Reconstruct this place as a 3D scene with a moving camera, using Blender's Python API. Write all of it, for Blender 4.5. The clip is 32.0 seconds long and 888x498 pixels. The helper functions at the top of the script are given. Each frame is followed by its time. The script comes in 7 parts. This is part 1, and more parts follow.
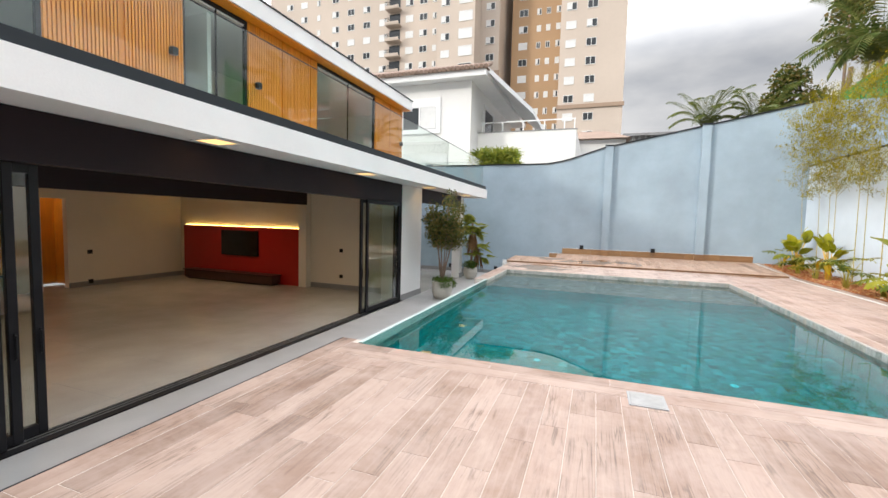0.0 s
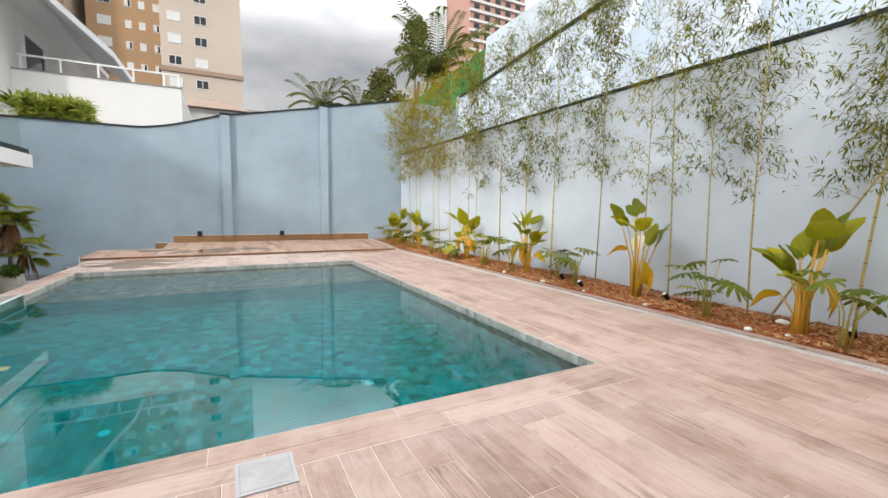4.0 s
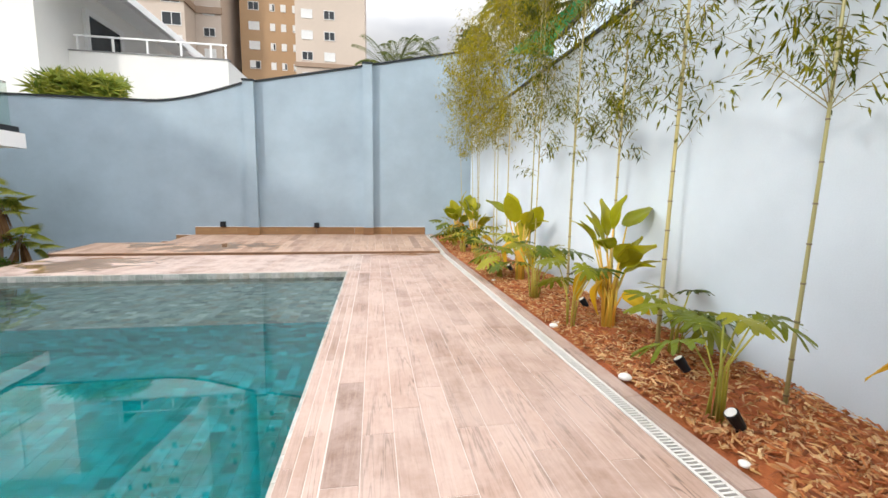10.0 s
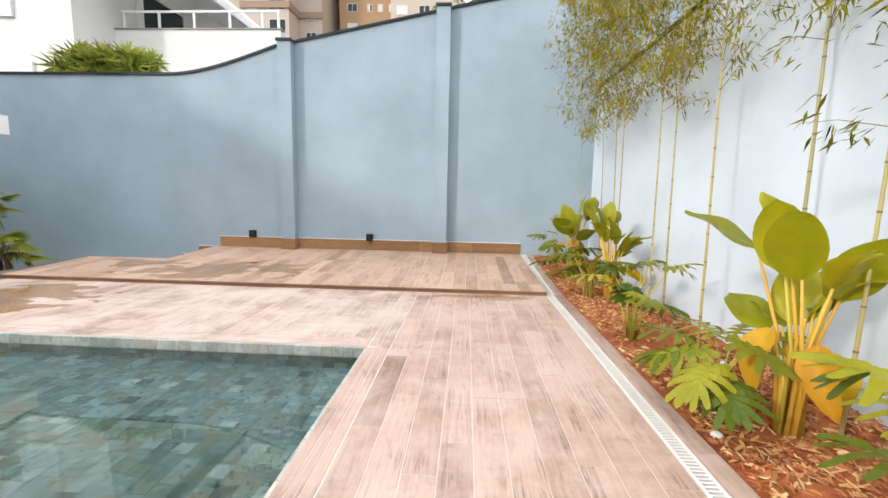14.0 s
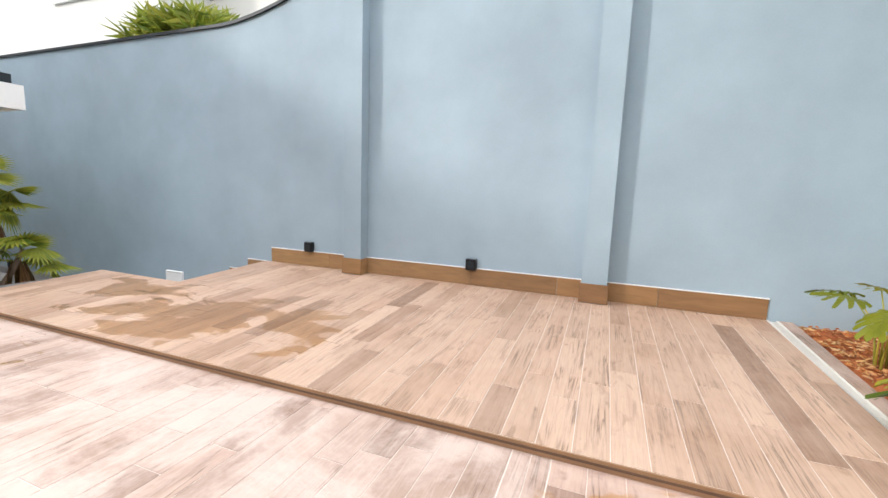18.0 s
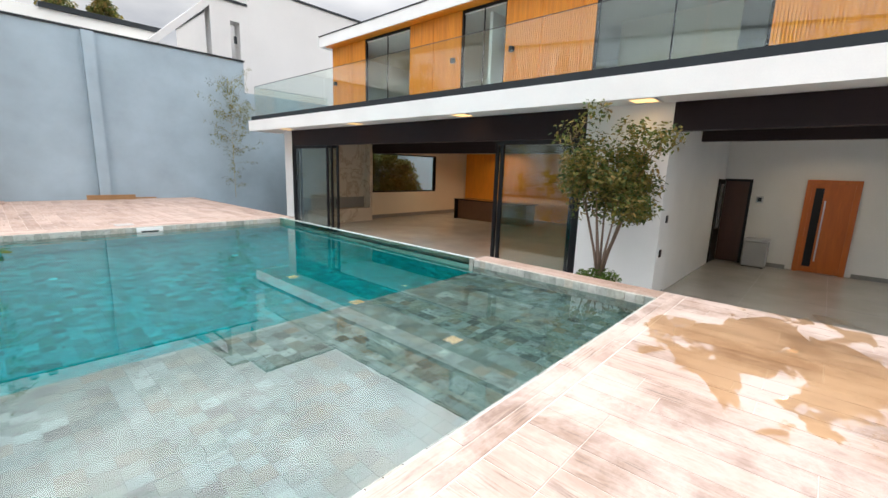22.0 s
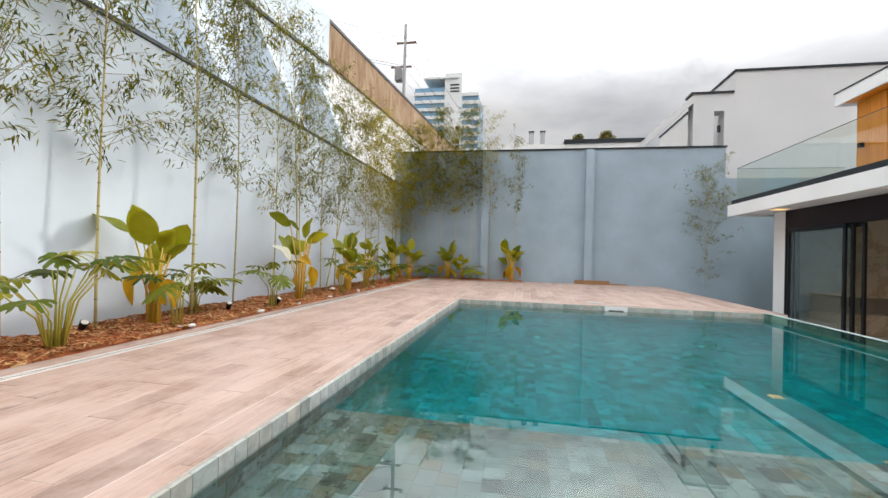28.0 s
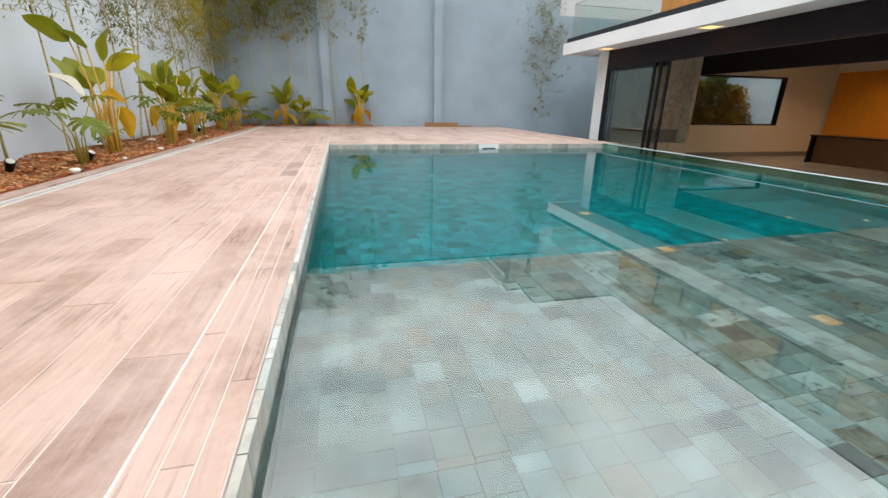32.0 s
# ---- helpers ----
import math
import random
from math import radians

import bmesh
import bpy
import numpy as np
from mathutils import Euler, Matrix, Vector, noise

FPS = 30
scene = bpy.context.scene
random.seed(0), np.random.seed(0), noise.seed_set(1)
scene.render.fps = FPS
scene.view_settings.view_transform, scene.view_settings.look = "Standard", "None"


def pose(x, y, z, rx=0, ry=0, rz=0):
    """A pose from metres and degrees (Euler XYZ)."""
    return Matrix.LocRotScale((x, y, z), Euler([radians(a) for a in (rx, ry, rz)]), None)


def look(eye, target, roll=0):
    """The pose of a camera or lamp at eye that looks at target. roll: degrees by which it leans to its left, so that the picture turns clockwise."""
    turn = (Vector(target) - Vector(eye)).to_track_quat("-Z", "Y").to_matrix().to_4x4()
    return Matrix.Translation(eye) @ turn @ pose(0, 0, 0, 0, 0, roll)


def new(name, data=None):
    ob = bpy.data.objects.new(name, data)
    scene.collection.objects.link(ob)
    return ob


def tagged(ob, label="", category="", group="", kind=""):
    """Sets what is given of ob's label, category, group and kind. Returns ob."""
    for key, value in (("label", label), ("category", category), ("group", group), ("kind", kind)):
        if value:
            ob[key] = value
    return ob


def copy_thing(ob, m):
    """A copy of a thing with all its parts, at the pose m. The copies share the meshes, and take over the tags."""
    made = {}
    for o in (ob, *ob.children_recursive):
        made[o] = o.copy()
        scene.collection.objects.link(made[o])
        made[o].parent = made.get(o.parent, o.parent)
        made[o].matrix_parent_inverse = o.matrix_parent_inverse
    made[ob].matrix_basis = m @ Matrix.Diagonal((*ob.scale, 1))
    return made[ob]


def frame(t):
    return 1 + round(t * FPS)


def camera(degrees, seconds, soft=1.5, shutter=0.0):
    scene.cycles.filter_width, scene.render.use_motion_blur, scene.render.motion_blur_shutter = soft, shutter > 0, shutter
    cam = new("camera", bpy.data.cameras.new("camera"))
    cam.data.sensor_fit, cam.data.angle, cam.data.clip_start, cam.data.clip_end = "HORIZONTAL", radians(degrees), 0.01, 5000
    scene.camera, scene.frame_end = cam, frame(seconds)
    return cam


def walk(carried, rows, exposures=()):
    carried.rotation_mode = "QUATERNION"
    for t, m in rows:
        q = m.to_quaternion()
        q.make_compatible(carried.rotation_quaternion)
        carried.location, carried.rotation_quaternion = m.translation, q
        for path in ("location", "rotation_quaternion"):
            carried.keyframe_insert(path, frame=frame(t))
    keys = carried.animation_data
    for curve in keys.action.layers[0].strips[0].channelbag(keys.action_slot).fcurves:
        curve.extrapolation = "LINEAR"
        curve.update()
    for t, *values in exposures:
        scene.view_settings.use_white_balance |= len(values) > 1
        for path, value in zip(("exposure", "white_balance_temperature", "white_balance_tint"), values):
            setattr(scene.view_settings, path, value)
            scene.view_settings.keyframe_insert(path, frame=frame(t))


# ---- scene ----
cam = camera(93.6, 32.0)
PATH = [
    (0, (0.157, -0.445, 1.554), (-0.522, 1.431, 1.414), 1.5),
    (0.5, (0.092, -0.449, 1.563), (-0.453, 1.47, 1.412), 1.5),
    (1, (0.005, -0.359, 1.511), (-0.332, 1.606, 1.356), 1.4),
    (1.5, (-0.056, -0.18, 1.501), (-0.131, 1.812, 1.343), 1.3),
    (2, (-0.075, 0.043, 1.52), (0.132, 2.026, 1.359), 1.2),
    (2.5, (-0.054, 0.302, 1.537), (0.415, 2.239, 1.371), 1.1),
    (3, (0.064, 0.545, 1.539), (0.747, 2.417, 1.368), 0.9),
    (3.5, (0.273, 0.852, 1.523), (1.104, 2.662, 1.346), 0.8),
    (4, (0.508, 1.157, 1.477), (1.427, 2.924, 1.29), 0.7),
    (4.5, (0.811, 1.443, 1.446), (1.771, 3.187, 1.25), 0.6),
    (6.5, (2.243, 2.242, 1.382), (3.262, 3.949, 1.167), 0.3),
    (7, (2.575, 2.539, 1.44), (3.598, 4.243, 1.21), 0.3),
    (7.5, (2.943, 2.829, 1.449), (3.952, 4.541, 1.223), 0.5),
    (8, (3.227, 3.137, 1.462), (4.185, 4.878, 1.231), 0.6),
    (8.5, (3.477, 3.423, 1.495), (4.331, 5.216, 1.261), 0.8),
    (9, (3.784, 3.823, 1.478), (4.479, 5.683, 1.244), 0.9),
    (9.5, (4.013, 4.27, 1.494), (4.52, 6.189, 1.246), 0.6),
    (10, (4.23, 4.805, 1.462), (4.56, 6.762, 1.213), 0.8),
    (10.5, (4.442, 5.286, 1.462), (4.632, 7.26, 1.208), 1.0),
    (11, (4.554, 5.787, 1.462), (4.646, 7.768, 1.204), 1.1),
    (11.5, (4.654, 6.272, 1.486), (4.68, 8.255, 1.224), 1.2),
    (12, (4.727, 6.855, 1.427), (4.701, 8.839, 1.172), 1.2),
    (12.5, (4.733, 7.387, 1.435), (4.675, 9.37, 1.179), 1.2),
    (13, (4.753, 7.932, 1.471), (4.674, 9.914, 1.215), 1.3),
    (13.5, (4.713, 8.519, 1.486), (4.618, 10.501, 1.233), 1.2),
    (15.5, (4.591, 10.691, 1.472), (4.464, 12.672, 1.232), 1.3),
    (16, (4.597, 11.229, 1.437), (4.446, 13.21, 1.204), 1.2),
    (16.5, (4.592, 11.751, 1.416), (4.397, 13.728, 1.183), 1.3),
    (17, (4.518, 12.221, 1.448), (4.24, 14.186, 1.206), 1.5),
    (17.5, (4.353, 12.691, 1.488), (3.903, 14.622, 1.228), 1.8),
    (18, (4.119, 13.111, 1.512), (3.412, 14.962, 1.237), 2.1),
    (18.5, (4.003, 13.651, 1.54), (2.911, 15.298, 1.233), 1.9),
    (19, (4.03, 14.18, 1.455), (2.495, 15.435, 1.194), 2.6),
    (19.5, (3.787, 14.448, 1.48), (2.005, 15.305, 1.184), 2.7),
    (20, (3.565, 14.681, 1.444), (1.63, 15.075, 1.124), 2.5),
    (20.5, (3.285, 14.686, 1.48), (1.318, 14.6, 1.131), 2.6),
    (21, (3.077, 14.638, 1.463), (1.192, 14.078, 1.093), 2.4),
    (21.5, (2.784, 14.51, 1.421), (1.082, 13.532, 1.037), 2.2),
    (22, (2.517, 14.288, 1.356), (1.064, 12.967, 0.981), 1.9),
    (22.5, (2.32, 13.989, 1.168), (1.136, 12.413, 0.831), 1.7),
    (23, (2.177, 13.814, 1.007), (1.274, 12.052, 0.729), 1.4),
    (23.5, (2.085, 13.775, 0.891), (1.428, 11.897, 0.681), 1.2),
    (24, (2.061, 13.733, 0.833), (1.595, 11.795, 0.677), 1.3),
    (24.5, (2.043, 13.714, 0.810), (1.745, 11.74, 0.689), 1.4),
    (25, (2.055, 13.649, 0.810), (1.9, 11.658, 0.711), 1.4),
    (25.5, (2.063, 13.609, 0.810), (2.044, 11.61, 0.736), 1.4),
    (26, (2.063, 13.566, 0.810), (2.163, 11.569, 0.766), 1.4),
    (26.5, (2.098, 13.555, 0.810), (2.282, 11.564, 0.800), 1.4),
    (28.5, (2.404, 13.349, 1.094), (2.843, 11.398, 1.12), 1.6),
    (29, (2.624, 13.167, 1.163), (3.118, 11.229, 1.163), 1.5),
    (29.5, (2.845, 12.936, 1.197), (3.362, 11.006, 1.124), 1.5),
    (30, (3.032, 12.781, 1.152), (3.541, 10.855, 0.975), 1.4),
    (30.5, (3.192, 12.756, 0.955), (3.663, 10.843, 0.61), 1.0),
    (31, (3.345, 12.796, 0.832), (3.627, 10.899, 0.265), 0.9),
    (31.5, (3.428, 12.873, 0.772), (3.362, 10.978, 0.137), 0.8),
    (32, (3.436, 12.91, 0.763), (2.991, 11.072, 0.114), 1.0),
]
STOPS = [(0, -0.51), (2, -0.69), (4, -0.73), (8, -0.59), (12, -0.51), (16, -0.56), (18, -0.43), (20, -0.62), (21.5, -0.37), (23, -0.25), (25, -0.42), (27, -0.62), (29, -0.73), (32, -0.56)]
walk(cam, [(t, look(eye, target, roll)) for t, eye, target, roll in PATH], STOPS)

# ---- world, sun, exposure ----
world = bpy.data.worlds.new("world")
scene.world = world
world.use_nodes = True


def build_sky():
    nt = world.node_tree
    nt.nodes.clear()
    out = nt.nodes.new("ShaderNodeOutputWorld")
    bg = nt.nodes.new("ShaderNodeBackground")
    sky = nt.nodes.new("ShaderNodeTexSky")
    sky.sky_type, sky.sun_disc = "NISHITA", False
    sky.sun_elevation, sky.sun_rotation = radians(21.5), radians(-132)
    sky.air_density, sky.dust_density = 1.0, 2.5
    co = nt.nodes.new("ShaderNodeTexCoord")
    mp = nt.nodes.new("ShaderNodeMapping")
    mp.inputs["Scale"].default_value = (1.0, 1.0, 2.6)
    n1 = nt.nodes.new("ShaderNodeTexNoise")
    n1.inputs["Scale"].default_value, n1.inputs["Detail"].default_value, n1.inputs["Roughness"].default_value = 2.1, 8.0, 0.58
    n1.inputs["Distortion"].default_value = 0.4
    ramp = nt.nodes.new("ShaderNodeValToRGB")
    ramp.color_ramp.elements[0].position, ramp.color_ramp.elements[0].color = 0.14, (0, 0, 0, 1)
    ramp.color_ramp.elements[1].position, ramp.color_ramp.elements[1].color = 0.38, (1, 1, 1, 1)
    n2 = nt.nodes.new("ShaderNodeTexNoise")
    n2.inputs["Scale"].default_value, n2.inputs["Detail"].default_value = 3.4, 7.0
    tone = nt.nodes.new("ShaderNodeValToRGB")
    tone.color_ramp.elements[0].position, tone.color_ramp.elements[0].color = 0.34, (26.5, 27.6, 30.0, 1)
    tone.color_ramp.elements[1].position, tone.color_ramp.elements[1].color = 0.62, (43.5, 43.5, 44.0, 1)
    mix = nt.nodes.new("ShaderNodeMix")
    mix.data_type = "RGBA"
    L = nt.links.new
    L(co.outputs["Generated"], mp.inputs["Vector"])
    L(mp.outputs["Vector"], n1.inputs["Vector"])
    L(mp.outputs["Vector"], n2.inputs["Vector"])
    L(n1.outputs["Fac"], ramp.inputs["Fac"])
    L(n2.outputs["Fac"], tone.inputs["Fac"])
    L(ramp.outputs["Color"], mix.inputs["Factor"])
    L(sky.outputs["Color"], mix.inputs["A"])
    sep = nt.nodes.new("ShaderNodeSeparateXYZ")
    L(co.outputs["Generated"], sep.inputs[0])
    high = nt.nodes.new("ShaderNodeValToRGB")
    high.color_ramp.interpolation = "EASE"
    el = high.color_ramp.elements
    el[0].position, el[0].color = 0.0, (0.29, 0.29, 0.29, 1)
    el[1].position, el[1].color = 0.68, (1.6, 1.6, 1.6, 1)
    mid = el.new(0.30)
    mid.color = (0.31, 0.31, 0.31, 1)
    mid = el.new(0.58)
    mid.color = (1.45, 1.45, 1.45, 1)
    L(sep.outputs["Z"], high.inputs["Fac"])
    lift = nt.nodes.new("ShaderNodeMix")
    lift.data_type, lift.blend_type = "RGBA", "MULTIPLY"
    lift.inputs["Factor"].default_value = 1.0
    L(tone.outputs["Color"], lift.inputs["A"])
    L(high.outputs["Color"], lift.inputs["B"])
    # the clouds are brighter on the sun's side
    side = nt.nodes.new("ShaderNodeVectorMath")
    side.operation = "DOT_PRODUCT"
    side.inputs[1].default_value = (-0.60, 0.05, 0.0)
    L(co.outputs["Generated"], side.inputs[0])
    tilt = nt.nodes.new("ShaderNodeMath")
    tilt.operation, tilt.inputs[1].default_value, tilt.inputs[2].default_value = "MULTIPLY_ADD", 0.36, 1.0
    L(side.outputs["Value"], tilt.inputs[0])
    sway = nt.nodes.new("ShaderNodeMix")
    sway.data_type, sway.blend_type = "RGBA", "MULTIPLY"
    sway.inputs["Factor"].default_value = 1.0
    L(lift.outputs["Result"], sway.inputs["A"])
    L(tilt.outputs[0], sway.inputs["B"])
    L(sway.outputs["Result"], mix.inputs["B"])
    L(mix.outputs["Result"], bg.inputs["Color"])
    bg.inputs["Strength"].default_value = 0.08
    L(bg.outputs["Background"], out.inputs["Surface"])


build_sky()
sun = new("sun", bpy.data.lights.new("sun", "SUN"))
sun.data.energy, sun.data.angle, sun.data.color = 3.0, radians(5.0), (1.0, 0.95, 0.88)
sun.matrix_world = look((-20, -18, 10.6), (0, 0, 0))

# ---- materials ----
def nodes_of(name):
    m = bpy.data.materials.new(name)
    m.use_nodes = True
    nt = m.node_tree
    return m, nt, nt.nodes["Principled BSDF"]


def mixc(nt, fac, a, b, blend="MIX"):
    n = nt.nodes.new("ShaderNodeMix")
    n.data_type, n.blend_type = "RGBA", blend
    for i, v in ((0, fac), (6, a), (7, b)):
        if isinstance(v, bpy.types.NodeSocket):
            nt.links.new(v, n.inputs[i])
        elif i == 0:
            n.inputs[0].default_value = v
        else:
            n.inputs[i].default_value = (*v, 1)
    return n.outputs[2]


def coords(nt, kind="Object", scale=(1, 1, 1), rnd=0.0):
    co = nt.nodes.new("ShaderNodeTexCoord")
    mp = nt.nodes.new("ShaderNodeMapping")
    mp.inputs["Scale"].default_value = scale
    nt.links.new(co.outputs[kind], mp.inputs["Vector"])
    if rnd:
        info = nt.nodes.new("ShaderNodeObjectInfo")
        mul = nt.nodes.new("ShaderNodeMath")
        mul.operation, mul.inputs[1].default_value = "MULTIPLY", rnd
        nt.links.new(info.outputs["Random"], mul.inputs[0])
        comb = nt.nodes.new("ShaderNodeCombineXYZ")
        for i in range(3):
            nt.links.new(mul.outputs[0], comb.inputs[i])
        nt.links.new(comb.outputs[0], mp.inputs["Location"])
    return mp.outputs["Vector"]


def noise_tex(nt, vec, scale, detail=4.0, rough=0.55, dist=0.0):
    n = nt.nodes.new("ShaderNodeTexNoise")
    n.inputs["Scale"].default_value, n.inputs["Detail"].default_value = scale, detail
    n.inputs["Roughness"].default_value, n.inputs["Distortion"].default_value = rough, dist
    nt.links.new(vec, n.inputs["Vector"])
    return n.outputs["Fac"]


def ramp_of(nt, fac, stops):
    r = nt.nodes.new("ShaderNodeValToRGB")
    el = r.color_ramp.elements
    while len(el) < len(stops):
        el.new(0.5)
    for e, (p, c) in zip(el, stops):
        e.position = p
        e.color = (c, c, c, 1) if isinstance(c, (int, float)) else (*c, 1)
    nt.links.new(fac, r.inputs["Fac"])
    return r.outputs["Color"]


def bump_of(nt, height, strength, dist=0.02):
    b = nt.nodes.new("ShaderNodeBump")
    b.inputs["Strength"].default_value, b.inputs["Distance"].default_value = strength, dist
    nt.links.new(height, b.inputs["Height"])
    return b.outputs["Normal"]


def paint(name, color, rough=0.7, var=0.12, scale=1.5, grain=60.0, bump=0.15, metal=0.0, kind="Object"):
    """A painted or plastered surface: large blotches, fine grain, light relief."""
    m, nt, p = nodes_of(name)
    v = coords(nt, kind)
    big = noise_tex(nt, v, scale, 5)
    fine = noise_tex(nt, v, grain, 3)
    dark = tuple(c * (1 - var) for c in color)
    lite = tuple(min(1, c * (1 + var * 0.6)) for c in color)
    c = mixc(nt, ramp_of(nt, big, [(0.3, 0.0), (0.7, 1.0)]), dark, lite)
    c = mixc(nt, 0.12, c, ramp_of(nt, fine, [(0.3, tuple(x * 0.8 for x in color)), (0.7, lite)]))
    nt.links.new(c, p.inputs["Base Color"])
    p.inputs["Roughness"].default_value, p.inputs["Metallic"].default_value = rough, metal
    if bump:
        nt.links.new(bump_of(nt, fine, bump, 0.01), p.inputs["Normal"])
    return m


def by_piece(name, colors, rough=0.6, var=0.25, grain=8.0, stretch=(1, 1, 1), bump=0.2, island=False):
    """Pieces that differ one from another: colour picked by the object's own random number or by the mesh island's."""
    m, nt, p = nodes_of(name)
    if island:
        g = nt.nodes.new("ShaderNodeNewGeometry")
        rnd = g.outputs["Random Per Island"]
    else:
        g = nt.nodes.new("ShaderNodeObjectInfo")
        rnd = g.outputs["Random"]
    stops = [(i / max(1, len(colors) - 1), c) for i, c in enumerate(colors)]
    base = ramp_of(nt, rnd, stops)
    v = coords(nt, "Object", stretch, 0.0 if island else 7.0)
    n = noise_tex(nt, v, grain, 6, 0.6, 0.6)
    n2 = noise_tex(nt, v, grain * 0.25, 4)
    c = mixc(nt, var, base, ramp_of(nt, n, [(0.25, 0.15), (0.75, 1.0)]), "MULTIPLY")
    c = mixc(nt, var * 0.6, c, ramp_of(nt, n2, [(0.3, 0.35), (0.7, 1.0)]), "MULTIPLY")
    nt.links.new(c, p.inputs["Base Color"])
    p.inputs["Roughness"].default_value = rough
    nt.links.new(bump_of(nt, n, bump, 0.01), p.inputs["Normal"])
    return m


def plain(name, color, rough=0.5, metal=0.0, var=0.08):
    return paint(name, color, rough, var, 3.0, 40.0, 0.05, metal)


def glow(name, color, strength):
    m, nt, p = nodes_of(name)
    p.inputs["Base Color"].default_value = (*color, 1)
    p.inputs["Emission Color"].default_value = (*color, 1)
    p.inputs["Emission Strength"].default_value = strength
    return m


def gloss_by_angle(nt, base, power):
    lw = nt.nodes.new("ShaderNodeLayerWeight")
    lw.inputs["Blend"].default_value = 0.5
    pw = nt.nodes.new("ShaderNodeMath")
    pw.operation, pw.inputs[1].default_value = "POWER", power
    ma = nt.nodes.new("ShaderNodeMath")
    ma.operation, ma.inputs[1].default_value, ma.inputs[2].default_value = "MULTIPLY_ADD", 1 - base, base
    nt.links.new(lw.outputs["Facing"], pw.inputs[0])
    nt.links.new(pw.outputs[0], ma.inputs[0])
    return ma.outputs[0]


def clear(name, tint, base=0.05, power=4.5, gloss=1.0):
    """Clear pane: see-through with the reflection that the angle gives."""
    m, nt, p = nodes_of(name)
    nt.nodes.remove(p)
    tr = nt.nodes.new("ShaderNodeBsdfTransparent")
    tr.inputs["Color"].default_value = (*tint, 1)
    gl = nt.nodes.new("ShaderNodeBsdfGlossy")
    gl.inputs["Roughness"].default_value = 0.01
    gl.inputs["Color"].default_value = (gloss, gloss, gloss, 1)
    mx = nt.nodes.new("ShaderNodeMixShader")
    nt.links.new(gloss_by_angle(nt, base, power), mx.inputs[0])
    nt.links.new(tr.outputs[0], mx.inputs[1])
    nt.links.new(gl.outputs[0], mx.inputs[2])
    nt.links.new(mx.outputs[0], nt.nodes["Material Output"].inputs["Surface"])
    return m


M = {}
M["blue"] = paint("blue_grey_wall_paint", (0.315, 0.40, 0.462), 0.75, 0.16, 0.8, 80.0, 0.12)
# paler base colour for the east and retaining walls
M["blue_light"] = paint("pale_blue_render", (0.60, 0.675, 0.735), 0.75, 0.13, 0.7, 80.0, 0.12)
M["white"] = paint("white_plaster", (0.80, 0.80, 0.79), 0.65, 0.05, 1.0, 50.0, 0.12)
M["soffit"] = paint("white_ceiling_paint", (0.80, 0.79, 0.77), 0.7, 0.03, 0.8, 60.0, 0.05)
M["cream"] = paint("cream_interior_paint", (0.72, 0.66, 0.56), 0.7, 0.05, 0.8, 60.0, 0.05)
M["black"] = plain("black_aluminium", (0.012, 0.012, 0.014), 0.35, 0.0)
M["dark_band"] = plain("charcoal_metal_flashing", (0.03, 0.035, 0.04), 0.45, 0.3)
M["beam"] = plain("dark_brown_steel_beam", (0.022, 0.015, 0.018), 0.5, 0.2)
for nm in ("black", "beam", "dark_band"):
    M[nm].node_tree.nodes["Principled BSDF"].inputs["Specular IOR Level"].default_value = 0.2
M["grout"] = paint("light_grout", (0.66, 0.58, 0.52), 0.85, 0.12, 2.0, 80.0, 0.2)
M["grey_tile"] = paint("grey_porcelain_floor", (0.40, 0.385, 0.36), 0.2, 0.14, 1.1, 30.0, 0.06)
M["grey_pave"] = paint("light_grey_paving", (0.38, 0.38, 0.38), 0.6, 0.10, 1.5, 40.0, 0.1)
M["grey_skirt"] = paint("grey_porcelain_skirting", (0.24, 0.24, 0.24), 0.45, 0.12, 2.0, 40.0, 0.08)
M["glass"] = clear("clear_glass", (0.90, 0.94, 0.92))
M["rail_glass"] = clear("green_tinted_railing_glass", (0.92, 0.96, 0.94))
M["lamp"] = glow("warm_lamp_diffuser", (1.0, 0.58, 0.22), 2.4)

# ---- helpers for meshes ----
def add_box(bm, x0, x1, y0, y1, z0, z1, bevel=0.0):
    made = bmesh.ops.create_cube(bm, size=1.0, matrix=Matrix.LocRotScale(((x0 + x1) / 2, (y0 + y1) / 2, (z0 + z1) / 2), None, (x1 - x0, y1 - y0, z1 - z0)))
    if bevel:
        edges = list({e for v in made["verts"] for e in v.link_edges})
        bmesh.ops.bevel(bm, geom=edges, offset=bevel, segments=1, affect="EDGES", clamp_overlap=True)
    return made


def add_tube(bm, pts, radii, sides=8, cap=True):
    """A tapered tube along a line of points."""
    rings = []
    for i, p in enumerate(pts):
        p = Vector(p)
        d = (Vector(pts[min(i + 1, len(pts) - 1)]) - Vector(pts[max(i - 1, 0)])).normalized()
        a = d.orthogonal().normalized() if abs(d.z) < 0.95 else Vector((1, 0, 0))
        a = (a - d * a.dot(d)).normalized()
        b = d.cross(a)
        r = radii[i]
        rings.append([bm.verts.new(p + (a * math.cos(2 * math.pi * k / sides) + b * math.sin(2 * math.pi * k / sides)) * r) for k in range(sides)])
    for q, s in zip(rings, rings[1:]):
        for k in range(sides):
            bm.faces.new((q[k], q[(k + 1) % sides], s[(k + 1) % sides], s[k]))
    if cap:
        bm.faces.new(list(reversed(rings[0])))
        bm.faces.new(rings[-1])
    return rings


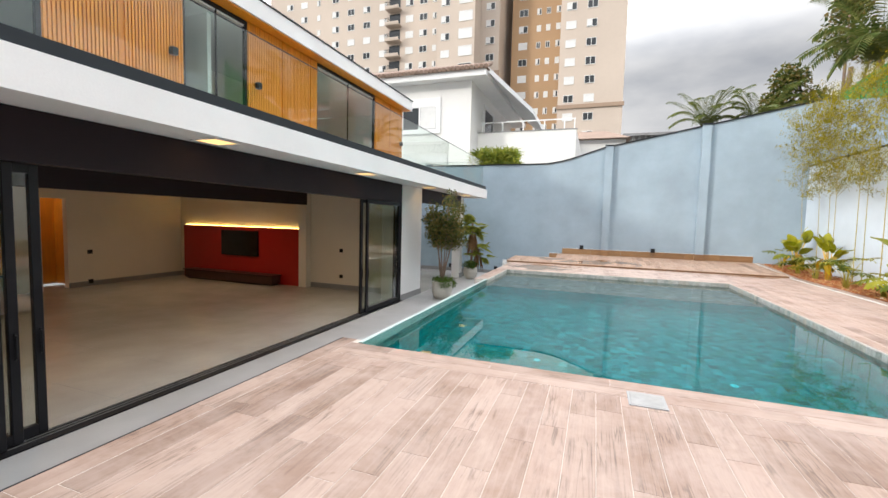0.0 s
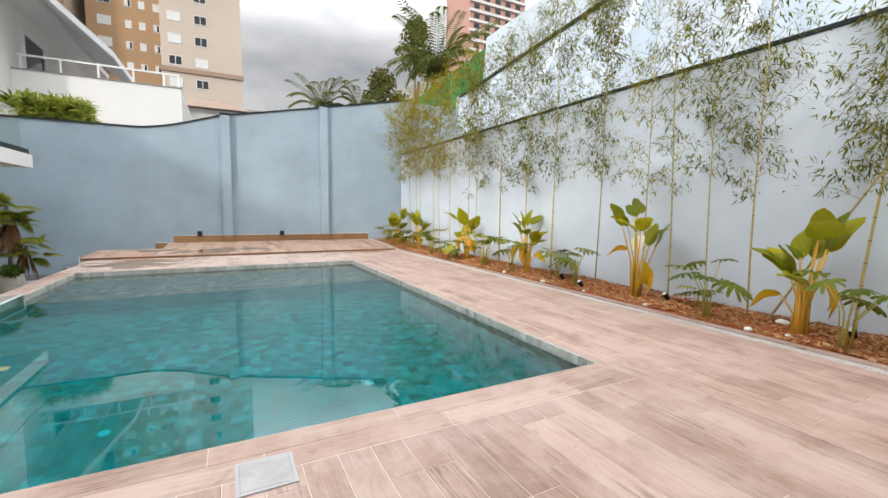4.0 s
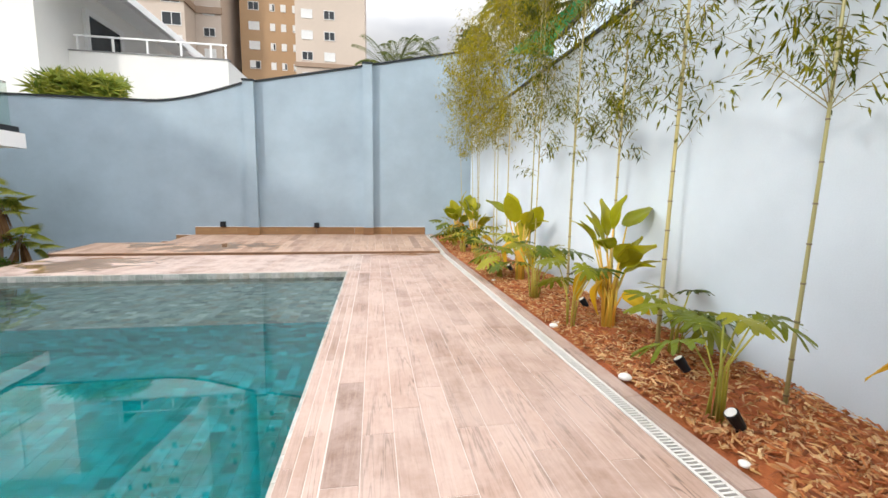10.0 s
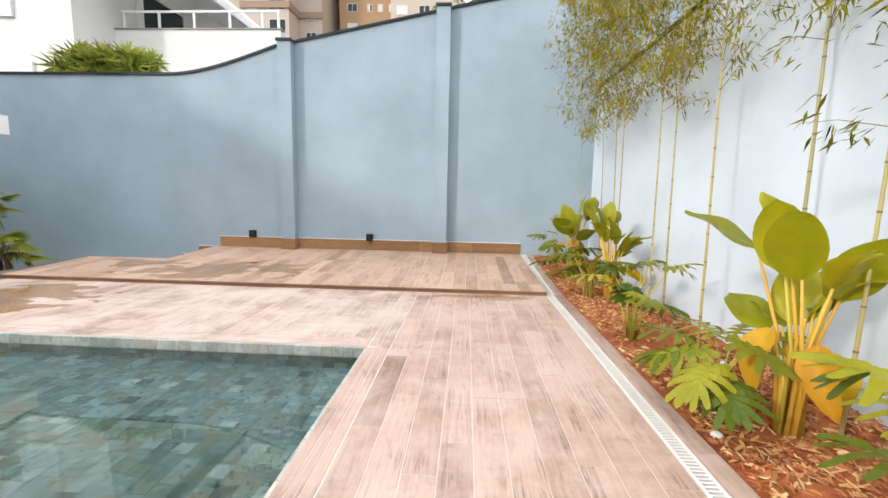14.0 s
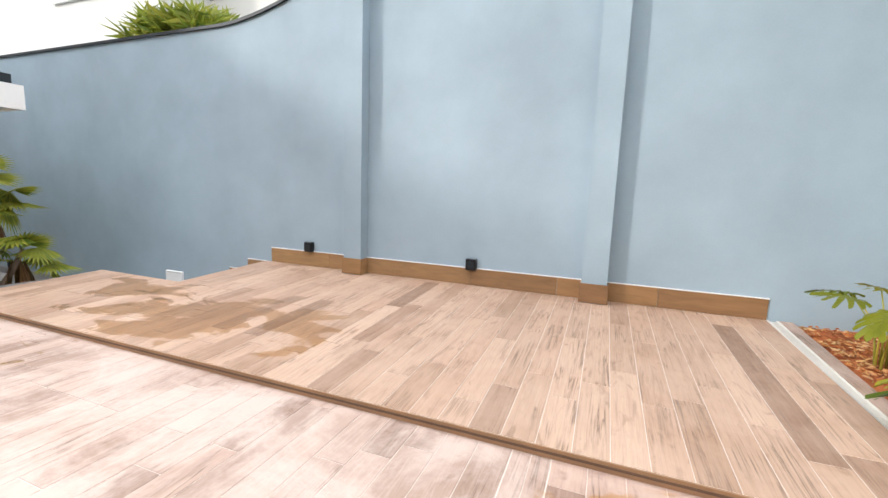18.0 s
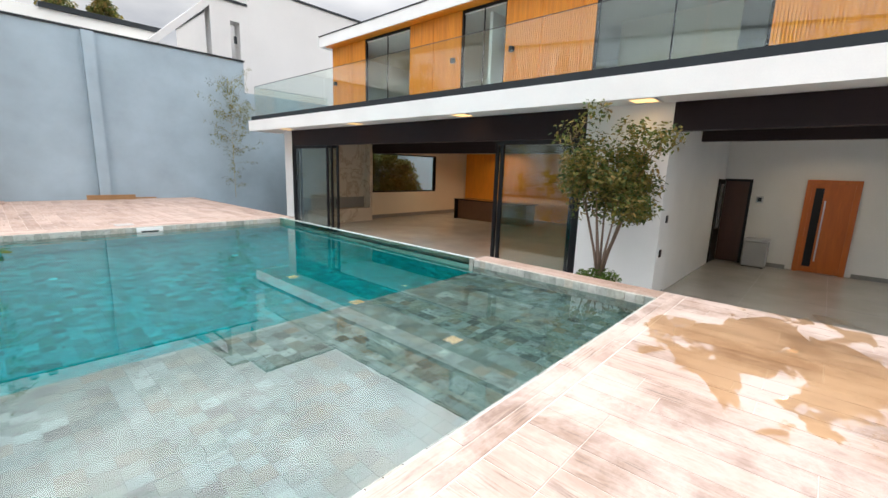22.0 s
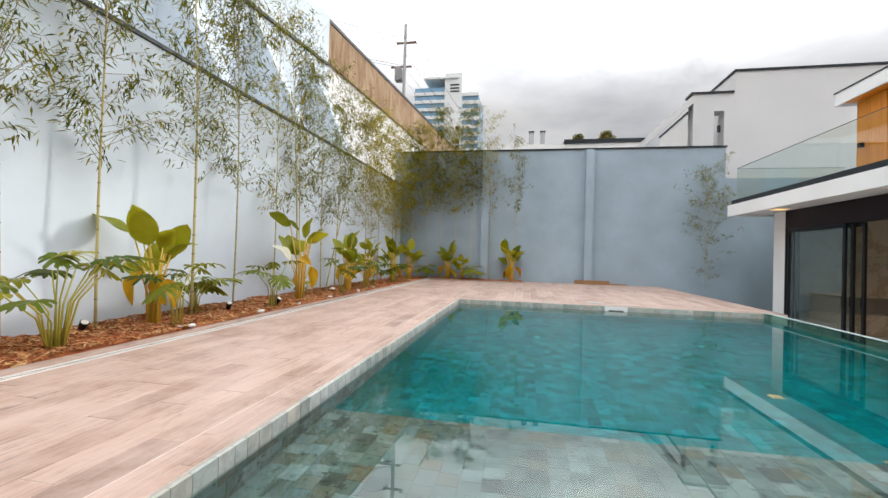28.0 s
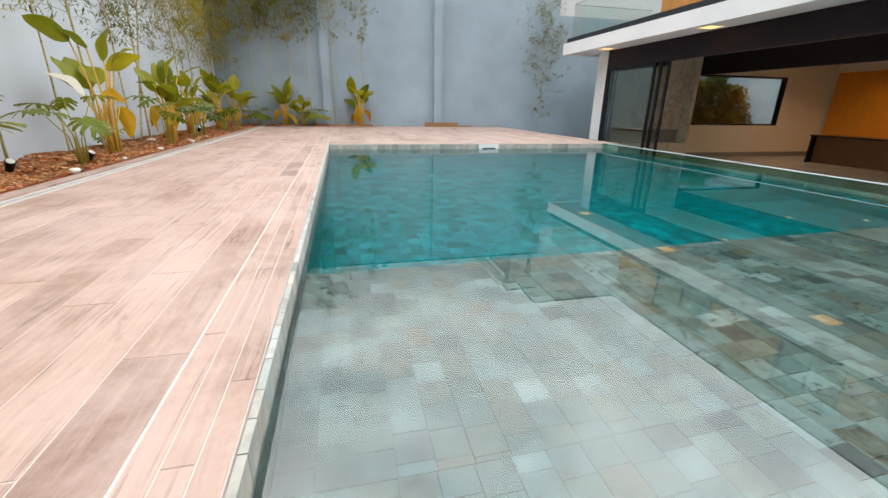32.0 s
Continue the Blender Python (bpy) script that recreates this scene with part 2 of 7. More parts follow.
def add_lathe(bm, profile, sides=28, at=(0, 0, 0)):
    rings = []
    for r, z in profile:
        rings.append([bm.verts.new((at[0] + r * math.cos(2 * math.pi * k / sides), at[1] + r * math.sin(2 * math.pi * k / sides), at[2] + z)) for k in range(sides)])
    for q, s in zip(rings, rings[1:]):
        for k in range(sides):
            bm.faces.new((q[k], q[(k + 1) % sides], s[(k + 1) % sides], s[k]))
    bm.faces.new(list(reversed(rings[0])))
    bm.faces.new(rings[-1])


def mesh_of(bm, name, material, smooth=False):
    me = bpy.data.meshes.new(name)
    bmesh.ops.recalc_face_normals(bm, faces=bm.faces)
    bm.to_mesh(me)
    bm.free()
    me.materials.append(material)
    if smooth:
        for f in me.polygons:
            f.use_smooth = True
    return me


def part(name, bm, material, parent, label="", smooth=False):
    ob = new(name, mesh_of(bm, name, material, smooth))
    if parent is not None:
        ob.parent = parent
        if parent.parent is None:
            ob.matrix_parent_inverse = parent.matrix_basis.inverted()
    return tagged(ob, label)


def thing(name, at, label, category, group="", kind=""):
    ob = new(name)
    ob.empty_display_size = 0.2
    ob.matrix_basis = Matrix.Translation(at)
    return tagged(ob, label, category, group, kind)


def block(name, material, boxes, parent=None, label="", category="", kind="structure", bevel=0.0):
    bm = bmesh.new()
    for b in boxes:
        add_box(bm, *b, bevel=bevel)
    ob = part(name, bm, material, parent, label)
    if parent is None:
        tagged(ob, label, category, "", kind)
    return ob


def sub(name, material, boxes, parent, label="", bevel=0.0):
    bm = bmesh.new()
    for b in boxes:
        add_box(bm, *b, bevel=bevel)
    return part(name, bm, material, parent, label)

# ---- the large structure ----
ZF = -0.90          # house floor and paving below the deck
XF = -5.24          # garden front of the house
WATER = -0.11
XW, YN, YS = 7.45, 18.72, -3.55
Z_UP, UP_SLOPE = 0.062, 0.041     # front edge of the raised platform, and its rise towards the wall
XE = 5.92                         # east edge of the terrace, where the drain begins


def up_z(y):
    return Z_UP + (y - 15.44) * UP_SLOPE


Z_BACK = up_z(YN)
Z_SIDE = 0.012                    # the drain and the kerb rise evenly beside the platform
SIDE_SLOPE = (Z_BACK - Z_SIDE) / (YN - 15.42)

ground = block("ground", paint("earth_and_asphalt", (0.10, 0.10, 0.095), 0.9, 0.2, 0.05, 3.0, 0.2), [(-900, 900, -900, 900, -3.2, -3.0)], label="grey ground of the district around the house", category="ground")

# deck bodies under the planks
deck_south = block("deck_south", M["grout"], [(-2.85, XE, YS, 3.98, -1.0, -0.003), (-2.85, -2.56, 3.98, 4.12, -1.0, -0.003)], label="wood-look plank terrace beside the pool", category="deck")
deck_east = block("deck_east", M["grout"], [(3.72, XE, 3.98, 13.02, -1.0, -0.003)], label="wood-look plank walkway along the planting bed", category="deck")
deck_north = block("deck_north", M["grout"], [(-2.85, XE, 13.02, 15.44, -1.0, -0.003), (-2.85, -2.52, 10.35, 13.02, -1.0, -0.003)], label="wood-look plank terrace at the pool's shallow end", category="deck")
bm = bmesh.new()
for x0, x1, y0, y1 in ((-3.0, XE, 15.44, 17.1), (-1.35, XE, 17.102, YN)):
    made = add_box(bm, x0, x1, y0, y1, -1.0, Z_UP - 0.003)
    for v in made["verts"]:
        if v.co.z > -0.5:
            v.co.z = up_z(v.co.y) - 0.003
deck_upper = tagged(part("deck_upper", bm, M["grout"], None), "raised wood-look plank platform, partly wet", "deck", "", "structure")

house_floor = block("floor", M["grey_tile"], [(-16.2, XF + 0.0, -0.6, 11.75, ZF - 0.2, ZF)], label="grey porcelain floor of the living room", category="floor")
garage_floor = block("floor_garage", M["grey_tile"], [(-12, XF, 11.75, YN, ZF - 0.2, ZF)], label="grey porcelain floor of the covered patio", category="floor")
paving = block("pavement", M["grey_pave"], [(XF, -2.85, YS, YN, ZF - 0.2, ZF)], label="light grey stone paving strip along the house", category="pavement")

# garden walls
def curved_wall_top(x):
    """Height of the north wall's top along its length."""
    if x < -2.3:
        return 4.12
    if x < 0.3:
        u = (x + 2.3) / 2.6
        return 4.12 + 0.62 * u * u * (1.6 - 0.6 * u)
    return 4.74 + (x - 0.3) * 0.2


def north_wall():
    bm = bmesh.new()
    xs = [-16.0] + [-2.3 + 0.26 * i for i in range(11)] + [XW + 0.5]
    front, back = [], []
    for x in xs:
        z = curved_wall_top(x)
        front.append((bm.verts.new((x, YN, -1.2)), bm.verts.new((x, YN, z))))
        back.append((bm.verts.new((x, YN + 0.22, -1.2)), bm.verts.new((x, YN + 0.22, z))))
    for i in range(len(xs) - 1):
        bm.faces.new((front[i][0], front[i + 1][0], front[i + 1][1], front[i][1]))
        bm.faces.new((back[i][0], back[i][1], back[i + 1][1], back[i + 1][0]))
        bm.faces.new((front[i][1], front[i + 1][1], back[i + 1][1], back[i][1]))
        bm.faces.new((front[i][0], back[i][0], back[i + 1][0], front[i + 1][0]))
    for k in (0, -1):
        bm.faces.new((front[k][0], front[k][1], back[k][1], back[k][0]))
    wall = tagged(part("wall_north", bm, M["blue"], None), "blue-grey rendered garden wall with a curved top", "wall", "", "structure")
    bm = bmesh.new()
    for a, b in zip(xs, xs[1:]):
        za, zb = curved_wall_top(a), curved_wall_top(b)
        lo = [bm.verts.new(p) for p in ((a, YN - 0.04, za), (b, YN - 0.04, zb), (b, YN + 0.26, zb), (a, YN + 0.26, za))]
        hi = [bm.verts.new((v.co.x, v.co.y, v.co.z + 0.05)) for v in lo]
        bm.faces.new(list(reversed(lo)))
        bm.faces.new(hi)
        for k in range(4):
            bm.faces.new((lo[k], lo[(k + 1) % 4], hi[(k + 1) % 4], hi[k]))
    part("coping", bm, M["dark_band"], wall, "dark metal flashing on the wall top")
    for px in (0.545, 4.06):
        z = curved_wall_top(px) + 0.02
        sub("pilaster", M["blue"], [(px - 0.15, px + 0.15, YN - 0.2, YN - 0.002, -0.5, z)], wall)
        sub("pilaster_cap", M["dark_band"], [(px - 0.17, px + 0.17, YN - 0.23, YN - 0.002, z, z + 0.05)], wall)
    return wall


wall_north = north_wall()
wall_south = block("wall_south", M["blue"], [(-4.95, XW + 0.3, YS - 0.22, YS, -1.2, 5.25), (-16.4, -4.95, YS - 0.22, YS, -1.2, 4.1)], label="blue-grey rendered garden wall with pilasters", category="wall")
for px in (-0.16, 3.85):
    sub("pilaster", M["blue"], [(px - 0.15, px + 0.15, YS + 0.002, YS + 0.2, -0.5, 5.22)], wall_south)
sub("coping", M["dark_band"], [(-4.98, XW + 0.3, YS - 0.26, YS + 0.04, 5.254, 5.31)], wall_south, "dark metal flashing on the wall top")
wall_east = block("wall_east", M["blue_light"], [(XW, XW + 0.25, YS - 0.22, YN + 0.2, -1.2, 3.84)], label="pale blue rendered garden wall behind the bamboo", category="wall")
sub("coping", M["dark_band"], [(XW - 0.03, XW + 0.3, YS, YN, 3.844, 3.90)], wall_east, "dark metal flashing on the wall top")

# pool shell
M["pool_joint"] = paint("pool_tile_joint", (0.15, 0.20, 0.18), 0.7, 0.2, 3.0, 40.0, 0.1)
pool = block("pool", M["pool_joint"], [
    (-2.6, 3.86, 3.84, 13.16, -1.72, -1.515),
    (3.712, 3.86, 3.98, 13.02, -1.515, -0.05), (-2.5, 3.86, 3.84, 3.988, -1.515, -0.05),
    (-2.6, 3.86, 13.012, 13.16, -1.515, -0.05), (-2.66, -2.512, 10.36, 13.012, -1.515, -0.05), (-2.66, -2.512, 3.84, 10.36, -1.515, -0.62),
    (-2.512, 3.712, 10.412, 13.012, -1.515, -0.442)], label="pool lined with green stone tiles, with a shallow shelf", category="pool")
glass_edge = tagged(block("pool_glass", clear("pool_side_glass", (0.55, 0.80, 0.76)), [(-2.545, -2.50, 4.0, 10.35, -0.62, 0.0)], label="clear green-edged glass side panel of the pool", category="glass panel", kind=""), group="")
sub("top_edge", plain("polished_glass_edge", (0.70, 0.80, 0.78), 0.2), [(-2.548, -2.498, 4.0, 10.35, 0.002, 0.012)], glass_edge, "pale polished glass edge")
glass_edge.visible_shadow = False


def water_material():
    m, nt, p = nodes_of("pool_water")
    nt.nodes.remove(p)
    g = nt.nodes.new("ShaderNodeBsdfRefraction")
    g.inputs["IOR"].default_value, g.inputs["Roughness"].default_value = 1.33, 0.0
    g.inputs["Color"].default_value = (0.88, 0.99, 0.975, 1)
    s = nt.nodes.new("ShaderNodeBsdfGlossy")
    s.inputs["Roughness"].default_value = 0.0
    mx = nt.nodes.new("ShaderNodeMixShader")
    nt.links.new(gloss_by_angle(nt, 0.112, 4.8), mx.inputs[0])
    nt.links.new(g.outputs[0], mx.inputs[1])
    nt.links.new(s.outputs[0], mx.inputs[2])
    nt.links.new(mx.outputs[0], nt.nodes["Material Output"].inputs["Surface"])
    return m


bm = bmesh.new()
bm.faces.new([bm.verts.new(p) for p in ((-2.5, 4, WATER), (3.7, 4, WATER), (3.7, 13, WATER), (-2.5, 13, WATER))])
water = tagged(part("water", bm, water_material(), None), "calm clear teal pool water", "water", "", "structure")
water.visible_shadow = False


# ---- the house: ground floor ----
HEDGE = []
M["red"] = plain("red_lacquer_panel", (0.36, 0.012, 0.010), 0.3)
M["orange_wood"] = by_piece("oiled_orange_timber", [(0.80, 0.29, 0.018), (0.85, 0.33, 0.022), (0.72, 0.25, 0.016)], 0.42, 0.22, 14.0, (1, 1, 0.12), 0.15)
M["dark_wood"] = by_piece("dark_red_wood_door", [(0.085, 0.028, 0.018), (0.10, 0.035, 0.02)], 0.4, 0.3, 14.0, (1, 1, 0.12), 0.1)
M["steel"] = plain("brushed_steel", (0.55, 0.55, 0.55), 0.3, 0.9)


def marble():
    m, nt, p = nodes_of("veined_white_marble")
    v = coords(nt, "Object", (1, 1, 1))
    n = noise_tex(nt, v, 0.9, 7, 0.6, 1.6)
    vein = ramp_of(nt, n, [(0.455, 0.0), (0.49, 1.0), (0.505, 1.0), (0.54, 0.0)])
    c = mixc(nt, vein, (0.62, 0.56, 0.49), (0.47, 0.39, 0.31))
    nt.links.new(c, p.inputs["Base Color"])
    p.inputs["Roughness"].default_value = 0.25
    return m


M["marble"] = marble()
slab = block("ceiling", M["soffit"], [(-16.2, -4.28, -1.70, 16.92, 2.56, 2.84)], label="white concrete slab with a projecting canopy edge", category="ceiling")
block("slab_drip", M["white"], [(-4.30, -4.255, -1.72, 16.94, 2.50, 2.86), (-16.2, -4.30, -1.72, -1.68, 2.50, 2.86), (-11.6, -4.30, 16.9, 16.94, 2.50, 2.86)], label="white plastered canopy fascia", category="trim")
block("slab_flashing", M["dark_band"], [(-4.52, -4.29, -1.55, 16.82, 2.864, 3.0), (-16.2, -4.52, -1.55, -1.4, 2.864, 3.0), (-11.6, -4.52, 16.66, 16.82, 2.864, 3.0)], label="charcoal metal upstand along the canopy edge", category="trim")
wall_pier = block("wall_pier", M["white"], [(-5.9, XF, 10.75, 12.22, ZF, 2.556)], label="white plastered pier between living room and patio", category="wall")
block("wall_garage_south", M["white"], [(-11.35, -5.9, 11.79, 12.1, ZF, 2.556)], label="white plastered patio side wall", category="wall")
block("wall_garage_west", M["white"], [(-11.6, -11.35, 11.8, 16.55, ZF, 2.556)], label="white plastered patio back wall", category="wall")
block("wall_garage_end", M["white"], [(-16.4, -11.6, 16.3, 16.55, ZF, 2.84)], label="white plastered outer wall", category="wall")
block("column_1", M["white"], [(-5.6, XF, 16.45, 16.80, ZF, 2.556)], label="white square column at the patio's corner", category="column")
block("column_2", M["white"], [(-8.2, -7.9, 16.3, 16.62, ZF, 2.556)], label="white square column of the patio", category="column")
block("column_south", M["white"], [(-5.5, XF, -1.0, -0.45, ZF, 2.556)], label="white plastered corner column", category="column")
block("beam_1", M["beam"], [(XF - 0.22, XF - 0.01, 12.22, 16.45, 2.10, 2.556)], label="dark steel beam over the patio opening", category="beam")
block("beam_2", M["beam"], [(-8.15, -7.95, 12.1, 16.3, 2.12, 2.556)], label="dark steel beam across the patio", category="beam")
block("lintel", M["beam"], [(XF - 0.2, XF - 0.01, -0.45, 10.75, 2.02, 2.556)], label="dark lintel over the sliding doors", category="beam")
block("beam_3", M["beam"], [(-8.95, -8.75, -0.55, 10.9, 1.92, 2.556)], label="dark steel beam across the living room ceiling", category="beam")
block("wall_living_south", M["cream"], [(-9.0, -5.5, -0.8, -0.55, ZF, 2.556), (-15.5, -13.0, -0.8, -0.55, ZF, 2.556), (-13.0, -9.0, -0.8, -0.55, ZF, 0.25), (-13.0, -9.0, -0.8, -0.55, 1.98, 2.556)], label="cream painted living room wall with a wide window", category="wall")
block("wall_living_north", M["cream"], [(-15.5, -9.45, 11.55, 11.79, ZF, 2.556), (-9.45, -9.15, 11.35, 11.79, ZF, 2.556), (-9.15, -5.9, 11.62, 11.79, ZF, 2.556)], label="cream painted living room wall", category="wall")
block("wall_living_west", M["cream"], [(-15.5, -15.3, -0.8, 7.1, ZF, 2.556), (-15.5, -15.3, 7.75, 11.79, ZF, 2.556), (-15.5, -15.3, 7.1, 7.75, 1.9, 2.556)], label="cream painted living room wall with a doorway", category="wall")
block("wall_corridor", M["orange_wood"], [(-16.9, -16.8, 6.5, 8.3, ZF, 2.556), (-16.8, -15.5, 6.5, 6.6, ZF, 2.556), (-16.8, -15.5, 8.2, 8.3, ZF, 2.556)], label="timber clad corridor wall", category="wall")
block("baseboard", M["grey_skirt"], [(-15.28, -9.46, 11.535, 11.548, ZF, ZF + 0.16), (-9.14, -5.95, 11.60, 11.617, ZF, ZF + 0.16), (-15.297, -15.28, 7.75, 11.53, ZF, ZF + 0.16), (-15.28, -8.6, -0.547, -0.53, ZF, ZF + 0.16),
                                       (XF + 0.002, XF + 0.02, 10.75, 12.24, ZF, ZF + 0.17), (-5.88, XF, 12.222, 12.24, ZF, ZF + 0.17), (-11.348, -11.33, 12.12, 13.7, ZF, ZF + 0.1), (-11.348, -11.33, 14.95, 16.5, ZF, ZF + 0.1),
                                       (XF + 0.002, XF + 0.02, 16.43, 16.82, ZF, ZF + 0.2)], label="grey porcelain skirting", category="baseboard")

# marble feature with a bench at the room's end
marble_wall = thing("marble_fireplace", (-7.6, -0.4, ZF), "veined marble feature wall with a low bench niche", "fireplace")
sub("slab", M["marble"], [(-8.5, -5.6, -0.53, -0.45, 0.1, 2.5)], marble_wall)
sub("bench", M["marble"], [(-8.5, -5.6, -0.53, -0.08, ZF, -0.35)], marble_wall)
sub("niche", M["grey_skirt"], [(-8.5, -5.6, -0.535, -0.50, -0.35, 0.1)], marble_wall)
sub("side_panel", M["marble"], [(-8.62, -8.5, -0.53, -0.08, ZF, 2.5)], marble_wall)

# garden window in the south wall, with planting outside
window_1 = thing("window_1", (-11, -0.68, 0.25), "wide black framed window onto planting", "window", "", "structure")
sub("window_frame", M["black"], [(-13.0, -9.0, -0.72, -0.55, 0.25, 0.31), (-13.0, -9.0, -0.72, -0.55, 1.92, 1.98), (-13.0, -12.94, -0.72, -0.55, 0.31, 1.92), (-9.06, -9.0, -0.72, -0.55, 0.31, 1.92)], window_1)
pane = sub("pane", M["glass"], [(-12.94, -9.06, -0.66, -0.65, 0.31, 1.92)], window_1)
pane.visible_shadow = False

# planting seen through the garden window
for k, (hx, hh) in enumerate(((-12.6, 1.5), (-11.6, 1.9), (-10.6, 1.7), (-9.6, 1.95), (-8.6, 1.6))):
    HEDGE.append((hx, hh))

# red wall panel, screen and bench
panel = thing("wall_panel", (-12.2, 11.5, ZF), "dark red lacquered wall panel with a warm light strip on top", "wall panel")
sub("board", M["red"], [(-15.0, -9.46, 11.44, 11.53, ZF, 1.10)], panel)
sub("light_strip", glow("warm_light_strip", (1.0, 0.62, 0.16), 12.0), [(-14.95, -9.5, 11.49, 11.53, 1.104, 1.125)], panel, "glowing warm light strip")
tv = thing("television", (-12.15, 11.42, 0.06), "black flat screen on the red wall panel", "television")
sub("screen", plain("black_screen", (0.008, 0.008, 0.009), 0.12), [(-13.0, -11.3, 11.37, 11.40, 0.06, 0.95)], tv)
sub("rim", M["black"], [(-13.02, -11.28, 11.40, 11.437, 0.04, 0.97)], tv)
bench = thing("low_cabinet", (-12.3, 11.2, ZF), "long low dark cabinet under the screen", "cabinet")
sub("body", plain("dark_stained_wood", (0.05, 0.018, 0.015), 0.5), [(-14.4, -10.3, 10.98, 11.43, ZF + 0.05, -0.58)], bench, bevel=0.01)
sub("plinth", M["black"], [(-14.3, -10.4, 11.04, 11.43, ZF, ZF + 0.05)], bench)
sub("top", plain("dark_stained_top", (0.04, 0.016, 0.014), 0.35), [(-14.45, -10.25, 10.95, 11.435, -0.576, -0.54)], bench)

# kitchen end
counter = thing("kitchen_island", (-12.9, 3.0, ZF), "dark kitchen island with a black end panel", "kitchen island")
sub("end_panel", M["black"], [(-13.4, -12.4, 1.3, 1.36, ZF, -0.02)], counter)
sub("worktop", plain("black_stone_top", (0.02, 0.02, 0.022), 0.2), [(-13.42, -12.38, 1.28, 5.2, -0.018, 0.03)], counter)
sub("front", plain("bronze_cabinet_front", (0.22, 0.11, 0.06), 0.4), [(-13.3, -12.6, 1.36, 5.1, ZF, -0.02)], counter)
# this panel's orange stands in for warm lamplight on the kitchen wall
block("wall_kitchen", M["orange_wood"], [(-15.29, -15.2, -0.4, 6.4, ZF, 2.2)], label="kitchen wall panel coloured orange for the warm light on it", category="wall", kind="structure")


def sliding_leaf(y0, y1, x, z0, z1, name_label):
    leaf = thing("sliding_door", (x, (y0 + y1) / 2, z0), name_label, "sliding door", "sliding glass doors")
    w = 0.085
    for a, b in ((y0, y0 + w), (y1 - w, y1)):
        sub("stile", M["black"], [(x - 0.03, x + 0.03, a, b, z0, z1)], leaf, bevel=0.006)
    sub("bottom_rail", M["black"], [(x - 0.03, x + 0.03, y0 + w, y1 - w, z0, z0 + 0.11)], leaf)
    sub("top_rail", M["black"], [(x - 0.03, x + 0.03, y0 + w, y1 - w, z1 - 0.09, z1)], leaf)
    p = sub("pane", M["glass"], [(x - 0.006, x + 0.006, y0 + w, y1 - w, z0 + 0.11, z1 - 0.09)], leaf)
    p.visible_shadow = False
    bm = bmesh.new()
    yh = y1 - 0.04 if y0 < 4 else y0 + 0.04
    for hx in (0.06,):
        add_tube(bm, [(x + 0.03, yh, 0.02), (x + hx, yh, 0.03), (x + hx, yh, 0.27), (x + 0.03, yh, 0.28)], [0.012] * 4, 6)
    part("handle", bm, M["black"], leaf)
    return leaf


ZT = 2.02
for i, (y0, y1) in enumerate(((-0.38, 1.86), (-0.30, 2.02), (-0.2, 2.26))):
    sliding_leaf(y0, y1, XF - 0.05 - 0.065 * i, ZF + 0.03, ZT - 0.01, "black framed sliding glass door leaf, pushed open")
for i, (y0, y1) in enumerate(((8.80, 10.68), (8.62, 10.56))):
    sliding_leaf(y0, y1, XF - 0.05 - 0.065 * i, ZF + 0.03, ZT - 0.01, "black framed sliding glass door leaf, pushed open")
track = block("door_track", M["black"], [(XF - 0.22, XF + 0.06, -0.45, 10.75, ZF + 0.002, ZF + 0.018)], label="black aluminium sliding door track", category="track", kind="structure")
for k in range(3):
    sub("rail", M["steel"], [(XF - 0.054 - 0.065 * k, XF - 0.046 - 0.065 * k, -0.4, 10.7, ZF + 0.022, ZF + 0.03)], track)
sub("jamb", M["black"], [(XF - 0.22, XF - 0.005, -0.447, -0.39, ZF + 0.03, ZT)], track)
sub("jamb", M["black"], [(XF - 0.22, XF - 0.005, 10.69, 10.747, ZF + 0.03, ZT)], track)

# floor joints of the living room and patio
for n_, (x0, x1, y0, y1, o) in enumerate(((-15.3, XF - 0.24, -0.5, 11.5, house_floor), (-11.3, XF - 0.02, 12.15, YN, garage_floor))):
    bm = bmesh.new()
    x = x0
    while x < x1:
        add_box(bm, x, x + 0.004, y0, y1, ZF + 0.0005, ZF + 0.0015)
        x += 1.2
    y = y0
    while y < y1:
        add_box(bm, x0, x1, y, y + 0.004, ZF + 0.0005, ZF + 0.0015)
        y += 1.2
    part("joints", bm, M["grey_skirt"], o)

# ceilings lights: square downlights in the canopy and the rooms
def downlight(x, y, z, size, watts, warm=(1.0, 0.76, 0.46)):
    d = thing("ceiling_light", (x, y, z), "square recessed ceiling light glowing warm", "ceiling light", "recessed ceiling lights")
    sub("frame", M["white"], [(x - size, x + size, y - size, y - size * 0.8, z - 0.012, z), (x - size, x + size, y + size * 0.8, y + size, z - 0.012, z), (x - size, x - size * 0.8, y - size * 0.8, y + size * 0.8, z - 0.012, z), (x + size * 0.8, x + size, y - size * 0.8, y + size * 0.8, z - 0.012, z)], d)
    sub("diffuser", M["lamp"], [(x - size * 0.8, x + size * 0.8, y - size * 0.8, y + size * 0.8, z - 0.008, z - 0.002)], d, "glowing warm diffuser")
    if watts:
        lamp = new("lamp", bpy.data.lights.new("lamp", "AREA"))
        lamp.data.energy, lamp.data.size, lamp.data.color = watts, size * 1.6, warm
        lamp.data.shape = "SQUARE"
        lamp.matrix_world = Matrix.Translation((x, y, z - 0.03))
        lamp.data.spread = radians(140)
    return d


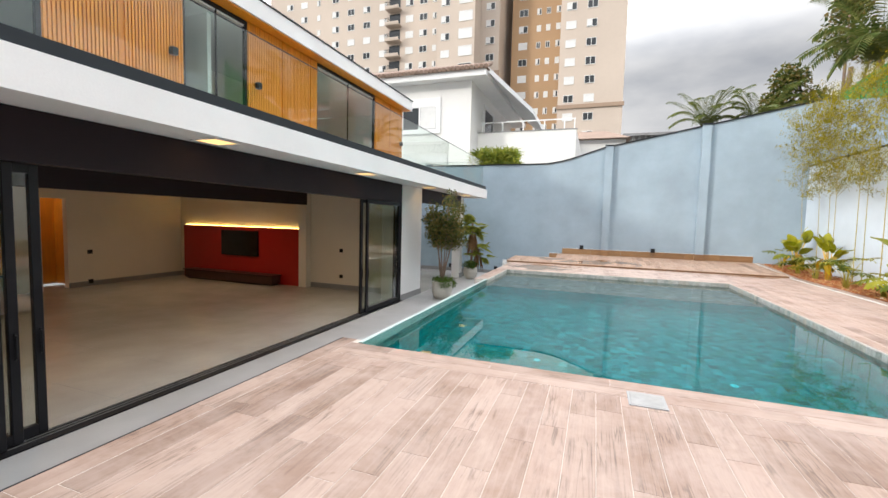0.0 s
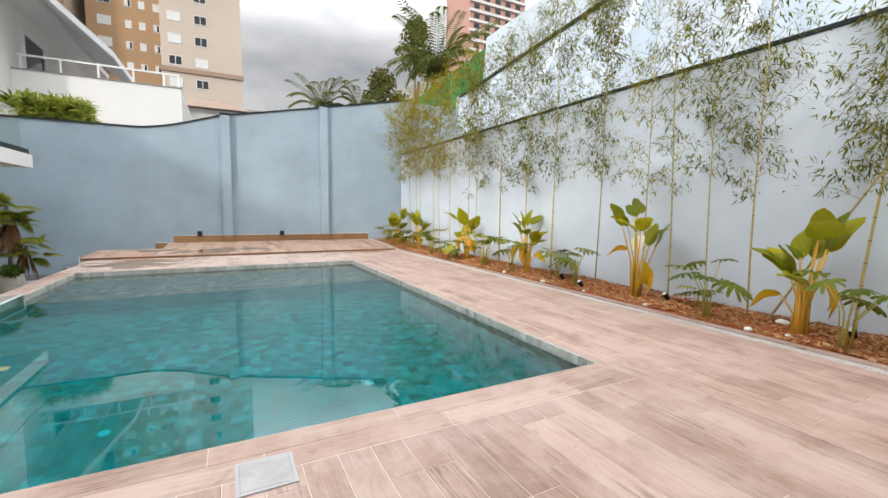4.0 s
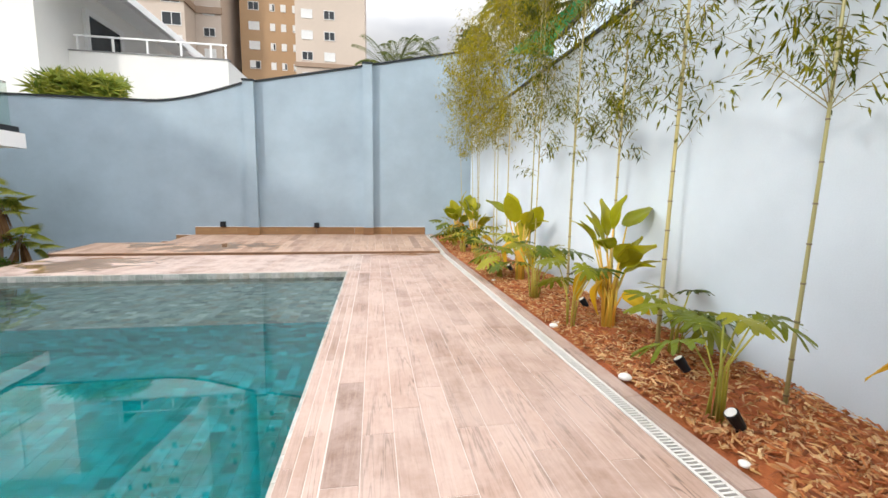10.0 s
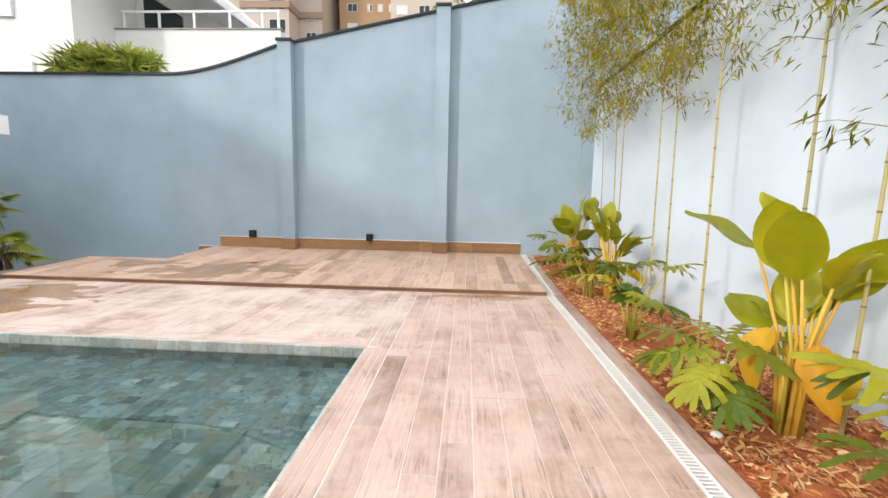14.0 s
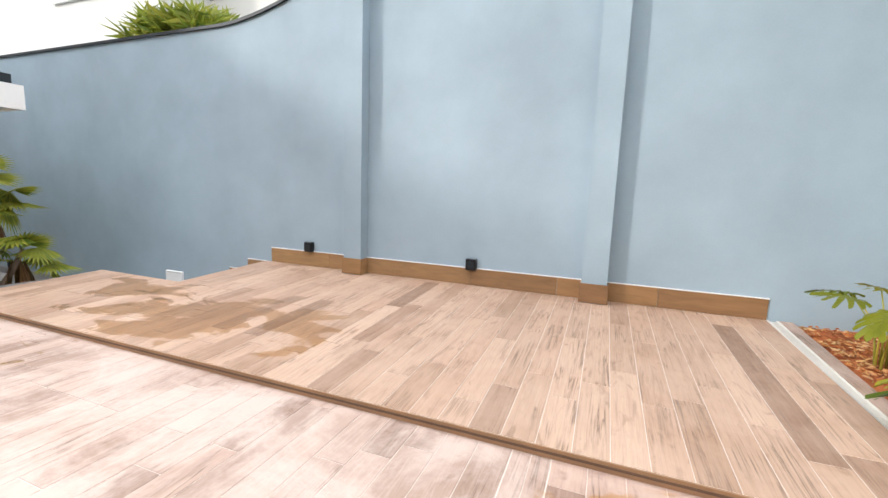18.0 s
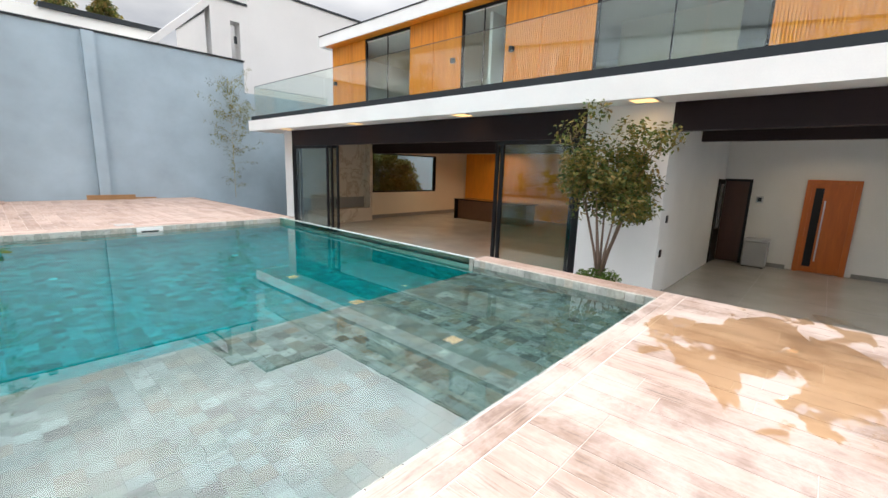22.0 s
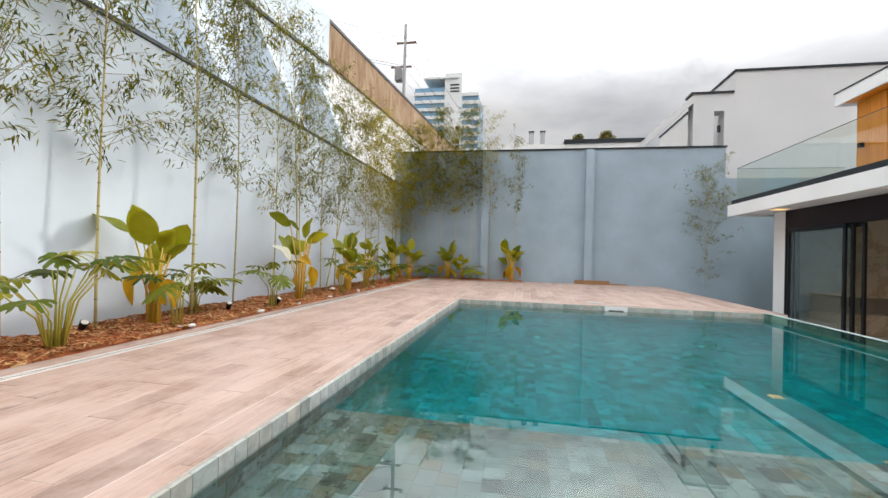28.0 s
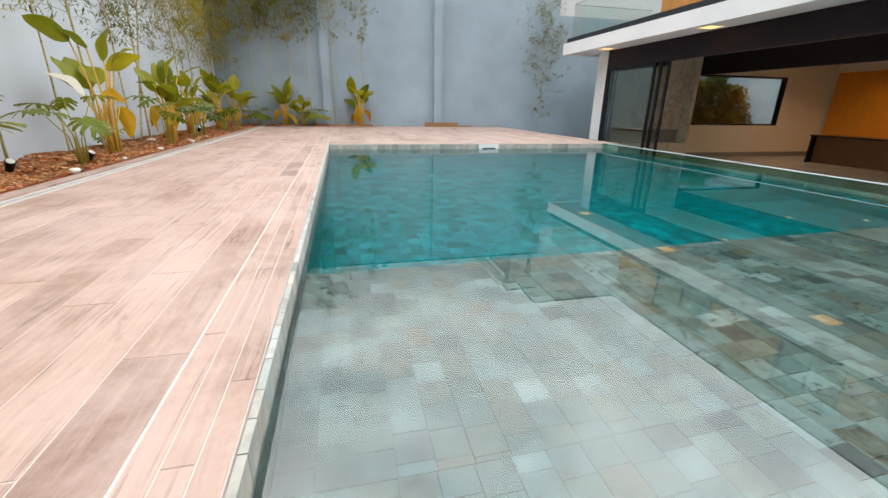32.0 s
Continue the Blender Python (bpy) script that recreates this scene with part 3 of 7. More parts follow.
for y in (0.0, 4.0, 8.0, 11.85, 15.7):
    downlight(-4.85, y, 2.558, 0.23, 2.2, (1.0, 0.64, 0.32))
for x, y in ((-7.2, 3.6), (-7.2, 8.4), (-11.8, 1.8), (-11.8, 9.6), (-14.2, 2.6)):
    downlight(x, y, 2.558, 0.11, 34, (1.0, 0.66, 0.38))
for x, y in ((-6.9, 14.2), (-9.8, 14.2)):
    downlight(x, y, 2.558, 0.11, 14)

# patio doors and fittings
door_1 = thing("door_1", (-11.33, 14.3, ZF), "orange wooden door with a long steel pull and a dark glazed strip", "door", "", "structure")
M["door_wood"] = by_piece("red_orange_door_wood", [(0.55, 0.13, 0.012), (0.60, 0.15, 0.016)], 0.35, 0.3, 14.0, (1, 1, 0.12), 0.1)
sub("door_leaf", M["door_wood"], [(-11.348, -11.30, 13.95, 14.72, ZF + 0.01, 1.30)], door_1)
sub("door_frame", M["door_wood"], [(-11.348, -11.26, 13.84, 13.95, ZF, 1.40), (-11.348, -11.26, 14.72, 14.83, ZF, 1.40), (-11.348, -11.26, 13.95, 14.72, 1.30, 1.40)], door_1)
sub("glazed_strip", M["black"], [(-11.30, -11.296, 14.02, 14.18, ZF + 0.15, 1.2)], door_1)
sub("door_handle", M["steel"], [(-11.296, -11.26, 14.22, 14.25, -0.6, 0.9)], door_1, "long steel pull bar")
door_2 = thing("door_2", (-11.33, 12.35, ZF), "dark red-brown wooden door with a black frame", "door", "", "structure")
sub("door_leaf", M["dark_wood"], [(-11.348, -11.30, 12.14, 12.68, ZF + 0.01, 1.30)], door_2)
sub("door_frame", M["black"], [(-11.348, -11.27, 12.68, 12.74, ZF, 1.36), (-11.348, -11.27, 12.12, 12.68, 1.30, 1.36)], door_2)
door_3 = thing("door_3", (-10.9, 12.12, ZF), "black framed glass door at the patio's side", "door", "", "structure")
sub("door_leaf", M["black"], [(-11.25, -10.45, 12.102, 12.14, ZF + 0.01, 1.34)], door_3)
sub("pane", plain("smoked_glass", (0.20, 0.22, 0.24), 0.1), [(-11.12, -10.62, 12.141, 12.145, 0.0, 1.2)], door_3)
cooler = thing("freezer_box", (-11.0, 13.05, ZF), "small light grey chest box against the patio wall", "appliance")
sub("body", M["grey_pave"], [(-11.3, -10.78, 12.82, 13.32, ZF + 0.03, ZF + 0.68)], cooler, bevel=0.02)
sub("lid", M["steel"], [(-11.3, -10.77, 12.81, 13.33, ZF + 0.684, ZF + 0.74)], cooler, "metal lid", bevel=0.01)
for k, (fx, fy) in enumerate(((-11.25, 12.87), (-11.25, 13.27), (-10.83, 12.87), (-10.83, 13.27))):
    sub("foot", M["black"], [(fx - 0.02, fx + 0.02, fy - 0.02, fy + 0.02, ZF, ZF + 0.03)], cooler)


def wall_box(name, x0, x1, y0, y1, z0, z1, mat, label, cat, group=""):
    t = thing(name, ((x0 + x1) / 2, (y0 + y1) / 2, z0), label, cat, group)
    sub("cover", mat, [(x0, x1, y0, y1, z0, z1)], t, bevel=0.008)
    fx, fz = (x1 - x0) * 0.2, (z1 - z0) * 0.2
    if mat is M["white"]:
        sub("lid_edge", M["grey_pave"], [(x0 + 0.02, x1 - 0.02, y0 - 0.003, y0 - 0.001, z1 - 0.03, z1 - 0.022)], t)
    elif (y1 - y0) < (x1 - x0):
        sub("insert", M["dark_band"], [(x0 + fx, x1 - fx, y0 - 0.004, y0 - 0.001, z0 + fz, z1 - fz)], t)
    else:
        fy = (y1 - y0) * 0.2
        sub("insert", M["dark_band"], [(x1 + 0.001, x1 + 0.004, y0 + fy, y1 - fy, z0 + fz, z1 - fz)], t)
    return t


wall_box("socket", -11.348, -11.31, 12.86, 13.02, 0.75, 0.93, M["steel"], "small grey control box on the patio wall", "control box")
wall_box("socket", -11.348, -11.27, 16.0, 16.14, -0.72, -0.56, M["black"], "black wall light low on the patio wall", "wall light")
for x, z in ((-5.6, 0.55), (-5.45, -0.05), (-5.45, -0.86)):
    t = thing("socket", (x, 12.24, z), "small black switch plate on the white pier", "switch")
    sub("plate", M["black"], [(x - 0.05, x + 0.05, 12.222, 12.235, z, z + 0.13)], t)
for x, y0, z in ((-15.298, 8.28, 0.15), (-15.298, 8.28, -0.82)):
    t = thing("socket", (x, y0, z), "black socket plate on the cream wall", "socket")
    sub("plate", M["black"], [(x + 0.002, x + 0.02, y0, y0 + 0.14, z, z + 0.13)], t)
for z in (0.36, -0.52):
    t = thing("socket", (-7.9, 11.6, z), "black socket plate on the cream wall", "socket")
    sub("plate", M["black"], [(-7.97, -7.84, 11.60, 11.617, z, z + 0.12)], t)

# black gate and end wall of the side passage
gate = thing("gate", (-12.2, 17.6, ZF), "black sheet metal gate closing the side passage", "gate")
sub("frame", M["black"], [(-12.24, -12.16, 16.56, 16.62, ZF, 1.5), (-12.24, -12.16, 18.62, 18.69, ZF, 1.5), (-12.24, -12.16, 16.62, 18.62, 1.43, 1.5)], gate)
for k in range(8):
    sub("panel", M["black"], [(-12.22, -12.18, 16.625 + 0.25 * k, 16.865 + 0.25 * k, ZF + 0.04, 1.425)], gate)
block("wall_passage_end", M["blue"], [(-16.6, -16.4, 16.3, YN, ZF - 0.2, 4.2)], label="blue-grey end wall of the side passage", category="wall")

# ---- upper floor ----
XU = -7.45
block("floor_upper", M["grey_tile"], [(-15.0, -7.5, -1.1, 15.2, 2.845, 2.90)], label="pale upstairs floor", category="floor")
block("terrace", M["grey_pave"], [(-7.48, -4.53, -1.39, 16.65, 2.845, 2.88)], label="light paved roof terrace", category="terrace")
block("wall_upper", M["white"], [(-15, -14.8, -1.2, 15.3, 2.90, 5.95), (-14.8, -7.6, -1.2, -1.0, 2.90, 5.95), (-14.8, -7.6, 15.1, 15.3, 2.90, 5.95), (-14.8, -7.8, 6.4, 6.5, 2.90, 5.95)], label="white upper storey walls", category="wall")
block("ceiling_upper", M["soffit"], [(-14.8, -7.55, -1.0, 15.1, 5.80, 5.94)], label="white upstairs ceiling", category="ceiling")
roof = block("roof", M["white"], [(-15.2, -7.16, -1.6, 15.5, 5.96, 6.34)], label="white flat roof slab with an overhanging edge", category="roof")
sub("flashing", M["dark_band"], [(-15.22, -7.14, -1.62, 15.52, 6.344, 6.38)], roof, "thin dark roof flashing")
sub("timber_edge", M["orange_wood"], [(-7.58, -7.2, -1.22, 15.38, 5.93, 5.956)], roof, "orange timber eaves board")
BAYS = ((-1.15, 0.95, 1), (0.95, 3.4, 0), (3.4, 5.6, 1), (5.6, 7.2, 0), (7.2, 9.7, 1), (9.7, 13.05, 0), (13.05, 15.3, 1))
for y0, y1, timber in BAYS:
    if timber:
        p = thing("timber_screen", (XU, (y0 + y1) / 2, 2.88), "orange vertical timber slat screen panel on the upper storey", "timber panel", "timber screens of the upper storey")
        sub("backing", M["orange_wood"], [(XU - 0.10, XU - 0.06, y0, y1, 2.88, 5.92)], p)
        n = int((y1 - y0) / 0.055)
        for k in range(n):
            a = y0 + (y1 - y0) * k / n
            if k % 20 == 19:
                continue
            ob = sub("slat", M["orange_wood"], [(XU - 0.058, XU - 0.02, a + 0.006, a + 0.042, 2.89, 5.91)], p)
    else:
        w = thing("window_2", (XU, (y0 + y1) / 2, 2.88), "dark framed upstairs sliding window reflecting the sky", "window", "", "structure")
        sub("window_frame", M["black"], [(XU - 0.14, XU - 0.06, y0, y0 + 0.06, 2.88, 5.92), (XU - 0.14, XU - 0.06, y1 - 0.06, y1, 2.88, 5.92), (XU - 0.14, XU - 0.06, y0 + 0.06, y1 - 0.06, 5.84, 5.92), (XU - 0.14, XU - 0.06, y0 + 0.06, y1 - 0.06, 2.88, 2.95)], w)
        mid = (y0 + y1) / 2
        for a, b in ((y0 + 0.06, mid - 0.012), (mid + 0.012, y1 - 0.06)):
            pn = sub("pane", M["glass"], [(XU - 0.115, XU - 0.10, a, b, 2.95, 5.84)], w)
            pn.visible_shadow = False
        sub("mullion", M["black"], [(XU - 0.125, XU - 0.085, mid - 0.012, mid + 0.012, 2.95, 5.84)], w)
for y in (-0.9, 5.35, 7.45, 15.05):
    s_ = thing("wall_lamp", (XU, y, 4.55), "small dark box wall lamp on the timber screen", "wall lamp", "wall lamps of the upper storey")
    sub("housing", M["dark_band"], [(XU - 0.06, XU + 0.09, y - 0.06, y + 0.06, 4.5, 4.64)], s_, bevel=0.008)
    sub("lens", M["grey_pave"], [(XU + 0.0, XU + 0.07, y - 0.045, y + 0.045, 4.494, 4.499)], s_)
for y in (2.0, 6.4, 11.4):
    downlight(-9.4, y, 5.798, 0.10, 8)
block("wardrobe", plain("green_upholstery", (0.05, 0.16, 0.06), 0.6), [(-12.4, -11.6, 10.2, 12.8, 2.90, 3.75)], label="green upholstered seat back upstairs", category="sofa", kind="")
block("wall_partition", M["cream"], [(-10.9, -10.8, 9.0, 12.0, 2.90, 5.8)], label="pale upstairs partition", category="wall")

rail = thing("glass_railing", (-4.4, 7.6, 2.86), "frameless green-tinted glass railing along the terrace edge", "railing")
edges = [-1.45 + k * (16.75 + 1.45) / 9 for k in range(10)]
for a, b in zip(edges, edges[1:]):
    g = sub("pane", M["rail_glass"], [(-4.406, -4.394, a + 0.006, b - 0.006, 3.002, 4.02)], rail)
    g.visible_shadow = False
    sub("top_edge", M["dark_band"], [(-4.409, -4.391, a + 0.006, b - 0.006, 4.022, 4.032)], rail)
for x0, x1, y in ((-7.4, -4.42, -1.47), (-5.9, -4.42, 16.76), (-7.4, -5.91, 16.76)):
    g = sub("pane", M["rail_glass"], [(x0, x1, y - 0.006, y + 0.006, 3.002, 4.02)], rail)
    g.visible_shadow = False
    sub("top_edge", M["dark_band"], [(x0, x1, y - 0.009, y + 0.009, 4.022, 4.032)], rail)

# ---- plants ----
def leaf_mat(name, colors, rough=0.45, island=True, shine=0.22):
    m = by_piece(name, colors, rough, 0.35, 5.0, (1, 1, 1), 0.1, island)
    nt = m.node_tree
    p = nt.nodes["Principled BSDF"]
    p.inputs["Specular IOR Level"].default_value = shine
    src = p.inputs["Base Color"].links[0].from_socket
    tl = nt.nodes.new("ShaderNodeBsdfTranslucent")
    nt.links.new(src, tl.inputs["Color"])
    mx = nt.nodes.new("ShaderNodeMixShader")
    mx.inputs[0].default_value = 0.38
    nt.links.new(p.outputs[0], mx.inputs[1])
    nt.links.new(tl.outputs[0], mx.inputs[2])
    nt.links.new(mx.outputs[0], nt.nodes["Material Output"].inputs["Surface"])
    return m


M["bamboo_leaf"] = leaf_mat("bamboo_leaves", [(0.04, 0.06, 0.008), (0.13, 0.15, 0.012), (0.30, 0.28, 0.018), (0.06, 0.085, 0.010), (0.40, 0.34, 0.02), (0.10, 0.12, 0.012)], 0.55, True, 0.08)
M["bamboo_gold"] = leaf_mat("golden_bamboo_leaves", [(0.22, 0.20, 0.012), (0.52, 0.41, 0.016), (0.38, 0.33, 0.018), (0.14, 0.14, 0.010), (0.66, 0.50, 0.022)], 0.55, True, 0.08)
M["culm"] = by_piece("bamboo_culm", [(0.50, 0.44, 0.18), (0.58, 0.46, 0.16), (0.42, 0.40, 0.18)], 0.4, 0.3, 3.0, (1, 1, 0.3), 0.1)
M["node"] = plain("bamboo_node", (0.17, 0.13, 0.08), 0.6)
M["twig"] = plain("bamboo_twig", (0.24, 0.20, 0.08), 0.6)
M["cal_leaf"] = leaf_mat("broad_leaf", [(0.17, 0.21, 0.012), (0.50, 0.47, 0.016), (0.27, 0.30, 0.016), (0.62, 0.54, 0.02), (0.18, 0.22, 0.025)], 0.32, False)
M["cal_yellow"] = leaf_mat("yellowed_leaf", [(0.80, 0.46, 0.015), (0.75, 0.52, 0.03), (0.68, 0.28, 0.02)], 0.45, False)
M["cal_pale"] = plain("withered_pale_leaf", (0.72, 0.70, 0.55), 0.6)
M["stalk"] = by_piece("leaf_stalk", [(0.72, 0.50, 0.06), (0.80, 0.40, 0.05), (0.56, 0.48, 0.07)], 0.45, 0.2, 6.0, (1, 1, 0.3), 0.05)
M["green_stalk"] = by_piece("green_leaf_stalk", [(0.52, 0.46, 0.06), (0.38, 0.38, 0.06), (0.58, 0.46, 0.07)], 0.45, 0.2, 6.0, (1, 1, 0.3), 0.05)
M["phil_leaf"] = leaf_mat("lobed_leaf", [(0.07, 0.12, 0.012), (0.17, 0.22, 0.016), (0.40, 0.38, 0.025), (0.11, 0.16, 0.014), (0.28, 0.30, 0.02)], 0.32, False)


def soil_material():
    m, nt, p = nodes_of("red_soil")
    v = coords(nt, "Object")
    n = noise_tex(nt, v, 3.0, 8, 0.7)
    n2 = noise_tex(nt, v, 30.0, 5, 0.7)
    c = mixc(nt, ramp_of(nt, n, [(0.35, 0.0), (0.65, 1.0)]), (0.34, 0.075, 0.018), (0.52, 0.155, 0.04))
    c = mixc(nt, 0.5, c, ramp_of(nt, n2, [(0.3, 0.4), (0.7, 1.0)]), "MULTIPLY")
    nt.links.new(c, p.inputs["Base Color"])
    p.inputs["Roughness"].default_value = 0.95
    nt.links.new(bump_of(nt, n2, 0.8, 0.03), p.inputs["Normal"])
    return m


M["soil"] = soil_material()


def mesh_data(name, verts, faces, material, smooth=False):
    me = bpy.data.meshes.new(name)
    me.from_pydata(verts, [], faces)
    me.materials.append(material)
    if smooth:
        for f in me.polygons:
            f.use_smooth = True
    return me


def hang(name, me, parent, label=""):
    ob = new(name, me)
    ob.parent = parent
    if parent.parent is None:
        ob.matrix_parent_inverse = parent.matrix_basis.inverted()
    return tagged(ob, label)


def blade(verts, faces, at, way, size, width, up):
    """One narrow leaf: a folded diamond of four triangles."""
    side = way.cross(up)
    side = side.normalized() * width if side.length > 1e-4 else Vector((width, 0, 0))
    i = len(verts)
    mid = at + way * size * 0.4
    verts += [at, mid + side, at + way * size - Vector((0, 0, size * 0.12)), mid - side, mid + Vector((0, 0, -width * 0.5))]
    faces += [(i, i + 1, i + 4), (i + 1, i + 2, i + 4), (i + 2, i + 3, i + 4), (i + 3, i, i + 4)]


def bamboo(x, y, tall, radius, lean, leaves, gold, seed, wall, low=2.0, spread=0.7, label=""):
    """A single culm with its rings, thin side twigs and drooping leaf sprays, kept clear of the wall behind it.
    wall: (axis, sign, limit)."""
    rng = random.Random(seed)
    base = thing("bamboo", (x, y, 0.0), label or ("slender bamboo with golden-green leaves against the garden wall" if gold else "tall bamboo culm with sparse green leaves by the wall"), "bamboo", "bamboos along the garden wall")
    n = 14
    pts, rad = [], []
    for i in range(n + 1):
        u = i / n
        w = u if abs(lean[1]) > 1 else u * u
        pts.append(Vector((x + lean[0] * w, y + lean[1] * w + 0.03 * math.sin(seed + 5 * u), tall * u - 0.02)))
        rad.append(radius * (0.9 - 0.68 * u))
    bm = bmesh.new()
    add_tube(bm, pts, rad, 7)
    part("culm", bm, M["culm"], base, smooth=True)
    bm = bmesh.new()
    for k in range(int(tall / 0.27)):
        u = (0.12 + 0.27 * k) / tall
        f = u * n
        i = min(int(f), n - 1)
        p = pts[i].lerp(pts[i + 1], f - i)
        r = radius * (0.9 - 0.68 * u) * 1.22
        add_tube(bm, [p - Vector((0, 0, 0.006)), p + Vector((0, 0, 0.006))], [r, r], 7)
    tagged(part("nodework", bm, M["node"], base), kind="stuff")
    verts, faces = [], []
    tw = bmesh.new()
    axis, sign, limit = wall

    def keep(p):
        c = p[axis]
        if sign * (c - limit) > -0.03:
            p[axis] = limit - sign * (0.03 + 0.12 * rng.random())
        return p
    fans = int(leaves * 1.35)
    sprays = max(10, fans // 6)
    for s in range(sprays):
        z = low + (tall - low) * rng.random() ** 0.8
        u = z / tall
        f = min(u, 0.999) * n
        i = int(f)
        root = pts[i].lerp(pts[i + 1], f - i)
        ang = rng.uniform(0, 2 * math.pi)
        out = spread * (0.35 + 0.65 * rng.random()) * (1.15 - 0.75 * abs(u - 0.62))
        tip = keep(root + Vector((math.cos(ang) * out, math.sin(ang) * out, rng.uniform(0.05, 0.75) * out / 0.6)))
        mid = root.lerp(tip, 0.55) + Vector((0, 0, 0.03))
        add_tube(tw, [root, mid, tip], [0.0045, 0.003, 0.0015], 3, False)
        for k in range(fans // sprays):
            # leaves hang in fans from the joints of the twig
            v = rng.uniform(0.3, 1.05)
            at = keep(root.lerp(mid, v / 0.55) if v < 0.55 else mid.lerp(tip, (v - 0.55) / 0.45)) + Vector([rng.gauss(0, 0.06) for _ in range(3)])
            head = ang + rng.gauss(0, 0.9)
            for j in range(rng.randint(3, 7)):
                a = head + rng.gauss(0, 0.55)
                drop = rng.uniform(-0.1, 1.2)
                way = Vector((math.cos(a) * math.cos(drop), math.sin(a) * math.cos(drop), -math.sin(drop)))
                size = rng.uniform(0.05, 0.115) * (1.0 if gold else 1.1)
                blade(verts, faces, keep(at + Vector([rng.gauss(0, 0.045) for _ in range(3)])), way, size, size * (0.095 if gold else 0.10), Vector((rng.gauss(0, 0.4), rng.gauss(0, 0.4), 1)))
    for i, v in enumerate(verts):
        if sign * (v[axis] - limit) > -0.01:
            v[axis] = limit - sign * 0.012
    tagged(part("twigwork", tw, M["twig"], base), kind="stuff")
    hang("leaves", mesh_data("bamboo_leaves", [tuple(v) for v in verts], faces, M["bamboo_gold" if gold else "bamboo_leaf"]), base)
    return base


def oval_leaf(length, width, curl, fold, rows=9):
    """A broad rounded leaf lying along +x from its stem end, as vertices and faces, with a pressed-in midrib and a wavy rim."""
    verts, faces = [], []
    side = (-1, -0.7, -0.35, 0, 0.35, 0.7, 1)
    for i in range(rows + 1):
        u = i / rows
        w = width * max(0.0, math.sin(math.pi * (0.02 + 0.97 * u ** 0.88))) ** 0.62
        if i == rows:
            w = 0.003
        zc = -curl * u * u
        for q in side:
            verts.append((length * u, q * w, zc + fold * abs(q) * w - 0.05 * (abs(q) > 0.9) * w + 0.016 * math.sin(8 * u + 3 * q) * abs(q)))
    n = len(side)
    for i in range(rows):
        for k in range(n - 1):
            a = i * n + k
            faces.append((a, a + 1, a + n + 1, a + n))
    return verts, faces


def lobed_leaf(length, width, lobes=7, seed=1):
    """A deeply cut leaf: narrow blunt fingers, free from one another to near the midrib, spread like a fan."""
    rng = random.Random(seed)
    verts, faces = [], []

    def drop(x, y):
        return 0.22 * abs(y) - 0.50 * y * y / width - 0.20 * max(0.0, x) ** 2 / length

    def put(x, y, lift=0.0):
        verts.append((x, y, drop(x, y) + lift))
    du = 0.92 * length / lobes
    for k in range(lobes):
        f = k / (lobes - 1)
        x = 0.02 * length + du * k
        for s in (-1, 1):
            ang = radians(138 - 118 * f + rng.uniform(-5, 5))
            reach = width * (0.70 + 0.42 * math.sin(math.pi * (f * 0.75 + 0.1))) * rng.uniform(0.88, 1.1)
            i = len(verts)
            ca, sa = math.cos(ang), s * math.sin(ang)
            nx, ny = -sa * s, ca * s
            wave = rng.uniform(0.002, 0.010)
            put(x - du * 0.55, 0.0)
            put(x + du * 0.62, 0.0)
            for v, h in ((0.42, 0.60), (0.66, 0.50), (0.88, 0.44), (0.98, 0.24)):
                bend = 0.10 * v * v * reach
                cx, cy = x + ca * reach * v + bend, sa * reach * v
                sag = -0.10 * max(0.0, v - 0.5) * reach
                put(cx + nx * du * h, cy + ny * du * h, wave + sag)
                put(cx - nx * du * h, cy - ny * du * h, -wave + sag)
            faces.extend([(i + q, i + q + 1, i + q + 3, i + q + 2) for q in (0, 2, 4, 6)])
    i = len(verts)
    put(0.84 * length, -0.02)
    put(0.84 * length, 0.02)
    put(1.08 * length, 0.022)
    put(1.08 * length, -0.022)
    put(1.25 * length, 0.0)
    faces.extend([(i, i + 1, i + 2, i + 3), (i + 3, i + 2, i + 4)])
    return verts, faces


CAL_MESH = [mesh_data("broad_leaf", *oval_leaf(L0, W0, c0, f0), M["cal_leaf"], True) for L0, W0, c0, f0 in ((0.44, 0.135, 0.08, 0.22), (0.38, 0.125, 0.13, 0.35), (0.48, 0.15, 0.05, 0.14))]
CAL_YEL = [mesh_data("yellow_leaf", *oval_leaf(0.34, 0.095, 0.2, 0.6), M["cal_yellow"], True)]
CAL_PALE = [mesh_data("pale_leaf", *oval_leaf(0.42, 0.14, 0.12, 0.5), M["cal_pale"], True)]
PHIL_MESH = [mesh_data("lobed_leaf", *lobed_leaf(L0, W0, n0, n0), M["phil_leaf"]) for L0, W0, n0 in ((0.26, 0.165, 6), (0.22, 0.145, 5), (0.29, 0.18, 6))]


def stalk_and_leaf(plant, foot, tip, heading, pitch, me, r=0.011, scale=1.0, bow=0.12, stem="stalk", roll=0.0):
    foot, tip = Vector(foot), Vector(tip)
    mid = foot.lerp(tip, 0.55)
    mid.x -= bow * math.cos(heading) * 0.5
    mid.y -= bow * math.sin(heading) * 0.5
    bm = bmesh.new()
    add_tube(bm, [foot, mid, tip], [r * 1.5, r, r * 0.7], 6)
    part("stalk", bm, M[stem], plant, smooth=True)
    ob = hang("leaf", me, plant)
    ob.matrix_basis = Matrix.Translation(tip) @ Euler((roll, -pitch, heading)).to_matrix().to_4x4() @ Matrix.Diagonal((scale, scale, scale, 1))
    return ob


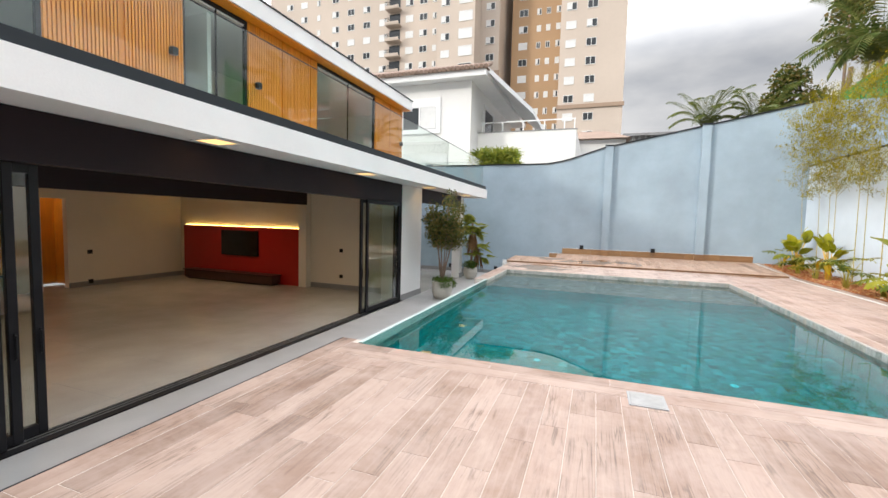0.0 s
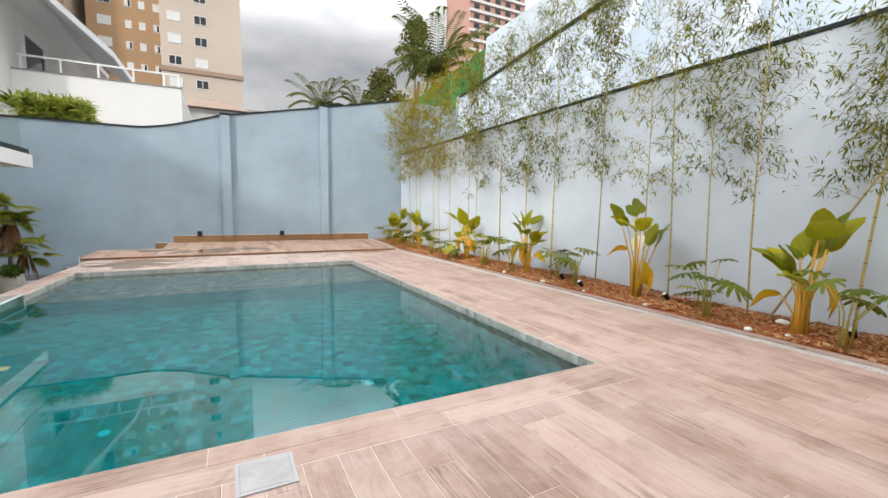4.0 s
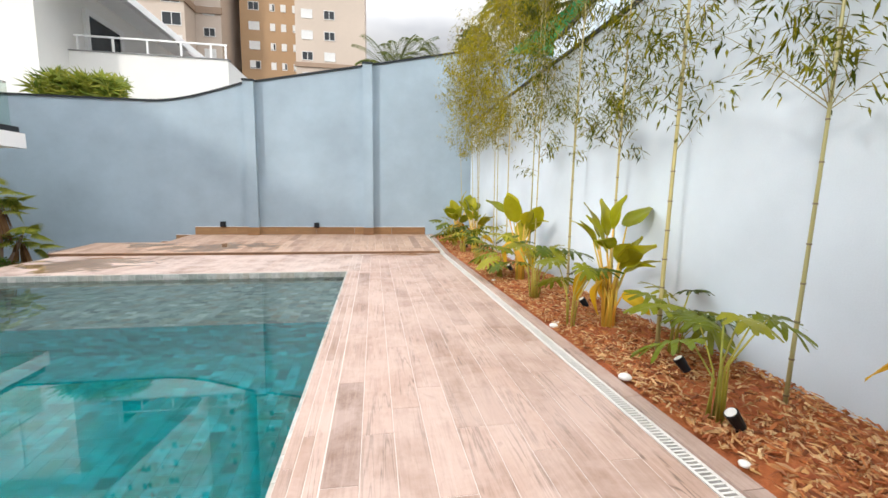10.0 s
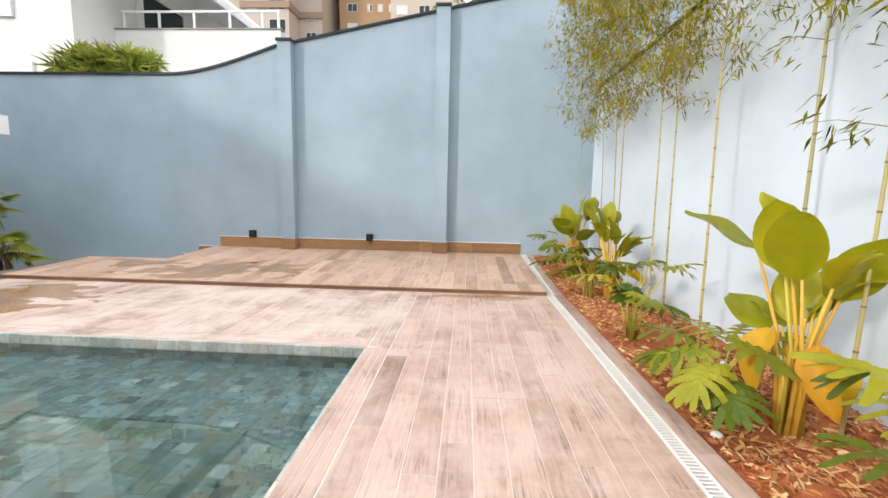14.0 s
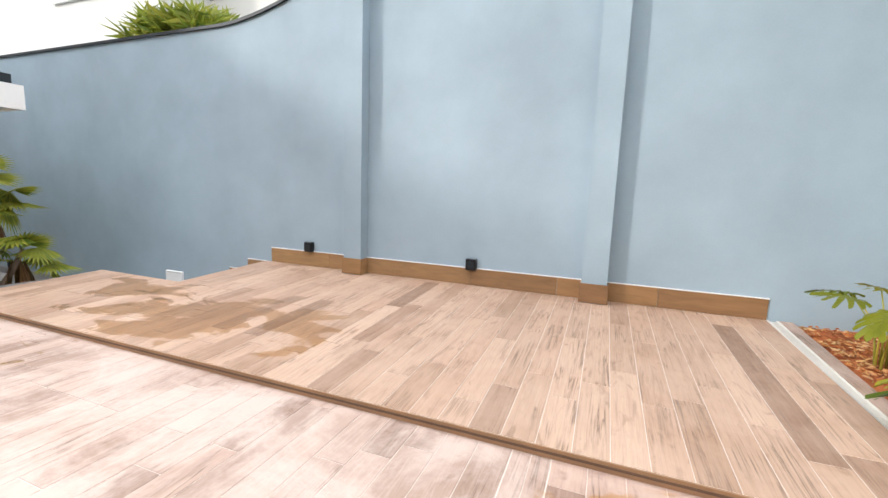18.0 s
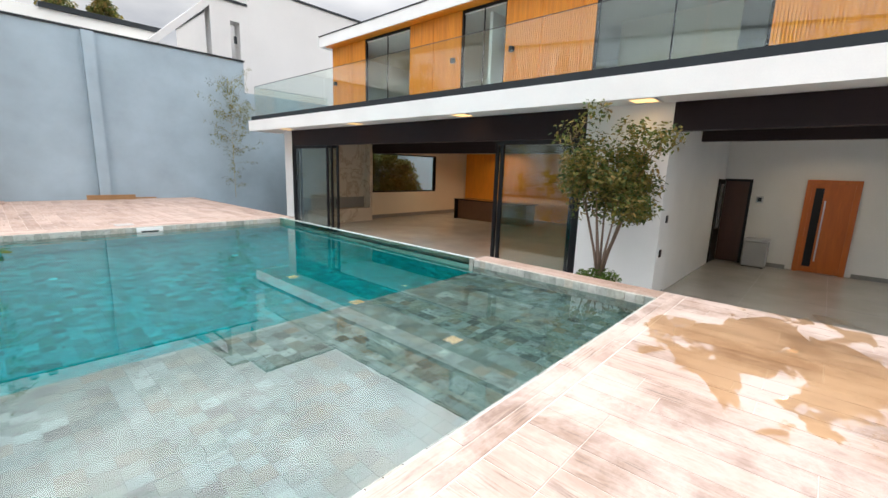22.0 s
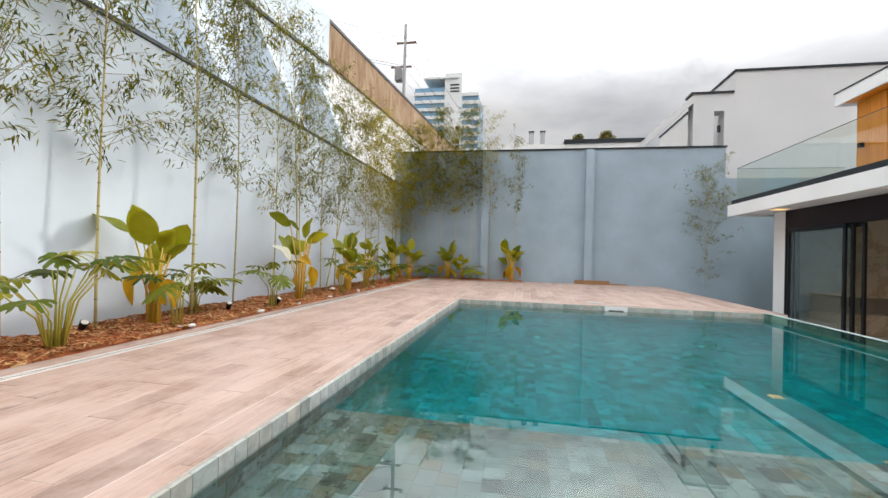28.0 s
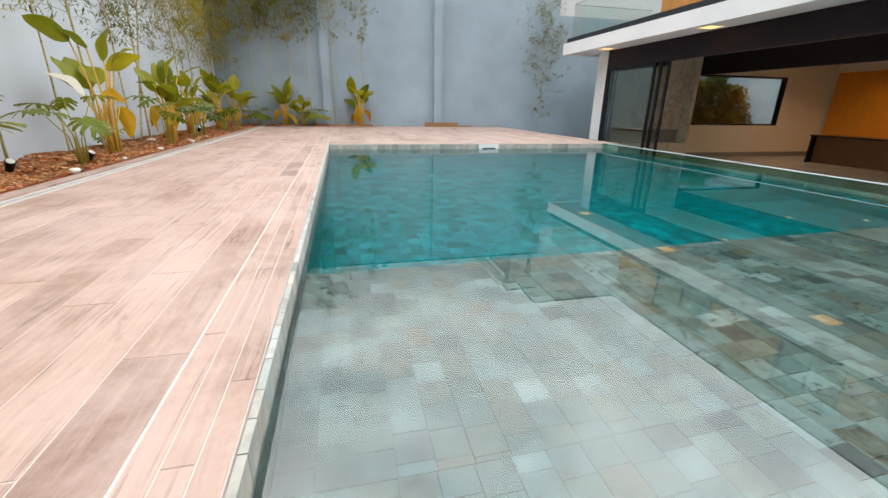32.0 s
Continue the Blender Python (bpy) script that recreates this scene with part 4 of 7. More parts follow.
def calathea(seed, tall, leaves, spread, pale=0, yellow=2):
    """Stalks rise close together from one foot; the paddles stand up and lean outwards at the top."""
    rng = random.Random(seed)
    plant = thing("broad_leaf_plant", (0, 0, 0), "broad-leaved plant with yellow-green paddle leaves in the mulch bed", "plant", "broad-leaved plants in the bed")
    for k in range(leaves):
        a = 2 * math.pi * k * 0.382 + rng.uniform(-0.3, 0.3)
        h = tall * (0.40 + 0.38 * ((k * 0.618) % 1.0) + rng.uniform(-0.03, 0.03))
        out = spread * rng.uniform(0.25, 0.8) * (0.5 + 0.5 * h / tall)
        foot = (0.06 * math.cos(a), 0.06 * math.sin(a), -0.02)
        tip = (out * math.cos(a) * 0.8, out * math.sin(a), h)
        me = CAL_MESH[k % 3]
        if k < pale:
            me = CAL_PALE[0]
        elif k >= leaves - yellow:
            me, tip = CAL_YEL[0], (tip[0], tip[1], h * 0.62)
        stalk_and_leaf(plant, foot, tip, a + rng.uniform(-0.5, 0.5), radians(rng.uniform(32, 78)) if me not in CAL_YEL else radians(rng.uniform(-75, 30)), me, 0.012, rng.uniform(0.78, 1.05), roll=rng.uniform(-0.8, 0.8))
    for k in range(5):
        a = 2 * math.pi * k / 5 + rng.uniform(-0.5, 0.5)
        bm = bmesh.new()
        add_tube(bm, [(0.04 * math.cos(a), 0.04 * math.sin(a), -0.02), (0.07 * math.cos(a), 0.07 * math.sin(a), tall * rng.uniform(0.2, 0.38))], [0.022, 0.009], 6)
        part("stalk", bm, M["stalk"], plant, smooth=True)
    return plant


def philodendron(seed, tall, leaves, spread):
    rng = random.Random(seed)
    plant = thing("lobed_leaf_plant", (0, 0, 0), "split-leaved green plant with long stalks in the mulch bed", "plant", "split-leaved plants in the bed")
    for k in range(leaves):
        a = 2 * math.pi * k * 0.382 + rng.uniform(-0.35, 0.35)
        h = tall * (0.50 + 0.50 * ((k * 0.618 + 0.3) % 1.0) ** 0.6)
        out = spread * rng.uniform(0.45, 1.0)
        stalk_and_leaf(plant, (0.05 * math.cos(a), 0.05 * math.sin(a), -0.02), (out * math.cos(a) * 0.8, out * math.sin(a), h), a, radians(rng.uniform(-14, 30)), PHIL_MESH[k % 3], 0.008, rng.uniform(0.85, 1.2), 0.2, "green_stalk", rng.uniform(-0.3, 0.3))
    return plant


BED_Z = 0.03
cals = [calathea(11, 1.75, 13, 0.44, 1, 3), calathea(12, 1.45, 18, 0.50, 0, 4), calathea(13, 1.15, 15, 0.38, 0, 3)]
spots = ((6.62, 5.85, 0, 1.08, 40), (6.63, 3.55, 1, 1.05, 200), (6.82, 8.98, 1, 1.02, 10), (6.76, 11.72, 1, 1.05, 120), (6.78, 15.2, 1, 0.98, 60), (6.78, 17.45, 2, 1.2, 300),
         (6.85, 1.7, 1, 0.95, 80), (6.8, -0.6, 2, 1.25, 20), (6.7, -2.4, 2, 1.25, 250), (5.3, -3.1, 2, 1.25, 170), (4.7, -3.05, 2, 0.8, 60), (2.75, -3.1, 2, 1.35, 330))
used = set()
for x, y, kind, size, turn in spots:
    m = Matrix.Translation((x, y, BED_Z + max(0.0, (y - 15.0) * 0.036))) @ Euler((0, 0, radians(turn))).to_matrix().to_4x4() @ Matrix.Scale(size, 4)
    if kind not in used:
        used.add(kind)
        cals[kind].matrix_basis = m
    else:
        copy_thing(cals[kind], m).scale = (size, size, size)
phils = [philodendron(21, 0.86, 6, 0.36), philodendron(22, 0.62, 9, 0.34), philodendron(23, 0.90, 13, 0.50)]
spots = ((6.48, 10.35, 2, 1.0, 15), (6.42, 7.05, 0, 0.92, 100), (6.36, 4.5, 0, 0.95, 220), (6.38, 3.05, 0, 0.95, 310), (6.40, 9.07, 0, 0.92, 60), (6.46, 11.95, 1, 0.95, 150), (6.44, 13.45, 2, 0.92, 200),
         (6.48, 15.2, 1, 1.05, 35), (6.5, 16.4, 1, 1.0, 80), (6.46, 17.7, 0, 0.9, 190), (6.98, 8.15, 1, 0.95, 270), (6.95, 5.0, 1, 0.5, 0), (6.45, 2.2, 0, 0.85, 140), (6.4, 0.4, 1, 1.0, 300), (6.45, -1.3, 0, 0.85, 10),
         (4.35, -3.1, 1, 0.9, 70), (6.1, -3.0, 1, 0.9, 30))
used = set()
for x, y, kind, size, turn in spots:
    m = Matrix.Translation((x, y, BED_Z + max(0.0, (y - 15.0) * 0.036))) @ Euler((0, 0, radians(turn))).to_matrix().to_4x4() @ Matrix.Scale(size, 4)
    if kind not in used:
        used.add(kind)
        phils[kind].matrix_basis = m
    else:
        copy_thing(phils[kind], m).scale = (size, size, size)

E_WALL = (0, 1, XW)
row = ((10.45, 5.8, 0.030, (0.18, 0.10), 420, 0), (9.45, 5.6, 0.024, (0.05, 0.05), 560, 0), (8.25, 5.9, 0.030, (0.12, 0.15), 480, 0), (7.15, 5.7, 0.022, (0.10, 0.02), 620, 0), (6.1, 5.6, 0.018, (0.05, -0.1), 420, 1),
       (5.5, 5.8, 0.024, (0.15, 0.22), 420, 0), (5.02, 5.4, 0.018, (0.1, 0.02), 520, 0), (4.3, 5.6, 0.022, (0.1, 0.08), 640, 0), (4.05, 5.4, 0.024, (0.20, -2.6), 420, 0), (3.2, 5.4, 0.026, (0.1, -0.5), 460, 0), (1.7, 5.5, 0.018, (0.1, 0.0), 520, 1),
       (0.9, 5.2, 0.016, (0.05, 0.1), 520, 1), (0.1, 5.6, 0.018, (0.0, -0.1), 560, 1), (-0.9, 5.3, 0.016, (0.1, 0.1), 560, 1), (-1.9, 5.5, 0.018, (0.0, 0.1), 600, 1), (-2.7, 5.0, 0.016, (0.0, 0.0), 560, 1),
       (11.55, 5.6, 0.018, (0.1, 0.1), 640, 0), (12.35, 5.5, 0.020, (0.2, 0.1), 720, 1), (13.2, 5.3, 0.017, (0.15, 0.3), 760, 1), (14.0, 5.2, 0.015, (0.0, 0.2), 820, 1), (14.7, 5.0, 0.016, (-0.1, 0.1), 900, 1),
       (15.4, 5.1, 0.014, (-0.1, 0.2), 900, 1), (16.1, 4.9, 0.014, (-0.2, 0.1), 950, 1), (16.8, 5.0, 0.014, (-0.2, 0.1), 900, 1), (17.5, 4.7, 0.013, (-0.25, 0.0), 800, 1))
for i, (y, tall, r, lean, leaves, gold) in enumerate(row):
    bamboo(7.03 + 0.12 * math.sin(i * 2.3), y, tall if y < 12 else tall * 1.14, r * (0.8 if y < 12 else 0.9), lean, int(leaves * (0.55 if 3.9 < y < 7 else 0.9)) if y < 12 else int(leaves * 0.62), gold, 100 + i, E_WALL, (1.6 if y < 7 else 1.9) if y < 12 else 2.5, 0.78 if y < 12 else 0.72)
S_WALL = (1, -1, YS)
for i, (x, tall, leaves) in enumerate(((6.8, 6.0, 800), (6.2, 6.3, 850), (5.6, 6.8, 850), (5.0, 6.0, 800), (4.4, 7.0, 800), (3.6, 6.4, 330), (2.6, 5.6, 200))):
    bamboo(x, -3.2, tall, 0.015, (0.05, 0.1), int(leaves * 0.85), i % 2, 200 + i, S_WALL, 2.6, 0.62)
bamboo(-4.2, -3.1, 4.3, 0.010, (0.05, 0.05), 330, 0, 230, S_WALL, 0.5, 1.0, "thin climbing shrub with small dark leaves on the wall")

# ---- potted tree and palms by the house ----
M["pot"] = paint("pale_concrete_pot", (0.52, 0.50, 0.44), 0.75, 0.18, 5.0, 60.0, 0.3)
M["bark"] = paint("grey_brown_bark", (0.22, 0.15, 0.11), 0.85, 0.3, 8.0, 40.0, 0.5)
M["tree_leaf"] = leaf_mat("small_olive_leaves", [(0.05, 0.09, 0.025), (0.10, 0.14, 0.04), (0.24, 0.23, 0.05), (0.36, 0.24, 0.08), (0.12, 0.16, 0.03)])
M["palm_leaf"] = leaf_mat("palm_leaflets", [(0.09, 0.15, 0.03), (0.20, 0.24, 0.06), (0.30, 0.29, 0.09), (0.13, 0.18, 0.045)])
M["fan_leaf"] = leaf_mat("fan_palm_leaflets", [(0.14, 0.21, 0.03), (0.30, 0.36, 0.05), (0.46, 0.45, 0.07), (0.20, 0.27, 0.04)])
M["ivy"] = leaf_mat("trailing_leaves", [(0.06, 0.13, 0.02), (0.12, 0.20, 0.03), (0.18, 0.26, 0.05)])
M["dry_frond"] = leaf_mat("dry_brown_frond", [(0.22, 0.10, 0.04), (0.32, 0.18, 0.08), (0.18, 0.07, 0.03)])


def pot_of(x, y, z, r, h, parent):
    bm = bmesh.new()
    add_lathe(bm, [(r * 0.62, 0.0), (r * 0.85, h * 0.2), (r, h * 0.55), (r * 0.93, h * 0.9), (r * 0.95, h), (r * 0.86, h), (r * 0.84, h * 0.88)], 28, (x, y, z))
    part("pot", bm, M["pot"], parent, "pale rounded concrete pot", True)
    bm = bmesh.new()
    add_lathe(bm, [(r * 0.83, h * 0.84), (r * 0.83, h * 0.9)], 20, (x, y, z))
    part("soil", bm, M["soil"], parent)


def leafy(name, parent, clouds, count, size, width, mat, seed, droop=-0.2):
    rng = random.Random(seed)
    verts, faces = [], []
    for k in range(count):
        c, r = clouds[rng.randrange(len(clouds))]
        d = Vector((rng.gauss(0, 1), rng.gauss(0, 1), rng.gauss(0, 1))).normalized() * (rng.random() ** 0.45)
        at = Vector(c) + Vector((d.x * r[0], d.y * r[1], d.z * r[2]))
        way = Vector((rng.gauss(0, 1), rng.gauss(0, 1), rng.gauss(droop, 0.7))).normalized()
        s = size * rng.uniform(0.7, 1.3)
        blade(verts, faces, at, way, s, s * width, Vector((rng.gauss(0, 0.6), rng.gauss(0, 0.6), 1)))
    return hang(name, mesh_data(name, [tuple(v) for v in verts], faces, mat), parent)


def potted_tree(x, y, z):
    t = thing("potted_tree", (x, y, z), "small multi-stemmed tree with fine olive leaves in a concrete pot", "potted tree")
    pot_of(x, y, z, 0.33, 0.55, t)
    rng = random.Random(3)
    top = z + 0.5
    clouds = []
    for k in range(9):
        a = 2 * math.pi * k / 9 + rng.uniform(-0.2, 0.2)
        out = rng.uniform(0.35, 0.75)
        h = rng.uniform(1.5, 2.5)
        pts = [Vector((x, y, top - 0.05)), Vector((x + 0.10 * math.cos(a), y + 0.12 * math.sin(a), top + 0.5)), Vector((x + 0.4 * out * math.cos(a), y + 0.5 * out * math.sin(a), top + h * 0.55)), Vector((x + out * 0.75 * math.cos(a), y + out * math.sin(a), top + h))]
        bm = bmesh.new()
        add_tube(bm, pts, [0.026, 0.02, 0.013, 0.005], 6)
        for j in range(5):
            u = rng.uniform(0.35, 0.95)
            p = pts[1].lerp(pts[3], u)
            q = p + Vector((rng.uniform(-0.3, 0.3), rng.uniform(-0.35, 0.35), rng.uniform(0.15, 0.45)))
            add_tube(bm, [p, q], [0.008, 0.003], 4)
            clouds.append((tuple(q), (0.24, 0.27, 0.22)))
        part("branch", bm, M["bark"], t, smooth=True)
        clouds.append((tuple(pts[3]), (0.26, 0.30, 0.25)))
        clouds.append((tuple(pts[2].lerp(pts[3], 0.5)), (0.28, 0.33, 0.25)))
    leafy("crown", t, clouds, 8600, 0.08, 0.28, M["tree_leaf"], 5)
    leafy("ground_cover", t, [((x, y, z + 0.6), (0.36, 0.36, 0.13)), ((x + 0.2, y + 0.15, z + 0.48), (0.2, 0.25, 0.16)), ((x + 0.15, y - 0.2, z + 0.5), (0.2, 0.2, 0.14))], 1500, 0.05, 0.38, M["ivy"], 6)
    return t


def fan_frond(verts, faces, at, heading, pitch, length, leaflets=17):
    """A palm fan: pointed leaflets spreading from the end of a stalk."""
    rot = Euler((0, -pitch, heading)).to_matrix()
    for k in range(leaflets):
        a = radians(-95 + 190 * k / (leaflets - 1))
        way = rot @ Vector((math.cos(a), math.sin(a), -0.25 + 0.1 * math.cos(a)))
        blade(verts, faces, at, way.normalized(), length * (0.75 + 0.25 * math.cos(a)), length * 0.075, rot @ Vector((0, 0, 1)))


def feather_frond(verts, faces, at, heading, length, rise, fall, n=26, leaf=0.28):
    """A feather palm frond that arches out and down."""
    prev = Vector(at)
    for k in range(1, n + 1):
        u = k / n
        p = Vector(at) + Vector((math.cos(heading) * length * u, math.sin(heading) * length * u, rise * u - fall * u * u))
        d = (p - prev).normalized()
        side = d.cross(Vector((0, 0, 1))).normalized()
        for s in (-1, 1):
            way = (side * s + d * 0.7 + Vector((0, 0, -0.35))).normalized()
            blade(verts, faces, p, way, leaf * (1 - 0.6 * abs(u - 0.4)), leaf * 0.085, Vector((0, 0, 1)))
        blade(verts, faces, prev, d, (p - prev).length * 1.2, 0.018, Vector((0, 0, 1)))
        prev = p


def potted_palm(x, y, z):
    t = thing("potted_palm", (x, y, z), "tall fan palm with brown hanging fronds in a concrete pot", "potted palm")
    pot_of(x, y, z, 0.30, 0.50, t)
    rng = random.Random(8)
    bm = bmesh.new()
    add_tube(bm, [(x, y, z + 0.4), (x + 0.05, y + 0.03, z + 1.2), (x + 0.02, y + 0.08, z + 2.35)], [0.06, 0.05, 0.04], 8)
    part("trunk", bm, M["bark"], t, smooth=True)
    bm = bmesh.new()
    add_tube(bm, [(x + 0.05, y, z + 0.4), (x + 0.2, y + 0.25, z + 0.9), (x + 0.25, y + 0.4, z + 1.25)], [0.05, 0.04, 0.035], 8)
    part("trunk", bm, M["bark"], t, smooth=True)
    for k in range(30):
        top = Vector((x + 0.02, y + 0.08, z + 2.35)) if k < 18 else Vector((x + 0.25, y + 0.4, z + 1.25))
        a = 2 * math.pi * (k * 0.382)
        pt = radians(rng.uniform(-25, 65))
        top = top - Vector((0, 0, rng.uniform(0.0, 0.45 if k < 18 else 0.3)))
        stem = Vector((math.cos(a) * math.cos(pt), math.sin(a) * math.cos(pt), math.sin(pt))) * rng.uniform(0.22, 0.42)
        verts, faces = [], []
        fan_frond(verts, faces, top + stem, a + rng.uniform(-0.4, 0.4), pt - radians(rng.uniform(-10, 60)), rng.uniform(0.36, 0.5), 21)
        blade(verts, faces, top, stem.normalized(), stem.length, 0.012, Vector((0, 0, 1)))
        hang("frond", mesh_data("frond", [tuple(v) for v in verts], faces, M["fan_leaf"]), t)
    for k in range(18):
        a = 2 * math.pi * k * 0.382
        verts, faces = [], []
        top = Vector((x + 0.04, y + 0.05, z + (2.1 - 0.12 * (k % 4)))) if k % 3 else Vector((x + 0.22, y + 0.33, z + 1.1))
        for j in range(7):
            blade(verts, faces, top + Vector((0.07 * math.cos(a), 0.07 * math.sin(a), 0)), Vector((math.cos(a + 0.15 * (j - 3)) * 0.28, math.sin(a + 0.15 * (j - 3)) * 0.28, -1)).normalized(), rng.uniform(0.5, 0.85), 0.03, Vector((math.cos(a), math.sin(a), 0.2)))
        hang("dry_frond", mesh_data("dry_frond", [tuple(v) for v in verts], faces, M["dry_frond"]), t, "dry brown hanging frond")
    leafy("ground_cover", t, [((x, y, z + 0.6), (0.36, 0.38, 0.18)), ((x + 0.1, y - 0.25, z + 0.62), (0.2, 0.2, 0.2))], 900, 0.06, 0.36, M["ivy"], 9)
    return t


def window_bush(x, tall, seed):
    t = thing("bush", (x, -2.3, ZF), "dark green bush outside the garden window", "bush", "bushes outside the window")
    bm = bmesh.new()
    for k in range(5):
        a = 1.26 * k + seed
        add_tube(bm, [(x, -2.3, ZF), (x + 0.25 * math.cos(a), -2.3 + 0.25 * math.sin(a), ZF + tall * 0.6), (x + 0.4 * math.cos(a), -2.3 + 0.4 * math.sin(a), ZF + tall)], [0.02, 0.014, 0.006], 5)
    part("stem", bm, M["bark"], t)
    leafy("crown", t, [((x, -2.3, ZF + tall * 0.75), (0.55, 0.6, tall * 0.45)), ((x + 0.3, -2.2, ZF + tall), (0.4, 0.5, 0.4)), ((x - 0.3, -2.1, ZF + tall * 0.5), (0.4, 0.5, 0.5))], 2600, 0.17, 0.24, M["palm_leaf"], seed)


for k, (hx, hh) in enumerate(HEDGE):
    window_bush(hx, hh + 0.8, 60 + k)


def potted_shrub(x, y, z):
    t = thing("potted_plant", (x, y, z), "dark leafy plant in a round grey concrete pot", "potted plant")
    pot_of(x, y, z, 0.25, 0.44, t)
    rng = random.Random(17)
    bm = bmesh.new()
    for k in range(6):
        a = 1.05 * k
        add_tube(bm, [(x, y, z + 0.28), (x + 0.2 * math.cos(a), y + 0.2 * math.sin(a), z + rng.uniform(0.55, 0.8))], [0.012, 0.006], 5)
    part("stem", bm, M["bark"], t)
    leafy("foliage", t, [((x, y, z + 0.6), (0.3, 0.3, 0.22)), ((x - 0.2, y, z + 0.75), (0.2, 0.2, 0.15)), ((x, y, z + 0.4), (0.24, 0.24, 0.1))], 420, 0.15, 0.3, M["palm_leaf"], 18)


potted_shrub(-7.45, 16.42, ZF)
potted_tree(-4.25, 11.65, ZF)
potted_palm(-4.75, 16.45, ZF)
pp = thing("potted_plant", (-8.75, 16.95, ZF), "leafy dark green plant in a pale concrete pot", "potted plant")
pot_of(-8.75, 16.95, ZF, 0.33, 0.55, pp)
rng = random.Random(12)
for k in range(12):
    a = 2 * math.pi * k * 0.382
    stalk_and_leaf(pp, (-8.75 + 0.05 * math.cos(a), 16.95 + 0.05 * math.sin(a), ZF + 0.45), (-8.75 + 0.42 * math.cos(a), 16.95 + 0.42 * math.sin(a), ZF + rng.uniform(0.75, 1.2)), a, radians(rng.uniform(-20, 20)), PHIL_MESH[k % 3], 0.008, 0.8, 0.1)

# planting seen through the living room window
for k, (x, y, s) in enumerate(((-9.9, -1.8, 0.9), (-10.9, -2.2, 1.1), (-11.9, -1.9, 1.0), (-12.7, -2.4, 1.0))):
    c = copy_thing(cals[k % 3], Matrix.Translation((x, y, ZF)) @ Euler((0, 0, k * 1.3)).to_matrix().to_4x4() @ Matrix.Scale(s, 4))
    c.scale = (s, s, s)
    c["label"] = "broad-leaved plant in the side passage behind the window"

# ---- the neighbours to the north ----
M["beige"] = paint("beige_tower_render", (0.56, 0.47, 0.39), 0.85, 0.10, 0.08, 2.0, 0.05)
M["brown"] = paint("tan_tower_render", (0.42, 0.27, 0.15), 0.85, 0.10, 0.08, 2.0, 0.05)
M["blind"] = plain("white_roller_blind", (0.70, 0.70, 0.68), 0.6)
M["dark_glass"] = plain("dark_window_glass", (0.04, 0.045, 0.05), 0.08)
M["roof_tile"] = by_piece("weathered_clay_roof_tiles", [(0.30, 0.20, 0.15), (0.38, 0.28, 0.22)], 0.85, 0.3, 3.0, (1, 1, 1), 0.4)
M["cornice"] = plain("brown_cornice", (0.34, 0.24, 0.17), 0.8)


def window_meshes(w, h):
    """A tower window looking along -y, front at y = 0: white frame with a mullion, dark pane, roller blinds."""
    t = 0.08
    bm = bmesh.new()
    for b in ((-w / 2, w / 2, -0.06, 0.05, -t, 0), (-w / 2, w / 2, -0.06, 0.05, h - t, h), (-w / 2, -w / 2 + t, -0.06, 0.05, 0, h - t), (w / 2 - t, w / 2, -0.06, 0.05, 0, h - t), (-t / 2, t / 2, -0.04, 0.05, 0, h - t)):
        add_box(bm, *b)
    made = [mesh_of(bm, "window", M["blind"])]
    for b, mt in (((-w / 2 + t, w / 2 - t, 0.0, 0.04, 0, h - t), "dark_glass"), ((-w / 2 + t, 0, -0.03, -0.01, h * 0.1, h - t), "blind"), ((-w / 2 + t, w / 2 - t, -0.03, -0.01, 0, h - t), "blind")):
        bm = bmesh.new()
        add_box(bm, *b)
        made.append(mesh_of(bm, "pane" if mt == "dark_glass" else "blind", M[mt]))
    return made


WINS = {w: window_meshes(w2, h) for w, w2, h in ((1.9, 1.55, 1.15), (0.9, 0.75, 1.0), (2.6, 2.4, 1.6))}


def tower(label, blocks, bands, columns, z0, z1, step, seed, mats):
    t = thing("apartment_tower", (blocks[0][0], blocks[0][2], -3.0), label, "apartment building", "apartment towers")
    rng = random.Random(seed)
    for b, mt in zip(blocks, mats):
        sub("wall", M[mt], [b], t)
    for b in bands:
        sub("cornice", M["cornice"], [b], t)
    for x, y, w in columns:
        z = z0
        while z < z1:
            frame_mesh, pane_mesh, half_blind, full_blind = WINS[w]
            ob = new("window", frame_mesh)
            ob.parent = t
            ob.matrix_parent_inverse = t.matrix_basis.inverted()
            ob.location = (x, y - 0.01, z)
            hang("pane", pane_mesh, ob)
            pick = rng.choice((0, 1, 2, 2, 1))
            if pick:
                hang("blind", half_blind if pick == 1 else full_blind, ob)
            z += step
    return t


